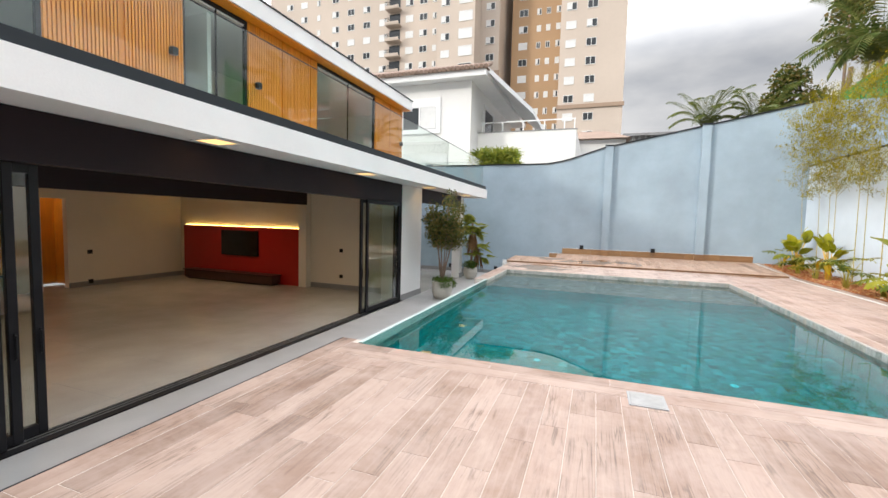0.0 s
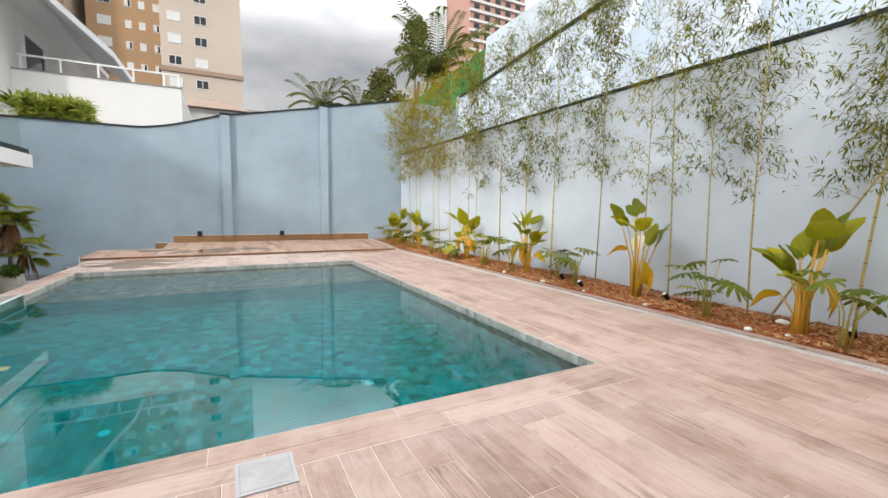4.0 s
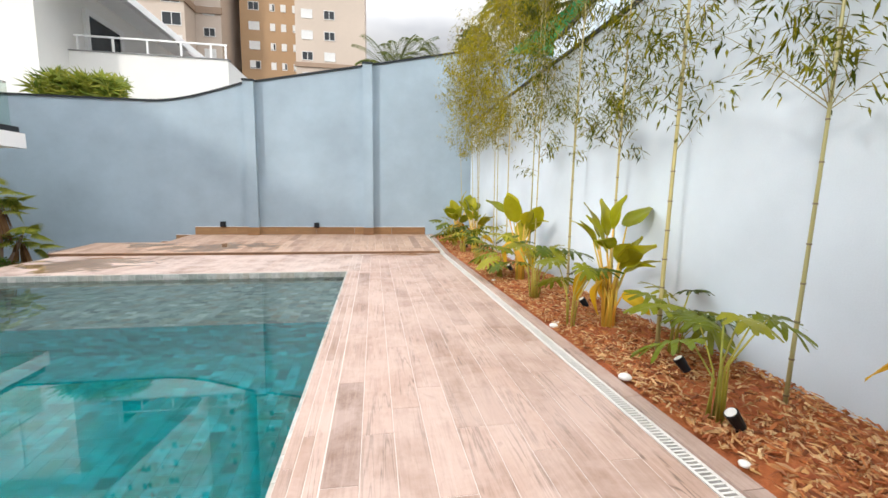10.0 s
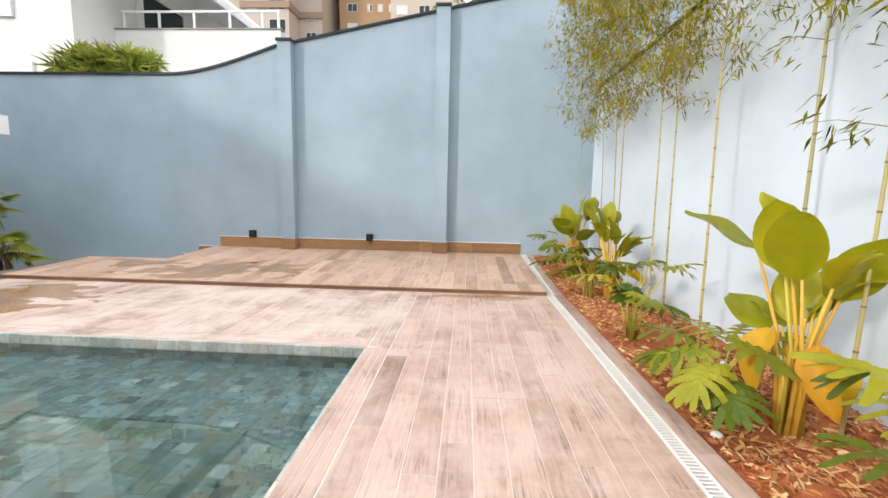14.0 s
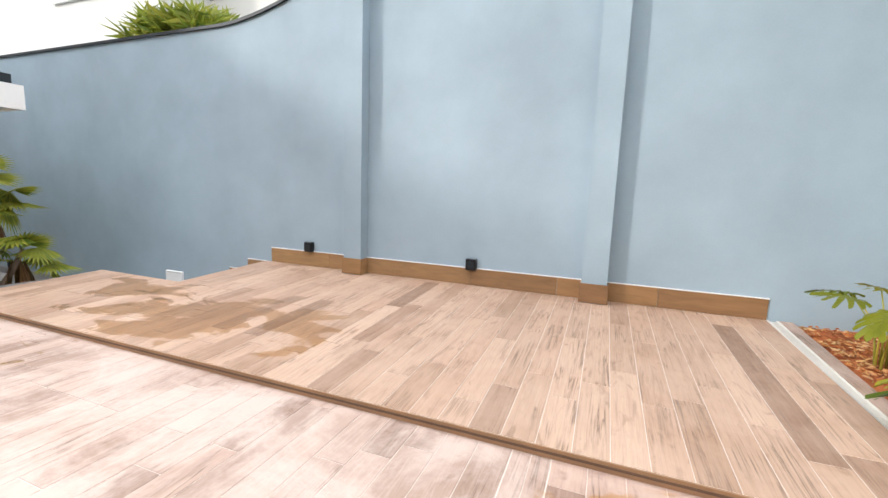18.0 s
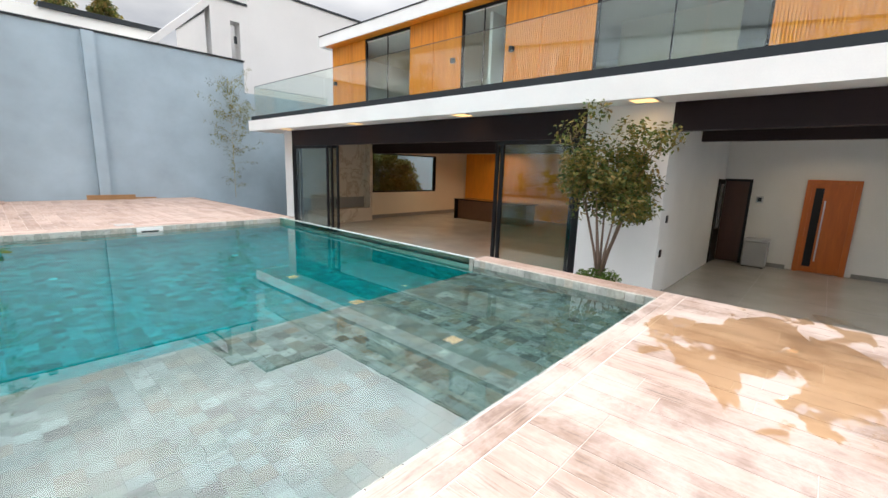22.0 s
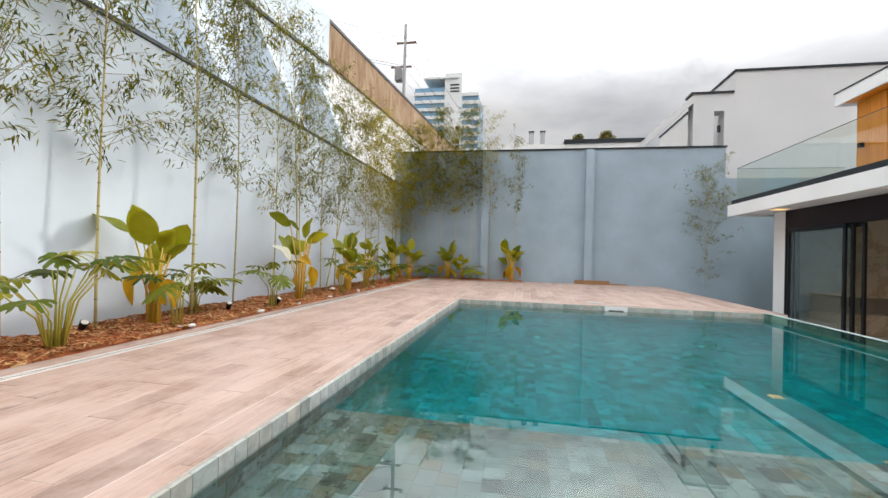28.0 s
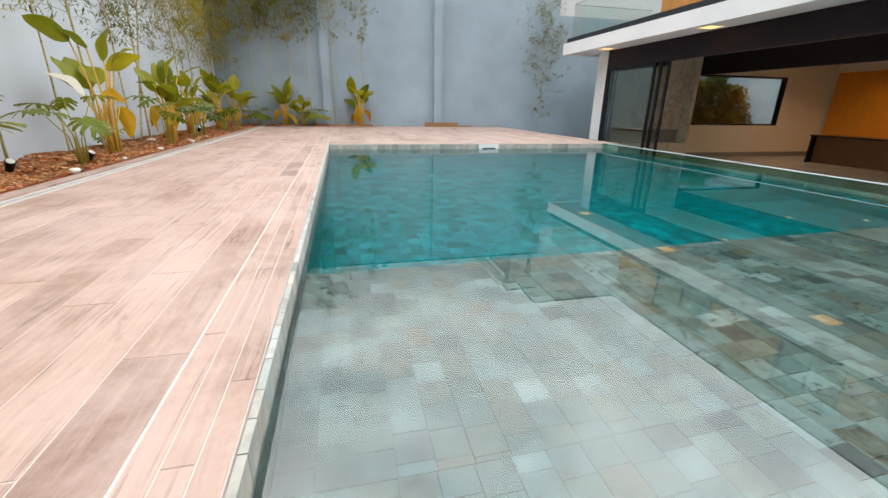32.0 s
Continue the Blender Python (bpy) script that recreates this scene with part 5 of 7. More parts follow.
tower("beige apartment tower with a tan recessed bay", [(-6.6, 3.1, 70, 86, -3, 62), (-15.6, -6.6, 76, 88, -3, 62)], [(-6.8, 3.3, 69.8, 70.0, 19.7, 20.3), (-6.8, 3.3, 69.8, 70.0, 42.0, 42.5)],
      [(-5.0, 70, 1.9), (-1.9, 70, 1.9), (-13.6, 76, 1.9), (-10.9, 76, 0.9), (-9.3, 76, 0.9), (-7.6, 76, 0.9)], 9.3, 60, 2.85, 1, ("beige", "brown"))
twr = tower("beige apartment tower with balconies and bay windows", [(-66.0, -17.0, 72, 90, -3, 62), (-27.0, -20.4, 68.5, 72, -3, 62)], [(-66.2, -16.8, 71.8, 72.0, 26.6, 27.5), (-27.2, -20.2, 68.3, 68.5, 26.6, 27.5), (-20.4, -20.2, 68.5, 72, 26.6, 27.5)],
      [(-25.6, 68.5, 1.9), (-22.0, 68.5, 2.6), (-29.0, 72, 0.9), (-34.0, 72, 1.9), (-39.5, 72, 1.9), (-43.0, 72, 1.9), (-46.5, 72, 1.9), (-50.0, 72, 1.9), (-54.0, 72, 0.9), (-57.5, 72, 1.9), (-61.0, 72, 1.9), (-18.6, 72, 1.9), (-31.2, 72, 1.9)], 12.2, 60, 2.85, 2, ("beige", "beige"))
z = 11.6
while z < 58:
    sub("balcony", M["beige"], [(-38.4, -35.6, 70.6, 71.98, z - 0.1, z + 0.1), (-38.4, -35.6, 70.55, 70.62, z + 0.1, z + 0.45)], twr)
    bm = bmesh.new()
    for k in range(19):
        xx = -38.4 + 2.8 * k / 18
        add_box(bm, xx - 0.02, xx + 0.02, 70.56, 70.6, z + 0.45, z + 1.1)
    add_box(bm, -38.4, -35.6, 70.55, 70.61, z + 1.1, z + 1.15)
    part("railing", bm, M["dark_band"], twr)
    sub("balcony_door", M["dark_glass"], [(-38.1, -35.9, 71.94, 71.99, z + 0.1, z + 2.3)], twr)
    z += 2.85

# white neighbour house behind the wall
M["nbr_white"] = paint("white_house_render", (0.76, 0.75, 0.72), 0.8, 0.05, 0.6, 20.0, 0.08)
nh = thing("neighbour_house", (-10.0, 24.0, -3.0), "white rendered two-storey house with clay roof and balcony", "house")
sub("wall", M["nbr_white"], [(-19.0, -6.15, 20.5, 31.0, -3, 8.7)], nh)
sub("balcony_wall", M["nbr_white"], [(-6.148, -1.0, 21.9, 22.1, -3, 6.3), (-1.2, -1.0, 22.1, 30.0, -3, 6.3)], nh)
sub("balcony_floor", M["grey_pave"], [(-6.148, -1.2, 22.1, 30.0, 5.6, 5.75)], nh)
sub("balcony_coping", M["grey_skirt"], [(-6.148, -0.96, 21.87, 22.13, 6.302, 6.34)], nh)
sub("handrail", M["white"], [(-6.0, -1.05, 21.98, 22.03, 6.82, 6.88)], nh)
for x in (-5.9, -4.8, -3.7, -2.6, -1.6, -1.1):
    sub("rail_post", M["white"], [(x - 0.03, x + 0.03, 21.98, 22.03, 6.342, 6.82)], nh)
sub("soffit", M["white"], [(-20.0, -5.25, 19.85, 32.0, 8.702, 9.0)], nh)
bm = bmesh.new()
v = [bm.verts.new(p) for p in ((-20.1, 19.75, 9.02), (-5.15, 19.75, 9.02), (-5.15, 32.1, 9.02), (-20.1, 32.1, 9.02), (-15.5, 24.0, 10.9), (-9.6, 24.0, 10.9), (-9.6, 27.8, 10.9), (-15.5, 27.8, 10.9))]
for f in ((0, 1, 5, 4), (1, 2, 6, 5), (2, 3, 7, 6), (3, 0, 4, 7), (4, 5, 6, 7), (3, 2, 1, 0)):
    bm.faces.new([v[i] for i in f])
part("roof", bm, M["roof_tile"], nh, "weathered clay tile roof")
bm = bmesh.new()
for k in range(62):
    xx = -20.0 + 14.8 * k / 61
    add_tube(bm, [(xx, 19.68, 9.06), (xx, 20.5, 9.42)], [0.11, 0.11], 7)
part("tile_edge", bm, M["roof_tile"], nh)
bm = bmesh.new()
lo = [bm.verts.new(p) for p in ((-5.25, 20.2, 8.95), (-3.3, 22.6, 7.35), (-3.3, 29.5, 7.35), (-5.25, 29.5, 8.95))]
hi = [bm.verts.new((q.co.x, q.co.y, q.co.z + 0.25)) for q in lo]
bm.faces.new(list(reversed(lo)))
bm.faces.new(hi)
for k in range(4):
    bm.faces.new((lo[k], lo[(k + 1) % 4], hi[(k + 1) % 4], hi[k]))
part("side_eave", bm, M["white"], nh)


def house_window(x0, x1, y, z0, z1, parent):
    w = sub("window", M["white"], [(x0 - 0.25, x1 + 0.25, y - 0.08, y - 0.003, z0 - 0.25, z0), (x0 - 0.25, x1 + 0.25, y - 0.08, y - 0.003, z1, z1 + 0.4), (x0 - 0.25, x0, y - 0.08, y - 0.003, z0, z1), (x1, x1 + 0.25, y - 0.08, y - 0.003, z0, z1)], parent)
    sub("pane", M["dark_glass"], [(x0, x1, y - 0.03, y - 0.004, z0, z1)], w)
    mid = (x0 + x1) / 2
    sub("frame", M["white"], [(mid - 0.04, mid + 0.04, y - 0.06, y - 0.031, z0, z1), (x0, mid - 0.04, y - 0.06, y - 0.031, z1 - 0.07, z1), (mid + 0.04, x1, y - 0.06, y - 0.031, z1 - 0.07, z1)], w)
    # one pleated cloth
    bm = bmesh.new()
    n = 28
    row = []
    for k in range(n + 1):
        a = mid + 0.06 + (x1 - mid - 0.08) * k / n
        row.append([bm.verts.new((a, y - 0.045 - 0.012 * (k % 2), z)) for z in (z0 + 0.02, z1 - 0.08)])
    for p, q in zip(row, row[1:]):
        bm.faces.new((p[0], q[0], q[1], p[1]))
    part("curtain", bm, M["blind"], w)


house_window(-9.95, -8.05, 20.5, 6.35, 7.55, nh)
house_window(-8.6, -7.6, 20.5, 4.05, 4.55, nh)
house_window(-16.6, -15.2, 20.5, 6.2, 7.6, nh)
sub("door_opening", M["dark_glass"], [(-6.147, -6.10, 23.0, 25.0, 5.76, 7.9)], nh)
sub("door_frame", M["white"], [(-6.147, -6.04, 22.8, 23.0, 5.76, 8.1), (-6.147, -6.04, 25.0, 25.2, 5.76, 8.1), (-6.147, -6.04, 23.0, 25.0, 7.9, 8.1)], nh)
nh2 = thing("neighbour_annexe", (-20, 36, -3), "white annexe with a low clay tile roof", "house")
sub("wall", M["nbr_white"], [(-5.0, 1.8, 31.0, 38.0, -3, 7.4)], nh2)
bm = bmesh.new()
v = [bm.verts.new(p) for p in ((-5.3, 30.5, 7.42), (2.1, 30.5, 7.42), (2.1, 38.5, 7.42), (-5.3, 38.5, 7.42), (-4.0, 34.5, 8.7), (0.5, 34.5, 8.7))]
for f in ((0, 1, 5, 4), (1, 2, 5), (2, 3, 4, 5), (3, 0, 4), (3, 2, 1, 0)):
    bm.faces.new([v[i] for i in f])
part("roof", bm, M["roof_tile"], nh2)
nh3 = thing("chimney_house", (-30, 27, -3), "white gabled house with a small chimney", "house")
sub("wall", M["nbr_white"], [(-34.0, -24.0, 23.0, 32.0, -3, 9.3)], nh3)
sub("soffit", M["white"], [(-34.8, -23.2, 22.2, 32.8, 9.302, 9.55)], nh3)
bm = bmesh.new()
v = [bm.verts.new(p) for p in ((-34.9, 22.1, 9.56), (-23.1, 22.1, 9.56), (-23.1, 32.9, 9.56), (-34.9, 32.9, 9.56), (-31.0, 27.5, 11.6), (-27.0, 27.5, 11.6))]
for f in ((0, 1, 5, 4), (1, 2, 5), (2, 3, 4, 5), (3, 0, 4), (3, 2, 1, 0)):
    bm.faces.new([v[i] for i in f])
part("roof", bm, M["roof_tile"], nh3)
sub("chimney", M["nbr_white"], [(-26.0, -25.2, 24.5, 25.3, 9.8, 12.4), (-26.15, -25.05, 24.35, 25.45, 12.404, 12.6)], nh3)

shrub = thing("shrub", (-4.6, 19.9, 3.6), "clump of spiky green leaves behind the garden wall", "shrub")
sub("planter", M["nbr_white"], [(-6.4, -2.0, 19.25, 20.48, -3.0, 4.15)], shrub)
rng = random.Random(31)
verts, faces = [], []
for k in range(240):
    c = Vector((rng.uniform(-5.6, -3.6), rng.uniform(19.4, 20.2), 4.2 + rng.uniform(0.0, 0.7)))
    h = rng.uniform(0, 2 * math.pi)
    fan_frond(verts, faces, c, h, radians(rng.uniform(25, 85)), rng.uniform(0.42, 0.62), 7)
hang("leaves", mesh_data("spiky_leaves", [tuple(v) for v in verts], faces, M["fan_leaf"]), shrub)

# feather palms and a broad tree beyond the north-east corner
def far_palm(x, y, z, r, n, seed, label):
    t = thing("palm_tree", (x, y, -3.0), label, "palm tree", "palms behind the wall")
    rng = random.Random(seed)
    bm = bmesh.new()
    add_tube(bm, [(x, y, -3.0), (x + 0.1, y, z * 0.5), (x, y, z)], [0.22, 0.17, 0.13], 9)
    part("trunk", bm, M["bark"], t, smooth=True)
    for k in range(n):
        verts, faces = [], []
        feather_frond(verts, faces, (x, y, z), 2 * math.pi * k * 0.382, r * rng.uniform(0.45, 1.05), r * rng.uniform(1.0, 1.9), r * rng.uniform(0.6, 1.15), 30, 0.2 * r)
        hang("frond", mesh_data("frond", [tuple(v) for v in verts], faces, M["palm_leaf"]), t)
    return t


far_palm(5.2, 24.5, 6.6, 1.9, 22, 41, "small feather palm rising behind the garden wall")
far_palm(7.4, 24.5, 6.5, 2.1, 22, 42, "small feather palm rising behind the garden wall")
far_palm(11.2, 23.0, 8.8, 3.3, 30, 43, "large feather palm with arching grey-green fronds")
bt = thing("tree", (11.8, 27.5, -3.0), "dense dark green tree behind the palms", "tree")
bm = bmesh.new()
add_tube(bm, [(11.8, 27.5, -3), (11.9, 27.5, 6), (12.2, 27.6, 10)], [0.3, 0.22, 0.1], 9)
for q in ((9.6, 27.0, 9.5), (13.4, 27.9, 12.0), (11.6, 26.8, 12.6)):
    add_tube(bm, [(11.9, 27.5, 5.5), q], [0.12, 0.04], 6)
part("trunk", bm, M["bark"], bt, smooth=True)
leafy("crown", bt, [((11.8, 27.5, 11.8), (1.2, 1.0, 1.6)), ((13.2, 27.8, 11.2), (1.1, 1.0, 1.0)), ((9.4, 27.0, 9.4), (0.9, 0.8, 0.9)), ((8.9, 27.2, 8.2), (0.7, 0.7, 0.8)), ((12.0, 27.4, 13.2), (0.8, 0.7, 0.9)), ((10.4, 27.0, 8.2), (1.0, 0.9, 0.8))], 5200, 0.24, 0.28, M["tree_leaf"], 44)

# tall retaining wall, fins and shade net above the east wall
XB = 10.3
def seam(y):
    return 6.72 + (17.8 - y) * 0.09


bm = bmesh.new()
prof = ((18.9, 6.75), (16.6, 6.85), (16.4, 8.6), (13.0, 8.7), (-2.2, 10.6))
lo_f = [bm.verts.new((XB, y, -3.0)) for y, z in prof]
hi_f = [bm.verts.new((XB, y, z)) for y, z in prof]
lo_b = [bm.verts.new((XB + 0.4, y, -3.0)) for y, z in prof]
hi_b = [bm.verts.new((XB + 0.4, y, z)) for y, z in prof]
for i in range(len(prof) - 1):
    bm.faces.new((lo_f[i], hi_f[i], hi_f[i + 1], lo_f[i + 1]))
    bm.faces.new((lo_b[i + 1], hi_b[i + 1], hi_b[i], lo_b[i]))
    bm.faces.new((hi_f[i], hi_b[i], hi_b[i + 1], hi_f[i + 1]))
for k in (0, -1):
    bm.faces.new((lo_f[k], lo_b[k], hi_b[k], hi_f[k]))
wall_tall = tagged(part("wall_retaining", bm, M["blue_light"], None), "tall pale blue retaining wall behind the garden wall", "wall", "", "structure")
bm = bmesh.new()
for k in range(20):
    y0, y1 = 18.5 - k * 1.03, 18.5 - (k + 1) * 1.03
    a = [bm.verts.new(q) for q in ((XB - 0.09, y0, seam(y0)), (XB - 0.09, y1, seam(y1)), (XB - 0.002, y1, seam(y1)), (XB - 0.002, y0, seam(y0)))]
    b = [bm.verts.new((q.co.x, q.co.y, q.co.z + 0.09)) for q in a]
    bm.faces.new(list(reversed(a)))
    bm.faces.new(b)
    for j in range(4):
        bm.faces.new((a[j], a[(j + 1) % 4], b[(j + 1) % 4], b[j]))
part("ledge", bm, M["dark_band"], wall_tall, "dark ledge along the retaining wall")
for y in (15.3, 11.8, 8.7, 5.6, 2.5, -0.6):
    bm = bmesh.new()
    a = [bm.verts.new(q) for q in ((XB - 0.01, y - 0.18, seam(y) - 0.02), (8.0, y - 0.18, 3.4), (XB - 0.01, y - 0.18, 3.4))]
    b = [bm.verts.new((q.co.x, y + 0.18, q.co.z)) for q in a]
    bm.faces.new(a)
    bm.faces.new(list(reversed(b)))
    for j in range(3):
        bm.faces.new((a[j], b[j], b[(j + 1) % 3], a[(j + 1) % 3]))
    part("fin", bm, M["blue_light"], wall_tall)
block("bank", M["grout"], [(XW + 0.25, XB, -2.2, YN, 3.0, 3.4)], label="narrow strip of ground behind the garden wall", category="ground")
block("wall_northeast", M["blue"], [(XW + 0.5, XB + 0.3, YN, YN + 0.22, -1.2, 6.2)], label="blue-grey garden wall running on behind the corner", category="wall")
net = thing("shade_net", (12.8, 24.0, 6.0), "green shade netting stretched on posts behind the wall", "netting")
bm = bmesh.new()
cols = 14
for k in range(cols):
    u0, u1 = k / cols, (k + 1) / cols
    q = [(9.6 + 6.2 * u, 22.2 + 0.12 * math.sin(9 * u), 6.2, 7.3 + 4.9 * u) for u in (u0, u1)]
    bm.faces.new([bm.verts.new(p) for p in ((q[0][0], q[0][1], q[0][2]), (q[1][0], q[1][1], q[1][2]), (q[1][0], q[1][1], q[1][3]), (q[0][0], q[0][1], q[0][3]))])
part("cloth", bm, paint("green_net_cloth", (0.03, 0.28, 0.08), 0.8, 0.2, 1.5, 40.0, 0.2), net)
for x in (9.6, 12.7, 15.8):
    bm = bmesh.new()
    add_tube(bm, [(x, 22.3, -3.0), (x, 22.3, 7.4 + 4.9 * (x - 9.6) / 6.2)], [0.05, 0.05], 6)
    part("post", bm, M["steel"], net)
hall = thing("low_hall", (5.5, 45, -3), "low grey hall roof with an open truss edge", "hall")
sub("wall", M["grey_pave"], [(2.6, 14.0, 45.2, 60.0, -3, 9.2)], hall)
sub("roof", M["grey_skirt"], [(2.2, 14.4, 44.6, 60.4, 10.2, 10.45)], hall)
bm = bmesh.new()
for k in range(22):
    xx = 2.4 + 0.54 * k
    add_tube(bm, [(xx, 44.8, 9.2), (xx + 0.27, 44.8, 10.2)], [0.05, 0.05], 4)
    add_tube(bm, [(xx + 0.27, 44.8, 10.2), (xx + 0.54, 44.8, 9.2)], [0.05, 0.05], 4)
part("truss", bm, M["steel"], hall)
pk = thing("far_tower", (78, 120, -3), "distant pink and white apartment tower", "apartment building")
sub("wall", paint("pink_tower_render", (0.52, 0.30, 0.24), 0.9, 0.1, 0.05, 1.0, 0.02), [(70.5, 92, 120, 136, -3, 82)], pk)
for k in range(26):
    sub("floor_band", M["blind"], [(70.3, 92.2, 119.5, 119.98, 4 + 3.0 * k, 4.8 + 3.0 * k)], pk)
for k in range(14, 26):
    for j in range(5):
        sub("window", M["dark_glass"], [(72.0 + 4.0 * j, 74.0 + 4.0 * j, 119.9, 119.99, 5.2 + 3.0 * k, 6.6 + 3.0 * k)], pk)

# ---- the neighbours to the south ----
M["grey_house"] = paint("pale_grey_house_render", (0.62, 0.61, 0.60), 0.8, 0.05, 0.4, 15.0, 0.06)
gh = thing("modern_house", (-9.0, -8.0, -3.0), "pale grey modern house with a slanting canopy wall", "house")
sub("wall", M["grey_house"], [(-19.0, -6.3, -16.0, -6.0, -3, 9.05)], gh)
sub("porch_wall", M["grey_house"], [(-5.5, -4.7, -6.6, -6.0, -3, 8.15), (-6.298, -5.9, -6.6, -6.0, -3, 8.15), (-5.9, -5.5, -6.6, -6.0, 7.4, 8.15), (-5.9, -5.5, -6.6, -6.0, -3, 5.7)], gh)
sub("roof_edge", M["dark_band"], [(-19.1, -6.25, -16.1, -5.95, 9.054, 9.14), (-6.248, -4.6, -6.7, -5.95, 8.154, 8.24)], gh)
bm = bmesh.new()
for x, z, x2, z2, mt in ((-4.7, 8.15, -2.1, 5.65, 0),):
    a = [bm.verts.new(q) for q in ((x, -6.0, z), (x2, -6.0, z2), (x2, -6.0, z2 - 0.35), (x, -6.0, z - 0.35))]
    b = [bm.verts.new((q.co.x, -9.5, q.co.z)) for q in a]
    bm.faces.new(a)
    bm.faces.new(list(reversed(b)))
    for j in range(4):
        bm.faces.new((a[j], b[j], b[(j + 1) % 4], a[(j + 1) % 4]))
part("slanting_canopy", bm, M["grey_house"], gh)
sub("back_wall", M["grey_skirt"], [(-6.2, -2.0, -9.7, -9.5, -3, 6.6)], gh)
sub("wall_lamp", M["dark_band"], [(-5.76, -5.64, -6.05, -5.995, 6.5, 6.8)], gh)
low = thing("low_house", (-1.5, -9.5, -3), "low white house with a flat roof and two flues", "house")
sub("wall", M["nbr_white"], [(-3.6, 3.4, -14, -9.2, -3, 7.0)], low)
sub("roof", M["dark_band"], [(-3.7, 0.35, -14.1, -9.1, 7.004, 7.2)], low)
for x in (1.45, 2.05):
    fl = sub("flue", M["grey_pave"], [(x - 0.13, x + 0.13, -9.8, -9.5, 6.9, 7.75)], low)
    sub("flue_cap", M["dark_band"], [(x - 0.15, x + 0.15, -9.83, -9.47, 7.754, 7.80)], fl)

ware = thing("warehouse", (11.5, -18, -3), "white building with a rust-stained sloping parapet", "building")


def rusty():
    m, nt, p = nodes_of("rust_stained_parapet")
    v = coords(nt, "Object", (1, 1, 0.35))
    n = noise_tex(nt, v, 1.6, 7, 0.65, 0.6)
    c = mixc(nt, ramp_of(nt, n, [(0.35, 0.0), (0.65, 1.0)]), (0.20, 0.11, 0.05), (0.40, 0.28, 0.17))
    nt.links.new(c, p.inputs["Base Color"])
    p.inputs["Roughness"].default_value = 0.9
    return m


for nm, zz, mt, th in (("wall", ((-3.0, -3.0), (9.2, 11.0)), M["nbr_white"], 0.0), ("parapet", ((9.2, 11.0), (10.9, 13.8)), rusty(), 0.15), ("capping", ((10.9, 13.8), (11.05, 13.95)), M["dark_band"], 0.2)):
    bm = bmesh.new()
    y0, y1 = -2.6, -37.0
    f = [bm.verts.new(q) for q in ((11.0 - th, y0, zz[0][0]), (11.0 - th, y1, zz[0][1]), (11.0 - th, y1, zz[1][1]), (11.0 - th, y0, zz[1][0]))]
    b = [bm.verts.new((11.6, q.co.y, q.co.z)) for q in f]
    bm.faces.new(f)
    bm.faces.new(list(reversed(b)))
    for j in range(4):
        bm.faces.new((f[j], b[j], b[(j + 1) % 4], f[(j + 1) % 4]))
    part(nm, bm, mt, ware)

gt = thing("glass_tower", (33, -140, -3), "distant blue glass office tower with white floor bands", "office tower")
M["tower_glass"] = paint("blue_tower_glass", (0.20, 0.36, 0.50), 0.12, 0.25, 0.06, 0.5, 0.0)
sub("glass_wing", M["tower_glass"], [(33.0, 45.0, -160, -140, -3, 64)], gt)
sub("core", M["blind"], [(26.5, 33.0, -162, -138.5, -3, 68.5)], gt)
sub("glass_wing", M["tower_glass"], [(20.5, 26.5, -160, -140, -3, 61)], gt)
sub("roof_slab", M["blind"], [(28.0, 41.0, -162, -138, 66.5, 67.2)], gt)
for k in range(21):
    sub("floor_band", M["blind"], [(33.05, 45.3, -139.98, -139.5, 1 + 3.0 * k, 2.2 + 3.0 * k)], gt)
    sub("floor_band", M["blind"], [(20.2, 26.45, -139.98, -139.5, 0.2 + 3.0 * k, 1.5 + 3.0 * k)], gt)
for k in range(3):
    sub("opening", M["dark_glass"], [(27.5, 31.0, -138.5, -138.4, 63.8 - 1.2 * k, 64.4 - 1.2 * k)], gt)
for k, z in enumerate((47.0, 42.0, 40.0)):
    sub("opening", M["dark_glass"], [(27.0, 28.6, -138.5, -138.4, z, z + 1.6)], gt)

pole = thing("utility_pole", (14.05, -25.0, -3.0), "concrete utility pole with crossarms and cables", "utility pole")
bm = bmesh.new()
add_tube(bm, [(14.05, -25, -3), (14.05, -25, 23.1)], [0.26, 0.16], 10)
part("pole", bm, M["grey_pave"], pole)
sub("crossarm", M["bark"], [(13.0, 15.0, -25.3, -25.15, 21.3, 21.5)], pole)
sub("crossarm", M["bark"], [(13.4, 15.5, -25.3, -25.15, 19.0, 19.15)], pole)
sub("transformer", M["grey_skirt"], [(14.3, 15.0, -25.5, -24.8, 17.6, 18.9)], pole, bevel=0.08)
for dx, z in ((-0.9, 21.55), (0.9, 21.55), (0.2, 19.2), (1.2, 19.2)):
    bm = bmesh.new()
    pts = [Vector((14.05 + dx + 26 * u, -25.2 + 30 * u, z - 2.5 * math.sin(math.pi * u) + 2 * u)) for u in [i / 10 for i in range(11)]]
    add_tube(bm, pts, [0.02] * 11, 4)
    part("cable", bm, M["black"], pole)
    bm = bmesh.new()
    pts = [Vector((14.05 + dx - 8 * u, -25.2 - 60 * u, z - 2.0 * math.sin(math.pi * u))) for u in [i / 10 for i in range(11)]]
    add_tube(bm, pts, [0.02] * 11, 4)
    part("cable", bm, M["black"], pole)
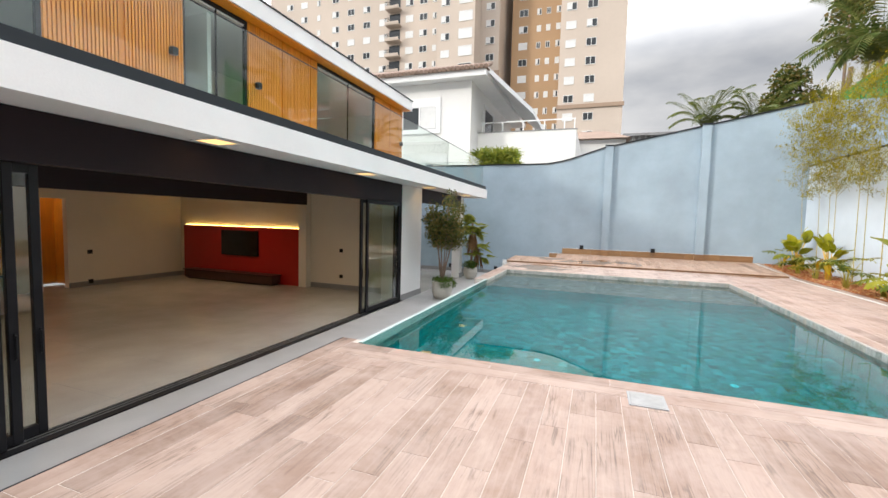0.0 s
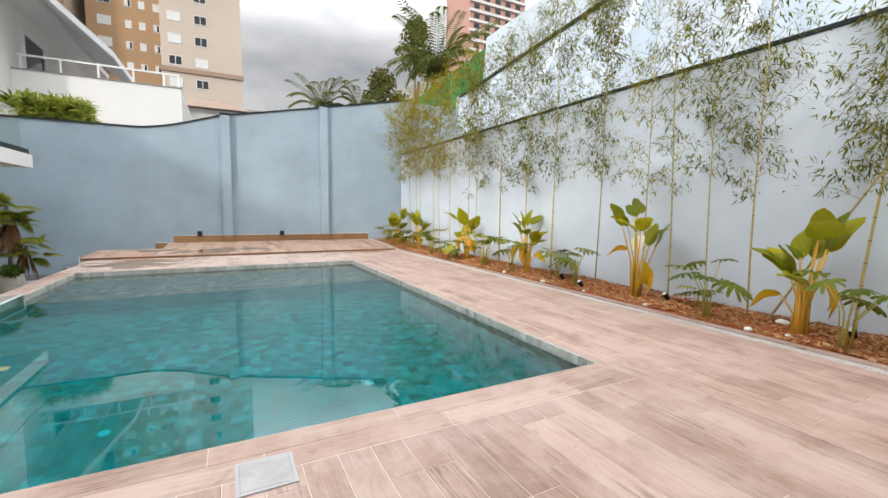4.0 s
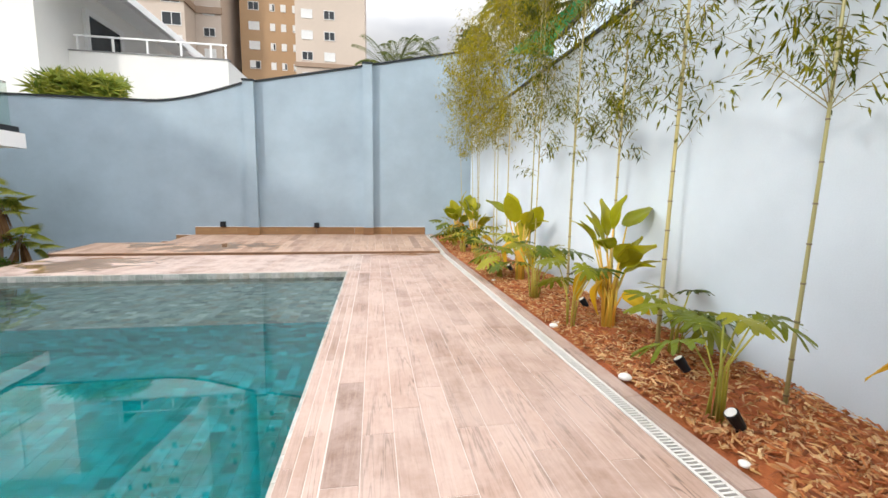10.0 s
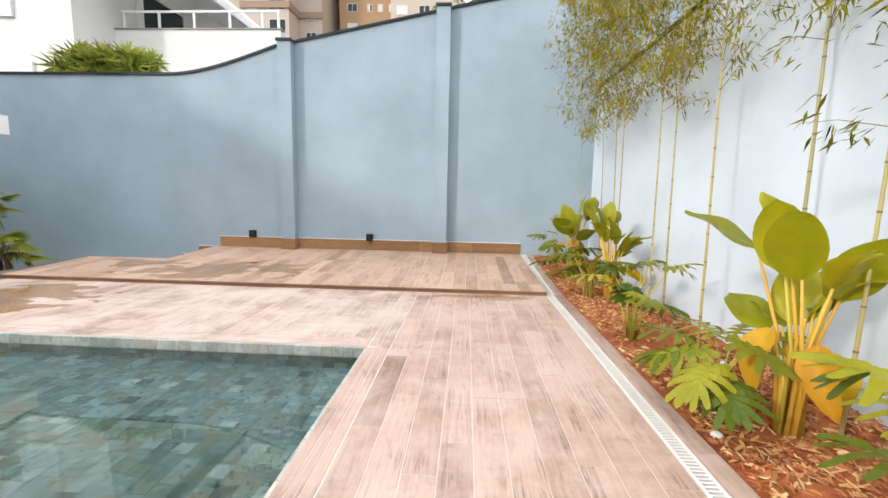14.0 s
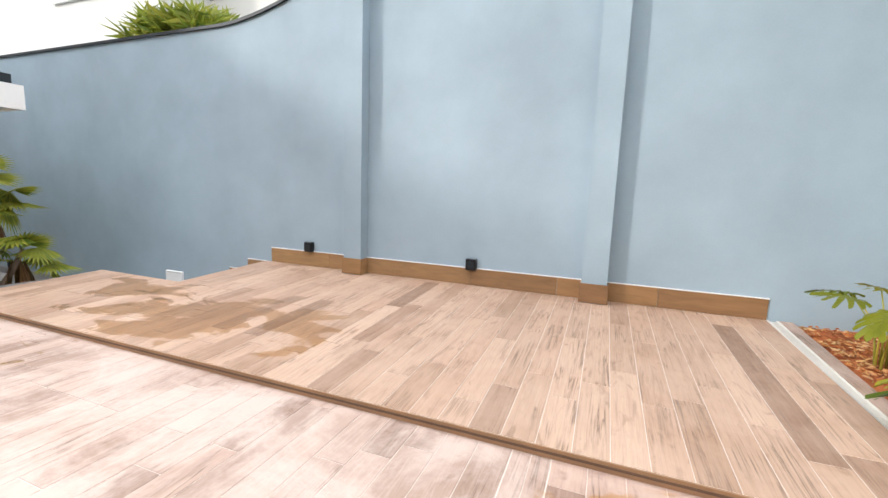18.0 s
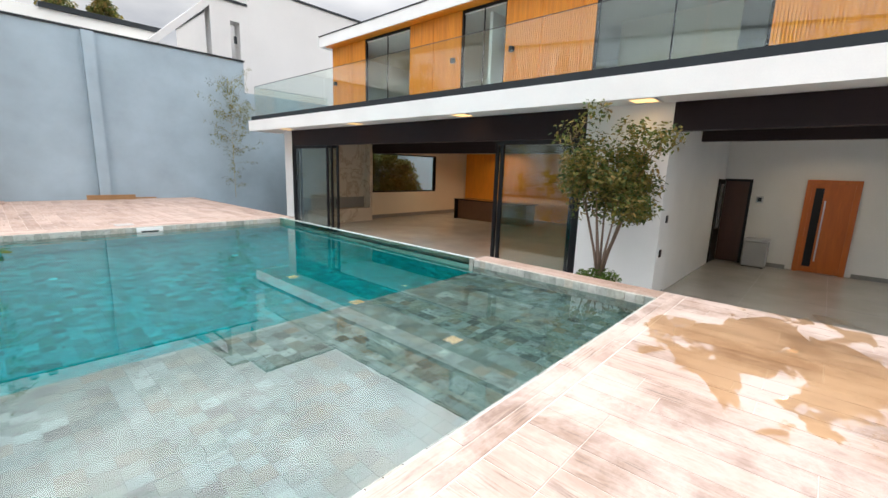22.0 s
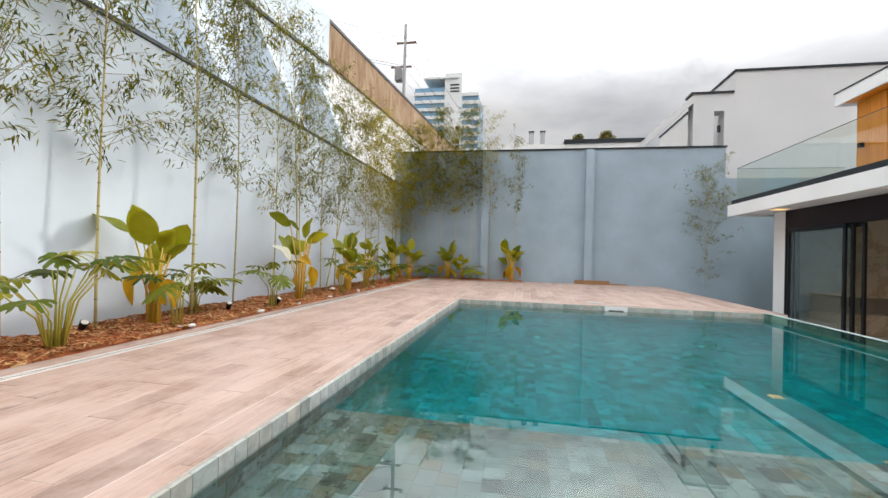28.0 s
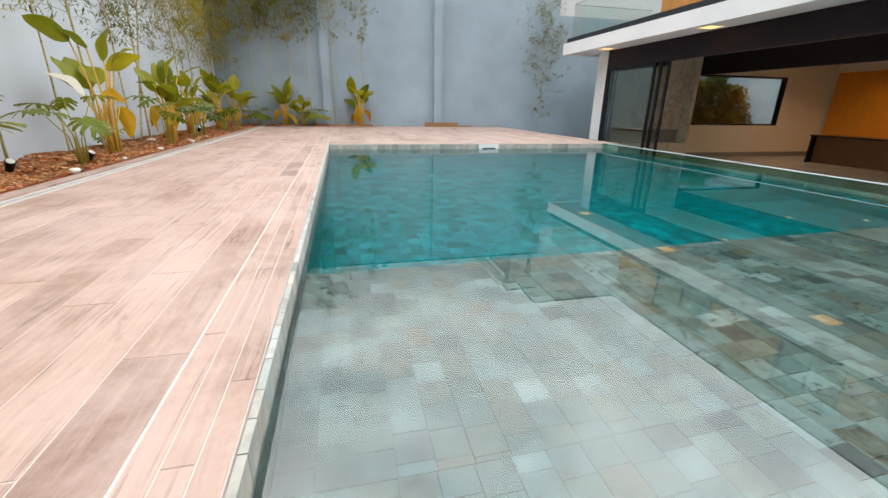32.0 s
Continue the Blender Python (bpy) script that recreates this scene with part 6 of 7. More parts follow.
for x, z, s in ((-4.2, 15.0, 1.0), (-7.6, 15.6, 0.8)):
    t = thing("tree", (x, -42.0, -3.0), "distant dark conifer above the roofs", "tree")
    bm = bmesh.new()
    add_tube(bm, [(x, -42, -3), (x, -42, z)], [0.4, 0.15], 8)
    part("trunk", bm, M["bark"], t)
    leafy("crown", t, [((x, -42, z + 0.6), (1.2 * s, 1.2 * s, 0.9)), ((x + 0.9 * s, -42, z), (0.9 * s, 0.9, 0.7)), ((x - 0.8 * s, -42, z - 0.2), (0.9 * s, 0.9, 0.8)), ((x + 0.1, -42, z + 1.4 * s), (0.6, 0.6, 0.6))], 1500, 0.35, 0.3, M["tree_leaf"], 51)

# ---- terrace, bed and pool fittings ----


def plank_material(name, dust, tone=(1.0, 1.0, 1.0)):
    """Wood-look porcelain: each piece its own tone, grain along its length, knots and pale worn bloom."""
    m, nt, p = nodes_of(name)
    info = nt.nodes.new("ShaderNodeObjectInfo")
    base = ramp_of(nt, info.outputs["Random"], [(0.0, (0.24, 0.155, 0.115)), (0.2, (0.42, 0.305, 0.25)), (0.42, (0.30, 0.205, 0.155)), (0.6, (0.47, 0.36, 0.305)), (0.8, (0.36, 0.26, 0.21)), (0.92, (0.45, 0.34, 0.285)), (1.0, (0.20, 0.125, 0.09))])
    v = coords(nt, "Object", (9.0, 0.9, 1.0), 13.0)
    grain = noise_tex(nt, v, 2.2, 8, 0.65, 1.2)
    c = mixc(nt, 0.5 - 0.45 * dust, base, ramp_of(nt, grain, [(0.30, (0.40, 0.33, 0.29)), (0.48, (1.0, 0.97, 0.94)), (0.72, (0.80, 0.74, 0.69))]), "MULTIPLY")
    v2 = coords(nt, "Object", (3.5, 1.4, 1.0), 29.0)
    knots = noise_tex(nt, v2, 1.6, 4, 0.5, 2.2)
    c = mixc(nt, ramp_of(nt, knots, [(0.63, 0.0), (0.72, 0.65)]), c, (0.20, 0.125, 0.085))
    v3 = coords(nt, "Object", (70.0, 1.6, 1.0), 31.0)
    streak = noise_tex(nt, v3, 1.0, 5, 0.7, 0.3)
    c = mixc(nt, 0.42 - 0.4 * dust, c, ramp_of(nt, streak, [(0.32, (0.52, 0.47, 0.43)), (0.52, (1.0, 1.0, 1.0)), (0.7, (1.0, 1.0, 1.0))]), "MULTIPLY")
    v4 = coords(nt, "Object", (14.0, 1.0, 1.0), 17.0)
    worn = noise_tex(nt, v4, 1.3, 7, 0.75, 0.8)
    c = mixc(nt, ramp_of(nt, worn, [(0.50, 0.0), (0.74, 0.12 + dust)]), c, (0.63, 0.52, 0.465))
    v5 = coords(nt, "Object", (16.0, 0.55, 1.0), 23.0)
    line = noise_tex(nt, v5, 1.0, 3, 0.5, 1.4)
    v6 = coords(nt, "Object", (2.2, 0.9, 1.0), 41.0)
    some = noise_tex(nt, v6, 1.5, 3, 0.5, 0.3)
    crack = mixc(nt, 1.0, ramp_of(nt, line, [(0.465, 0.0), (0.492, 1.0), (0.508, 1.0), (0.535, 0.0)]), ramp_of(nt, some, [(0.50, 0.0), (0.60, 0.85)]), "MULTIPLY")
    c = mixc(nt, crack, c, (0.13, 0.085, 0.06))
    geo = nt.nodes.new("ShaderNodeNewGeometry")
    bloom = noise_tex(nt, geo.outputs["Position"], 1.3, 8, 0.72, 0.25)
    c = mixc(nt, ramp_of(nt, bloom, [(0.40, dust * 0.15), (0.58, min(0.9, dust * 1.5))]), c, (0.61, 0.51, 0.465))
    c = mixc(nt, 1.0, c, tone, "MULTIPLY")
    nt.links.new(c, p.inputs["Base Color"])
    r = ramp_of(nt, grain, [(0.3, 0.62), (0.7, 0.42)])
    nt.links.new(r, p.inputs["Roughness"])
    nt.links.new(bump_of(nt, grain, 0.12, 0.006), p.inputs["Normal"])
    return m


M["plank"] = plank_material("wood_look_porcelain", 0.26, (0.92, 0.86, 0.825))
M["plank_pale"] = plank_material("wood_look_porcelain_dusty", 0.31, (1.0, 0.91, 0.86))
M["plank_bloom"] = plank_material("wood_look_porcelain_chalky", 0.54, (0.965, 0.915, 0.88))
# platform planks: browner tone with the least pale bloom
M["plank_upper"] = plank_material("wood_look_porcelain_brown", 0.12, (1.10, 0.99, 0.86))
PLANKS = {}


def piece_mesh(name, sx, sy, sz, material, ch=0.0015):
    """A slab centred on its top face's middle, with a chamfered top edge."""
    key = (name, round(sx, 3), round(sy, 3), round(sz, 3), material.name)
    if key not in PLANKS:
        a, b = sx / 2, sy / 2
        v = [(-a, -b, -sz), (a, -b, -sz), (a, b, -sz), (-a, b, -sz), (-a, -b, -ch), (a, -b, -ch), (a, b, -ch), (-a, b, -ch),
             (-a + ch, -b + ch, 0), (a - ch, -b + ch, 0), (a - ch, b - ch, 0), (-a + ch, b - ch, 0)]
        f = [(8, 9, 10, 11)]
        for i in range(4):
            j = (i + 1) % 4
            f += [(i, j, 4 + j, 4 + i), (4 + i, 4 + j, 8 + j, 8 + i)]
        PLANKS[key] = mesh_data(name, v, f, material)
    return PLANKS[key]


def lay(name, me, parent, at, turn=0.0, tilt=0.0):
    ob = new(name, me)
    ob.parent = parent
    ob.location = at
    if turn or tilt:
        ob.rotation_euler = (tilt, 0, turn)
    return ob


def planks(parent, x0, x1, y0, y1, z, along="y", w=0.207, length=1.2, seed=1, mat="plank", slope=0.0):
    rng = random.Random(seed)
    gap = 0.0045
    a0, a1, b0, b1 = (x0, x1, y0, y1) if along == "y" else (y0, y1, x0, x1)
    n = max(1, round((a1 - a0) / w))
    w = (a1 - a0) / n
    for i in range(n):
        c = a0 + w * (i + 0.5)
        s = b0 - rng.choice((0.0, 0.3, 0.6, 0.9, 0.45, 0.75))
        while s < b1 - 0.02:
            e = min(s + length, b1)
            q = max(s, b0)
            if e - q > 0.05:
                ln = round(e - q, 2) - gap
                me = piece_mesh("plank", w - gap, ln, 0.014, M[mat])
                mid = (q + e) / 2
                if along == "y":
                    lay("plank", me, parent, (c, mid, z + (mid - y0) * slope), 0.0, math.atan(slope))
                else:
                    lay("plank", me, parent, (mid, c, z), math.pi / 2)
            s = e if e > s else b1


planks(deck_south, -2.64, 3.72, YS, 3.56, 0.0, "y", seed=3)
planks(deck_south, 3.724, 3.946, YS, 3.98, 0.0, "y", w=0.11, seed=13)
planks(deck_south, -2.64, 3.72, 3.565, 3.98, 0.0, "x", seed=4)
planks(deck_south, -2.85, -2.645, YS, 4.12, 0.0, "y", seed=5)
planks(deck_east, 3.95, XE, YS, 15.44, 0.0, "y", seed=6, mat="plank_pale")
planks(deck_east, 3.72, 3.945, 3.985, 13.02, 0.0, "y", w=0.075, seed=7, mat="plank_pale")
planks(deck_north, -2.85, 3.72, 13.25, 15.44, 0.0, "y", seed=8, mat="plank_bloom")
planks(deck_north, 3.724, 3.946, 13.025, 15.44, 0.0, "y", w=0.11, seed=14, mat="plank_bloom")
planks(deck_north, -2.85, 3.72, 13.025, 13.245, 0.0, "x", w=0.11, seed=9, mat="plank_bloom")
planks(deck_north, -2.85, -2.52, 10.35, 13.02, 0.0, "y", w=0.165, seed=10)
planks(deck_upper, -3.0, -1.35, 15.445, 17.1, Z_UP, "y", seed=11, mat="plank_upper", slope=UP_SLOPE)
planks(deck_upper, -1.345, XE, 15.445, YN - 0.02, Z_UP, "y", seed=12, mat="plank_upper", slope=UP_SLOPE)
M["nosing"] = plain("brown_edge_trim", (0.30, 0.165, 0.085), 0.5, 0.0, 0.25)
# dark strip on the riser paints in the shadow line below the step edge
M["gap"] = plain("dark_shadow_strip", (0.12, 0.065, 0.04), 0.7)
sub("shadow_strip", M["gap"], [(-3.01, XE, 15.419, 15.424, 0.030, 0.044)], deck_upper, "thin dark strip painted as the shadow line under the step edge")
sub("nosing", M["nosing"], [(-3.01, XE, 15.425, 15.438, 0.002, Z_UP + 0.002)], deck_upper, "dark brown step edge")
sub("edge_trim", M["dark_band"], [(-2.862, -2.852, YS, 4.12, -0.05, 0.001)], deck_south, "thin dark edge trim")
sub("side_cladding", M["grey_skirt"], [(-2.858, -2.852, 10.36, 15.42, -0.9, -0.02), (-3.008, -3.002, 15.44, 17.1, -0.9, 0.11)], deck_north)


# wooden skirting along the north wall, stepping down with the stair
M["skirt_wood"] = by_piece("brown_wood_look_skirting", [(0.36, 0.19, 0.08), (0.42, 0.24, 0.11), (0.30, 0.155, 0.07)], 0.45, 0.4, 5.0, (0.5, 1, 3), 0.1)
skirting = thing("skirting", (2.3, YN, Z_BACK), "brown wood-look skirting boards along the garden wall", "skirting", "", "structure")
x = -1.2
while x < XE - 0.04:
    e = min(x + 1.2, XE)
    sub("board", M["skirt_wood"], [(x, e - 0.005, YN - 0.02, YN - 0.003, Z_BACK + 0.002, Z_BACK + 0.24)], skirting)
    x = e
sub("bead", M["white"], [(-1.2, XE, YN - 0.022, YN - 0.003, Z_BACK + 0.242, Z_BACK + 0.252)], skirting)
for px in (0.545, 4.06):
    sub("board", M["skirt_wood"], [(px - 0.17, px + 0.17, YN - 0.225, YN - 0.203, Z_BACK + 0.002, Z_BACK + 0.24)], skirting)
    for s in (-1, 1):
        sub("board", M["skirt_wood"], [(px + s * 0.16 - 0.008, px + s * 0.16 + 0.008, YN - 0.2, YN - 0.024, Z_BACK + 0.002, Z_BACK + 0.24)], skirting)
stair = thing("stairs", (-2.2, 17.9, ZF), "short wood-look stair down beside the wall", "stairs", "", "structure")
for k in range(4):
    z = up_z(17.1) - 0.2 * (k + 1)
    x1 = -1.35 - 0.44 * k
    sub("step", M["plank"], [(x1 - 0.44, x1 - 0.002, 17.1, YN - 0.025, ZF, z)], stair)
    sub("step_skirting", M["skirt_wood"], [(x1 - 0.40, x1 + 0.02, YN - 0.02, YN - 0.003, z + 0.002, z + 0.26)], stair)
    sub("bead", M["white"], [(x1 - 0.40, x1 + 0.02, YN - 0.022, YN - 0.003, z + 0.262, z + 0.272)], stair)
block("skirting_low", M["grey_skirt"], [(-16, -3.1, YN - 0.02, YN - 0.003, ZF, ZF + 0.16)], label="grey skirting at the foot of the wall", category="skirting")

# slot drain between terrace and bed
M["drain"] = plain("pale_grey_plastic", (0.66, 0.63, 0.59), 0.5)
for y0, y1, z0, slope, label in ((YS, 15.42, 0.0, 0.0, "long white slotted drain grate beside the bed"), (15.425, YN, Z_SIDE, SIDE_SLOPE, "white slotted drain grate on the raised platform's edge")):
    drain = thing("slot_drain", (XE + 0.06, (y0 + y1) / 2, z0), label, "drain", "slot drains")
    for nm, mt, x0, x1, lo, hi in (("channel", "black", 0.002, 0.118, -0.1, -0.03), ("frame", "drain", 0.002, 0.022, -0.03, 0.003), ("frame", "drain", 0.098, 0.118, -0.03, 0.003)):
        bm = bmesh.new()
        for v in add_box(bm, XE + x0, XE + x1, y0, y1, z0 + lo, z0 + hi)["verts"]:
            v.co.z += (v.co.y - y0) * slope
        part(nm, bm, M[mt], drain)
    sub("end_cap", M["drain"], [(XE + 0.002, XE + 0.118, y0 - 0.004, y0 - 0.001, z0 - 0.06, z0 + 0.003)], drain)
    verts, faces = [], []
    for k in range(int((y1 - y0) / 0.032)):
        y = y0 + 0.032 * k
        i = len(verts)
        for z in (-0.02, 0.002):
            verts += [(XE + 0.016, y, z0 + z + (y - y0) * slope), (XE + 0.104, y, z0 + z + (y - y0) * slope), (XE + 0.104, y + 0.013, z0 + z + (y - y0) * slope), (XE + 0.016, y + 0.013, z0 + z + (y - y0) * slope)]
        faces += [(i + 4, i + 5, i + 6, i + 7), (i, i + 1, i + 5, i + 4), (i + 2, i + 3, i + 7, i + 6)]
    tagged(hang("grating", mesh_data("grating", verts, faces, M["drain"]), drain), kind="stuff")

# planting bed
M["kerb"] = M["plank"]
bm = bmesh.new()
add_box(bm, XE + 0.12, XE + 0.25, YS, 15.42, -0.5, 0.0)
for v in add_box(bm, XE + 0.12, XE + 0.25, 15.422, YN, -0.5, Z_SIDE)["verts"]:
    if v.co.z > 0:
        v.co.z = Z_SIDE + (v.co.y - 15.42) * SIDE_SLOPE
kerb = tagged(part("kerb", bm, M["grout"], None), "brown wood-look tiled kerb edging the planting bed", "kerb", "", "structure")
y = YS
while y < YN - 0.02:
    e = min(y + 1.0, 15.42 if y < 15.41 else YN)
    mid = (y + e) / 2
    up = y > 15.41
    lay("tile", piece_mesh("kerb_tile", 0.128, round(e - y, 2) - 0.004, 0.02, M["kerb"]), kerb, (XE + 0.186, mid, Z_SIDE + (mid - 15.42) * SIDE_SLOPE + 0.006 if up else 0.022), 0.0, math.atan(SIDE_SLOPE) if up else 0.0)
    y = e


def soil_bed(name, x0, x1, y0, y1, label):
    verts, faces = [], []
    nx, ny = max(4, int((x1 - x0) / 0.1)), int((y1 - y0) / 0.1)
    for j in range(ny + 1):
        for i in range(nx + 1):
            x, y = x0 + (x1 - x0) * i / nx, y0 + (y1 - y0) * j / ny
            edge = min(i, nx - i, 2) / 2
            verts.append((x, y, max(0.0, (y - 15.0) * 0.036) + 0.035 * edge + 0.03 * noise.noise((x * 2.1, y * 2.1, 0)) * edge))
    for j in range(ny):
        for i in range(nx):
            a = j * (nx + 1) + i
            faces.append((a, a + 1, a + nx + 2, a + nx + 1))
    ob = new(name, mesh_data(name, verts, faces, M["soil"], True))
    return tagged(ob, label, "planting bed", "", "structure")


bed = soil_bed("bed_east", XE + 0.25, XW, YS, YN, "red earth planting bed strewn with bark mulch")
bed_south = soil_bed("bed_south", 2.3, XE + 0.12, YS, -2.75, "red earth planting bed strewn with bark mulch")
block("kerb_south", M["kerb"], [(2.2, XE, -2.75, -2.64, -0.4, 0.02), (2.2, 2.3, YS, -2.75, -0.4, 0.02)], label="brown wood-look tiled kerb edging the planting bed", category="kerb")
M["chips"] = by_piece("bark_chips_and_dry_leaves", [(0.16, 0.045, 0.014), (0.40, 0.12, 0.035), (0.66, 0.36, 0.13), (0.78, 0.52, 0.26), (0.34, 0.08, 0.022), (0.56, 0.22, 0.06), (0.45, 0.11, 0.025), (0.70, 0.42, 0.18)], 0.85, 0.3, 20.0, (1, 1, 1), 0.2, True)
rng = random.Random(5)
verts, faces = [], []
for k in range(27000):
    if k < 25000:
        x, y = rng.uniform(XE + 0.27, XW - 0.03), rng.uniform(YS, YN) if k % 3 else rng.uniform(2.0, 13.0)
    else:
        x, y = rng.uniform(2.35, 5.9), rng.uniform(YS + 0.03, -2.8)
    if noise.noise((x * 1.3, y * 1.3, 7)) < -0.25 and rng.random() < 0.7:
        continue
    a = rng.uniform(0, math.pi)
    l, w = rng.uniform(0.014, 0.048), rng.uniform(0.003, 0.008)
    z = max(0.0, (y - 15.0) * 0.036) + 0.045 + 0.03 * noise.noise((x * 2.1, y * 2.1, 0)) + rng.uniform(-0.01, 0.012)
    t1, t2 = rng.uniform(-0.015, 0.02), rng.uniform(-0.012, 0.012)
    ca, sa = math.cos(a), math.sin(a)
    i = len(verts)
    for u, s, dz in ((-l, -w, 0), (l, -w, t1), (l, w, t1 + t2), (-l, w, t2)):
        verts.append((x + u * ca - s * sa, y + u * sa + s * ca, z + dz))
    verts.append((x, y, z + 0.012))
    faces += [(i, i + 1, i + 4), (i + 1, i + 2, i + 4), (i + 2, i + 3, i + 4), (i + 3, i, i + 4)]
for v_i, v in enumerate(verts):
    if v[0] > XW - 0.01:
        verts[v_i] = (XW - 0.01, v[1], v[2])
mulch = tagged(new("mulch", mesh_data("mulch", verts, faces, M["chips"])), "brown bark mulch and dry leaves on the planting bed", "mulch", "", "stuff")


def pebble(x, y, r, z=0.04):
    rng = random.Random(int(x * 1000 + y * 77))
    bm = bmesh.new()
    bmesh.ops.create_icosphere(bm, subdivisions=2, radius=r * 0.8)
    for v in bm.verts:
        v.co *= 1 + 0.25 * noise.noise(v.co * 9 + Vector((x, y, 0)))
        v.co.z *= 0.55
        v.co += Vector((x, y, z + r * 0.2))
    ob = part("stone", bm, M["pebble"], None, smooth=True)
    return tagged(ob, "smooth white stone on the bed's edge", "stone", "white stones in the bed")


M["pebble"] = plain("white_stone", (0.72, 0.70, 0.66), 0.6)
for x, y, r in ((6.2, 7.7, 0.07), (6.2, 9.05, 0.06), (6.28, 9.15, 0.045), (6.22, 5.35, 0.06), (6.2, 3.9, 0.06), (6.9, 3.85, 0.10), (6.35, 3.55, 0.04), (6.2, 6.6, 0.04), (6.25, 11.6, 0.05), (6.3, 2.6, 0.05)):
    pebble(x, y, r)


def spot(x, y, turn):
    s = thing("garden_spotlight", (x, y, 0.04), "small black garden spotlight stuck in the mulch", "spotlight", "garden spotlights")
    bm = bmesh.new()
    add_tube(bm, [(x, y, 0.0), (x, y, 0.09)], [0.01, 0.01], 6)
    part("spike", bm, M["black"], s)
    d = Vector((math.cos(turn) * 0.6, math.sin(turn) * 0.6, 0.8))
    bm = bmesh.new()
    add_tube(bm, [Vector((x, y, 0.09)) - d * 0.03, Vector((x, y, 0.09)) + d * 0.09], [0.034, 0.046], 12)
    part("head", bm, M["black"], s, smooth=False)
    bm = bmesh.new()
    add_tube(bm, [Vector((x, y, 0.09)) + d * 0.092, Vector((x, y, 0.09)) + d * 0.096], [0.036, 0.036], 12)
    part("lens", bm, M["pebble"], s)
    return s


for x, y, turn in ((6.84, 5.42, 2.8), (6.75, 7.72, 2.5), (6.45, 6.9, 3.0), (6.85, 12.5, 3.3), (6.95, 9.75, 2.9), (6.9, 3.15, 3.0), (6.75, 15.9, 3.1), (6.85, 1.2, 2.9)):
    spot(x, y, turn)

# ---- pool lining ----
TILE = [(0.15, 0.24, 0.21), (0.24, 0.33, 0.30), (0.09, 0.15, 0.13), (0.21, 0.25, 0.19), (0.38, 0.48, 0.46), (0.05, 0.075, 0.062), (0.18, 0.28, 0.26), (0.20, 0.175, 0.11), (0.16, 0.25, 0.22), (0.29, 0.38, 0.37), (0.11, 0.18, 0.16)]


def stone_tile(name, island):
    """Green stone: cloudy tone in each piece, fine dark pits."""
    m = by_piece(name, TILE, 0.55, 0.45, 9.0, (1, 1, 1), 0.0, island)
    nt = m.node_tree
    p = nt.nodes["Principled BSDF"]
    src = p.inputs["Base Color"].links[0].from_socket
    geo = nt.nodes.new("ShaderNodeNewGeometry")
    pits = noise_tex(nt, geo.outputs["Position"], 19.0, 6, 0.62, 0.5)
    c = mixc(nt, ramp_of(nt, pits, [(0.36, 0.9), (0.43, 0.0)]), src, (0.03, 0.04, 0.035))
    c = mixc(nt, ramp_of(nt, pits, [(0.56, 0.0), (0.72, 0.4)]), c, (0.46, 0.54, 0.51))
    stain = noise_tex(nt, geo.outputs["Position"], 1.7, 6, 0.65, 0.6)
    c = mixc(nt, ramp_of(nt, stain, [(0.60, 0.0), (0.74, 0.6)]), c, (0.16, 0.12, 0.045))
    nt.links.new(c, p.inputs["Base Color"])
    return m


M["tile"] = stone_tile("green_stone_tile", False)
M["tile_joined"] = stone_tile("green_stone_tiles", True)
M["tile_dry"] = by_piece("pale_dry_green_stone", [(0.52, 0.54, 0.50), (0.66, 0.66, 0.62), (0.36, 0.40, 0.36), (0.58, 0.55, 0.47), (0.44, 0.48, 0.44), (0.62, 0.62, 0.57)], 0.7, 0.5, 12.0, (1, 1, 1), 0.2)


def add_slab(verts, faces, c, ux, uy, n, a, b, t):
    """A thin slab with its face centre at c, half sizes a and b along ux and uy, and its back t behind along n."""
    i = len(verts)
    for s in (0, 1):
        for p, q in ((-1, -1), (1, -1), (1, 1), (-1, 1)):
            verts.append(tuple(c + ux * (a * p) + uy * (b * q) - n * (t * s)))
    faces += [(i, i + 1, i + 2, i + 3), (i, i + 4, i + 5, i + 1), (i + 1, i + 5, i + 6, i + 2), (i + 2, i + 6, i + 7, i + 3), (i + 3, i + 7, i + 4, i)]


def tile_field(verts, faces, origin, ux, uy, n, lu, lv, seed=1, side=0.124):
    """Square tiles in straight courses along ux, each course shifted against the next."""
    rng = random.Random(seed)
    rows = max(1, round(lv / side))
    th = lv / rows
    for r in range(rows):
        s = -rng.uniform(0.0, side)
        while s < lu - 0.01:
            long = side * rng.choice((1, 1, 1, 1, 1.3))
            a, b = max(0.0, s), min(s + long, lu)
            if b - a > 0.02:
                c = origin + ux * ((a + b) / 2) + uy * (th * (r + 0.5))
                add_slab(verts, faces, c - n * rng.uniform(0, 0.0015), ux, uy, n, (b - a) / 2 - 0.0012, th / 2 - 0.0012, 0.012)
            s += long


X, Y, Z = Vector((1, 0, 0)), Vector((0, 1, 0)), Vector((0, 0, 1))
verts, faces = [], []
tile_field(verts, faces, Vector((-2.5, 4.0, -1.5)), Y, X, Z, 6.4, 6.2, seed=1)
tile_field(verts, faces, Vector((3.7, 4.0, -1.5)), Y, Z, -X, 9.0, 1.385, seed=2)
tile_field(verts, faces, Vector((-2.5, 4.0, -1.5)), X, Z, Y, 6.2, 1.385, seed=3)
tile_field(verts, faces, Vector((-2.5, 13.0, -0.43)), X, Z, -Y, 6.2, 0.31, seed=4)
tile_field(verts, faces, Vector((-2.5, 10.4, -1.5)), X, Z, -Y, 6.2, 1.06, seed=5)
tile_field(verts, faces, Vector((-2.5, 10.36, -0.43)), Y, Z, X, 2.64, 0.31, seed=6)
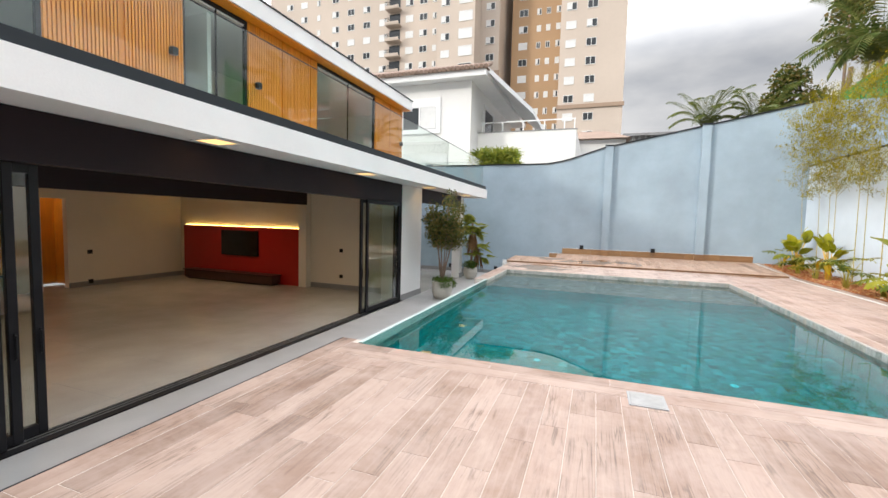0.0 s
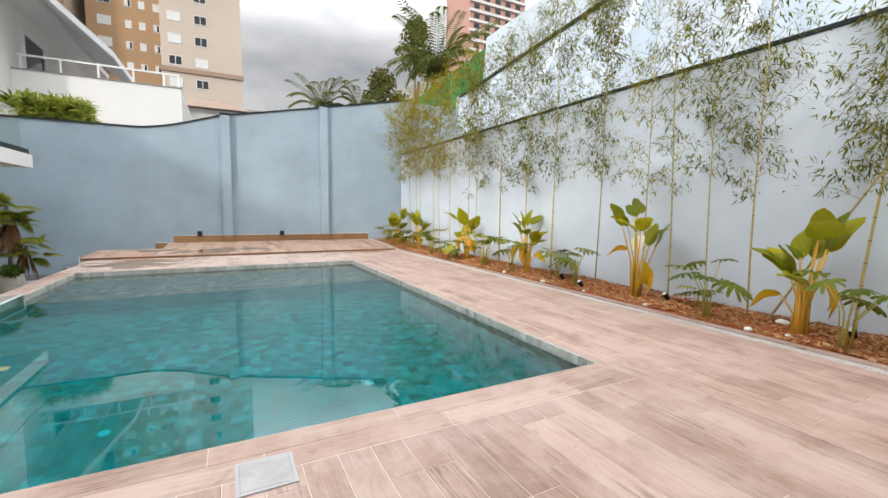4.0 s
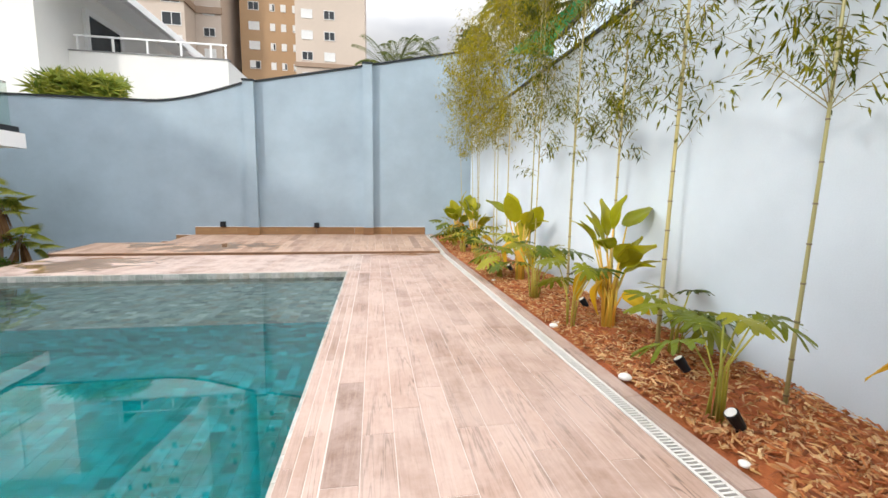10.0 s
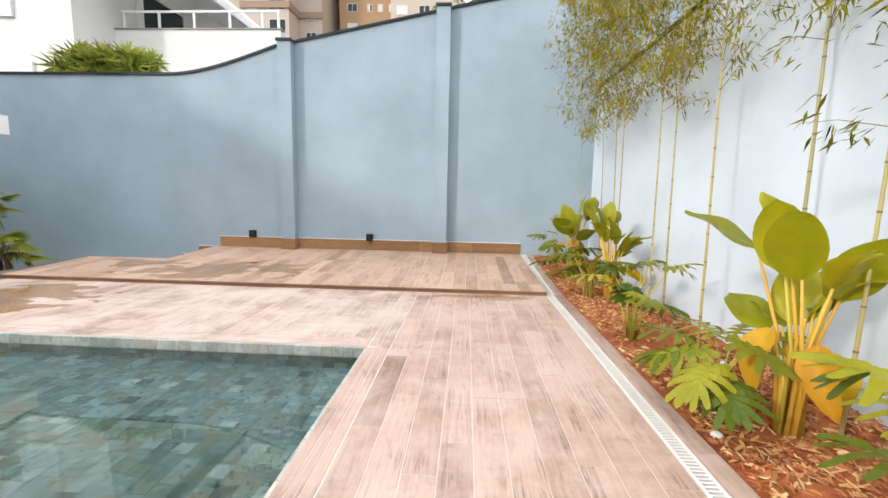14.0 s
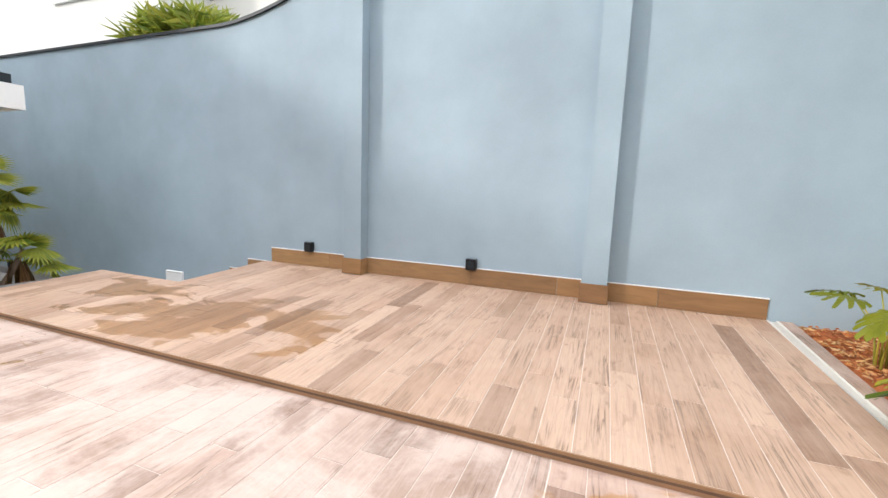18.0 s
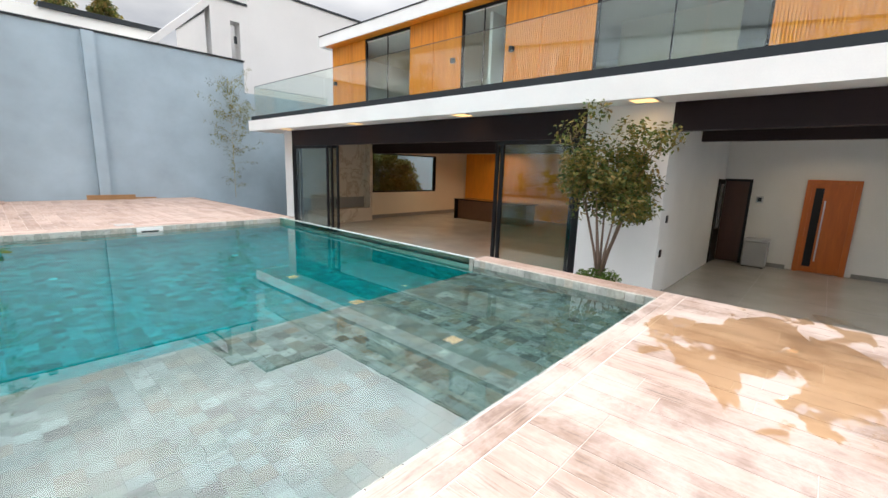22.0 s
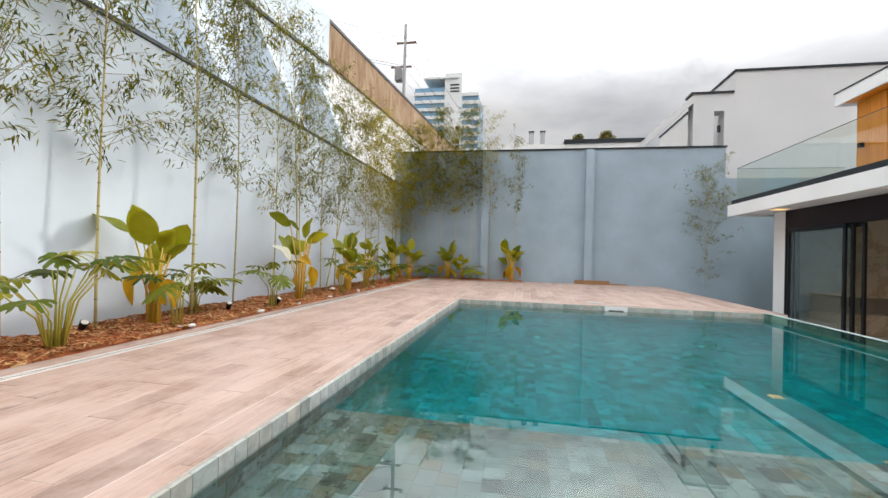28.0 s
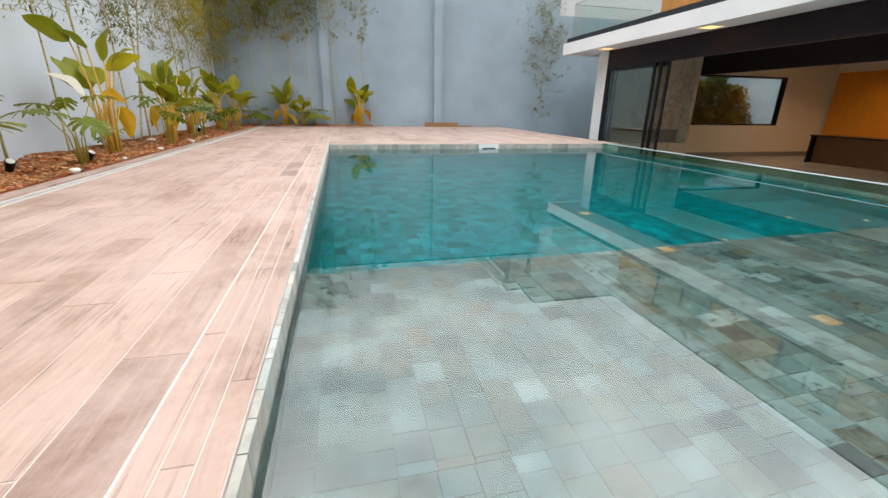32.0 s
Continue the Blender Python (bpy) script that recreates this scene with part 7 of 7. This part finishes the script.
tile_field(verts, faces, Vector((-2.5, 4.0, -1.5)), Y, Z, X, 6.4, 0.88, seed=7)
tile_field(verts, faces, Vector((-2.5, 10.4, -0.43)), Y, X, Z, 1.53, 6.2, seed=8)
tile_field(verts, faces, Vector((-2.5, 11.93, -0.43)), Y, X, Z, 1.07, 3.63, seed=9)
tagged(hang("tiles", mesh_data("tiles", verts, faces, M["tile_joined"]), pool), kind="stuff")
rng = random.Random(14)
for r in range(21):
    s = 11.93 - rng.choice((0.0, 0.02, 0.05, 0.07, 0.1))
    xc = 1.13 + (2.57 / 21) * (r + 0.5)
    while s < 12.99:
        long = rng.choice((0.12, 0.12, 0.12, 0.12, 0.16))
        a, b = max(11.93, s), min(s + long, 13.0)
        if b - a > 0.02:
            lay("tile", piece_mesh("tile", 2.57 / 21 - 0.0024, round(b - a, 2) - 0.0024, 0.012, M["tile"], 0.0006), pool, (xc, (a + b) / 2, -0.43 - rng.uniform(0, 0.0015)))
        s += long
# dry coping stones round the pool, above the water line
coping = thing("pool_coping", (0.6, 8.5, -0.05), "pale green stone edging tiles round the pool", "pool edging", "", "structure")


def edge_run(x0, y0, x1, y1, seed):
    rng = random.Random(seed)
    L0 = math.hypot(x1 - x0, y1 - y0)
    ux, uy = (x1 - x0) / L0, (y1 - y0) / L0
    s = 0.0
    while s < L0 - 0.01:
        w = min(rng.choice((0.12, 0.12, 0.1, 0.16)), L0 - s)
        ob = new("edge_tile", EDGE[min(EDGE, key=lambda q: abs(q - w))])
        ob.parent = coping
        ob.matrix_parent_inverse = coping.matrix_basis.inverted()
        c = s + w / 2
        ob.matrix_basis = Matrix.Translation((x0 + ux * c, y0 + uy * c, -0.018)) @ Euler((0, 0, math.atan2(uy, ux))).to_matrix().to_4x4() @ Matrix.Diagonal((w / min(EDGE, key=lambda q: abs(q - w)), 1, 1, 1))
        s += w


EDGE = {}
for w in (0.12, 0.1, 0.16):
    verts, faces = [], []
    a = w / 2 - 0.0025
    for z in (-0.118, 0.004):
        verts += [(-a, -0.012, z), (a, -0.012, z), (a, 0.012, z), (-a, 0.012, z)]
    faces = [(0, 3, 2, 1), (4, 5, 6, 7), (0, 1, 5, 4), (1, 2, 6, 5), (2, 3, 7, 6), (3, 0, 4, 7)]
    EDGE[w] = mesh_data("edge_tile", verts, faces, M["tile_dry"])
edge_run(3.706, 4.0, 3.706, 13.0, 1)
edge_run(-2.5, 3.994, 3.69, 3.994, 2)
edge_run(-2.5, 13.006, 3.69, 13.006, 3)
edge_run(-2.506, 10.37, -2.506, 12.99, 4)
sub("pillar", M["tile_dry"], [(-2.56, -2.49, 10.28, 10.352, -0.6, 0.006)], coping)

# added tinted sheet takes up red light and scatters the rest, like deep water
m, nt, p = nodes_of("deep_water_tint")
nt.nodes.remove(p)
tr = nt.nodes.new("ShaderNodeBsdfTransparent")
tr.inputs["Color"].default_value = (0.012, 0.90, 1.0, 1)
haze = nt.nodes.new("ShaderNodeBsdfDiffuse")
haze.inputs["Color"].default_value = (0.004, 0.42, 0.45, 1)
mx = nt.nodes.new("ShaderNodeMixShader")
mx.inputs[0].default_value = 0.09
nt.links.new(tr.outputs[0], mx.inputs[1])
nt.links.new(haze.outputs[0], mx.inputs[2])
nt.links.new(mx.outputs[0], nt.nodes["Material Output"].inputs["Surface"])
bm = bmesh.new()
bm.faces.new([bm.verts.new(q) for q in ((-2.5, 4.0, -0.46), (3.7, 4.0, -0.46), (3.7, 10.395, -0.46), (-2.5, 10.395, -0.46))])
deep = tagged(part("water_depth", bm, m, None), "added teal sheet standing in for the deep water's colour", "water", "", "structure")
deep.visible_shadow = False

skimmer = thing("skimmer", (0.25, 4.0, -0.1), "white plastic skimmer opening in the pool wall", "skimmer")
sub("flange", M["white"], [(0.08, 0.54, 4.007, 4.02, -0.125, -0.02)], skimmer, bevel=0.004)
sub("slot", M["dark_band"], [(0.16, 0.46, 4.021, 4.024, -0.112, -0.092)], skimmer)
for x in (-0.6, 2.0):
    n_ = thing("pool_inlet", (x, 6.0, -1.49), "small round white pool inlet", "pool inlet", "pool inlets")
    bm = bmesh.new()
    add_lathe(bm, [(0.05, 0.0), (0.05, 0.012), (0.03, 0.02)], 16, (x, 6.0, -1.496))
    part("disc", bm, M["white"], n_)
lid = thing("inspection_lid", (0.66, 3.5, 0.0), "pale square inspection cover set in the terrace", "cover")
sub("plate", paint("pale_plastic_cover", (0.38, 0.37, 0.36), 0.5, 0.25, 6.0), [(0.52, 0.79, 3.42, 3.69, 0.002, 0.012)], lid, bevel=0.004)
sub("rim", M["grey_pave"], [(0.50, 0.81, 3.40, 3.42, 0.001, 0.009), (0.50, 0.81, 3.69, 3.71, 0.001, 0.009), (0.50, 0.52, 3.42, 3.69, 0.001, 0.009), (0.79, 0.81, 3.42, 3.69, 0.001, 0.009)], lid)


def wet_film():
    """A drying film of water: ragged blotches of its own shape that darken the boards and shine a little."""
    m, nt, p = nodes_of("wet_film")
    nt.nodes.remove(p)
    flat = coords(nt, "Generated", (1.0, 1.0, 0.0))
    far = nt.nodes.new("ShaderNodeVectorMath")
    far.operation = "DISTANCE"
    far.inputs[1].default_value = (0.5, 0.5, 0.0)
    nt.links.new(flat, far.inputs[0])
    n = noise_tex(nt, coords(nt, "Object", (1.0, 1.8, 1.0)), 1.5, 6, 0.55, 0.5)
    ma = nt.nodes.new("ShaderNodeMath")
    ma.operation, ma.inputs[1].default_value = "MULTIPLY_ADD", -0.55
    nt.links.new(far.outputs["Value"], ma.inputs[0])
    nt.links.new(n, ma.inputs[2])
    mask = ramp_of(nt, ma.outputs[0], [(0.29, 0.0), (0.325, 1.0)])
    wet = nt.nodes.new("ShaderNodeBsdfTransparent")
    wet.inputs["Color"].default_value = (0.93, 0.82, 0.66, 1)
    gl = nt.nodes.new("ShaderNodeBsdfGlossy")
    gl.inputs["Roughness"].default_value = 0.04
    film = nt.nodes.new("ShaderNodeMixShader")
    nt.links.new(gloss_by_angle(nt, 0.02, 4.0), film.inputs[0])
    nt.links.new(wet.outputs[0], film.inputs[1])
    nt.links.new(gl.outputs[0], film.inputs[2])
    dry = nt.nodes.new("ShaderNodeBsdfTransparent")
    mx = nt.nodes.new("ShaderNodeMixShader")
    nt.links.new(mask, mx.inputs[0])
    nt.links.new(dry.outputs[0], mx.inputs[1])
    nt.links.new(film.outputs[0], mx.inputs[2])
    nt.links.new(mx.outputs[0], nt.nodes["Material Output"].inputs["Surface"])
    return m


M["wet"] = wet_film()


def puddle(cx, cy, rx, ry, z):
    bm = bmesh.new()
    up = UP_SLOPE if cy > 15.5 else 0.0
    bm.faces.new([bm.verts.new(q) for q in ((cx - rx, cy - ry, z - ry * up), (cx + rx, cy - ry, z - ry * up), (cx + rx, cy + ry, z + ry * up), (cx - rx, cy + ry, z + ry * up))])
    ob = tagged(part("puddle", bm, M["wet"], None), "thin wet patch drying on the plank terrace", "puddle", "wet patches on the terrace")
    ob.visible_shadow = False
    return ob


puddle(-1.65, 14.3, 1.5, 1.15, 0.004)
puddle(4.9, 15.2, 1.0, 0.22, 0.004)
puddle(0.1, 16.25, 1.7, 0.75, up_z(16.25) + 0.004)
puddle(-1.4, 16.6, 1.2, 0.48, up_z(16.6) + 0.0045)

# small fittings on the garden walls
for x, z in ((-0.385, 0.46), (2.415, 0.44)):
    wall_box("wall_light", x - 0.075, x + 0.075, YN - 0.09, YN - 0.003, z - 0.02, z + 0.14, M["black"], "small black wall light above the skirting", "wall light", "garden wall lights")
for x in (-4.16, -6.4, -9.3):
    wall_box("wall_light", x - 0.075, x + 0.075, YN - 0.09, YN - 0.003, -0.72, -0.56, M["black"], "small black wall light near the paving", "wall light", "garden wall lights")
wall_box("meter_box", -3.85, -3.4, YN - 0.05, YN - 0.003, -0.55, -0.22, M["white"], "white utility box low on the garden wall", "utility box")
sk = thing("skirting_south", (-0.3, YS, 0), "short brown wood-look skirting at the south wall", "skirting", "", "structure")
sub("board", M["skirt_wood"], [(-0.95, 0.35, YS + 0.205, YS + 0.225, 0.002, 0.16)], sk)
sub("board", M["skirt_wood"], [(-1.6, -0.96, YS + 0.003, YS + 0.02, 0.002, 0.05)], sk)
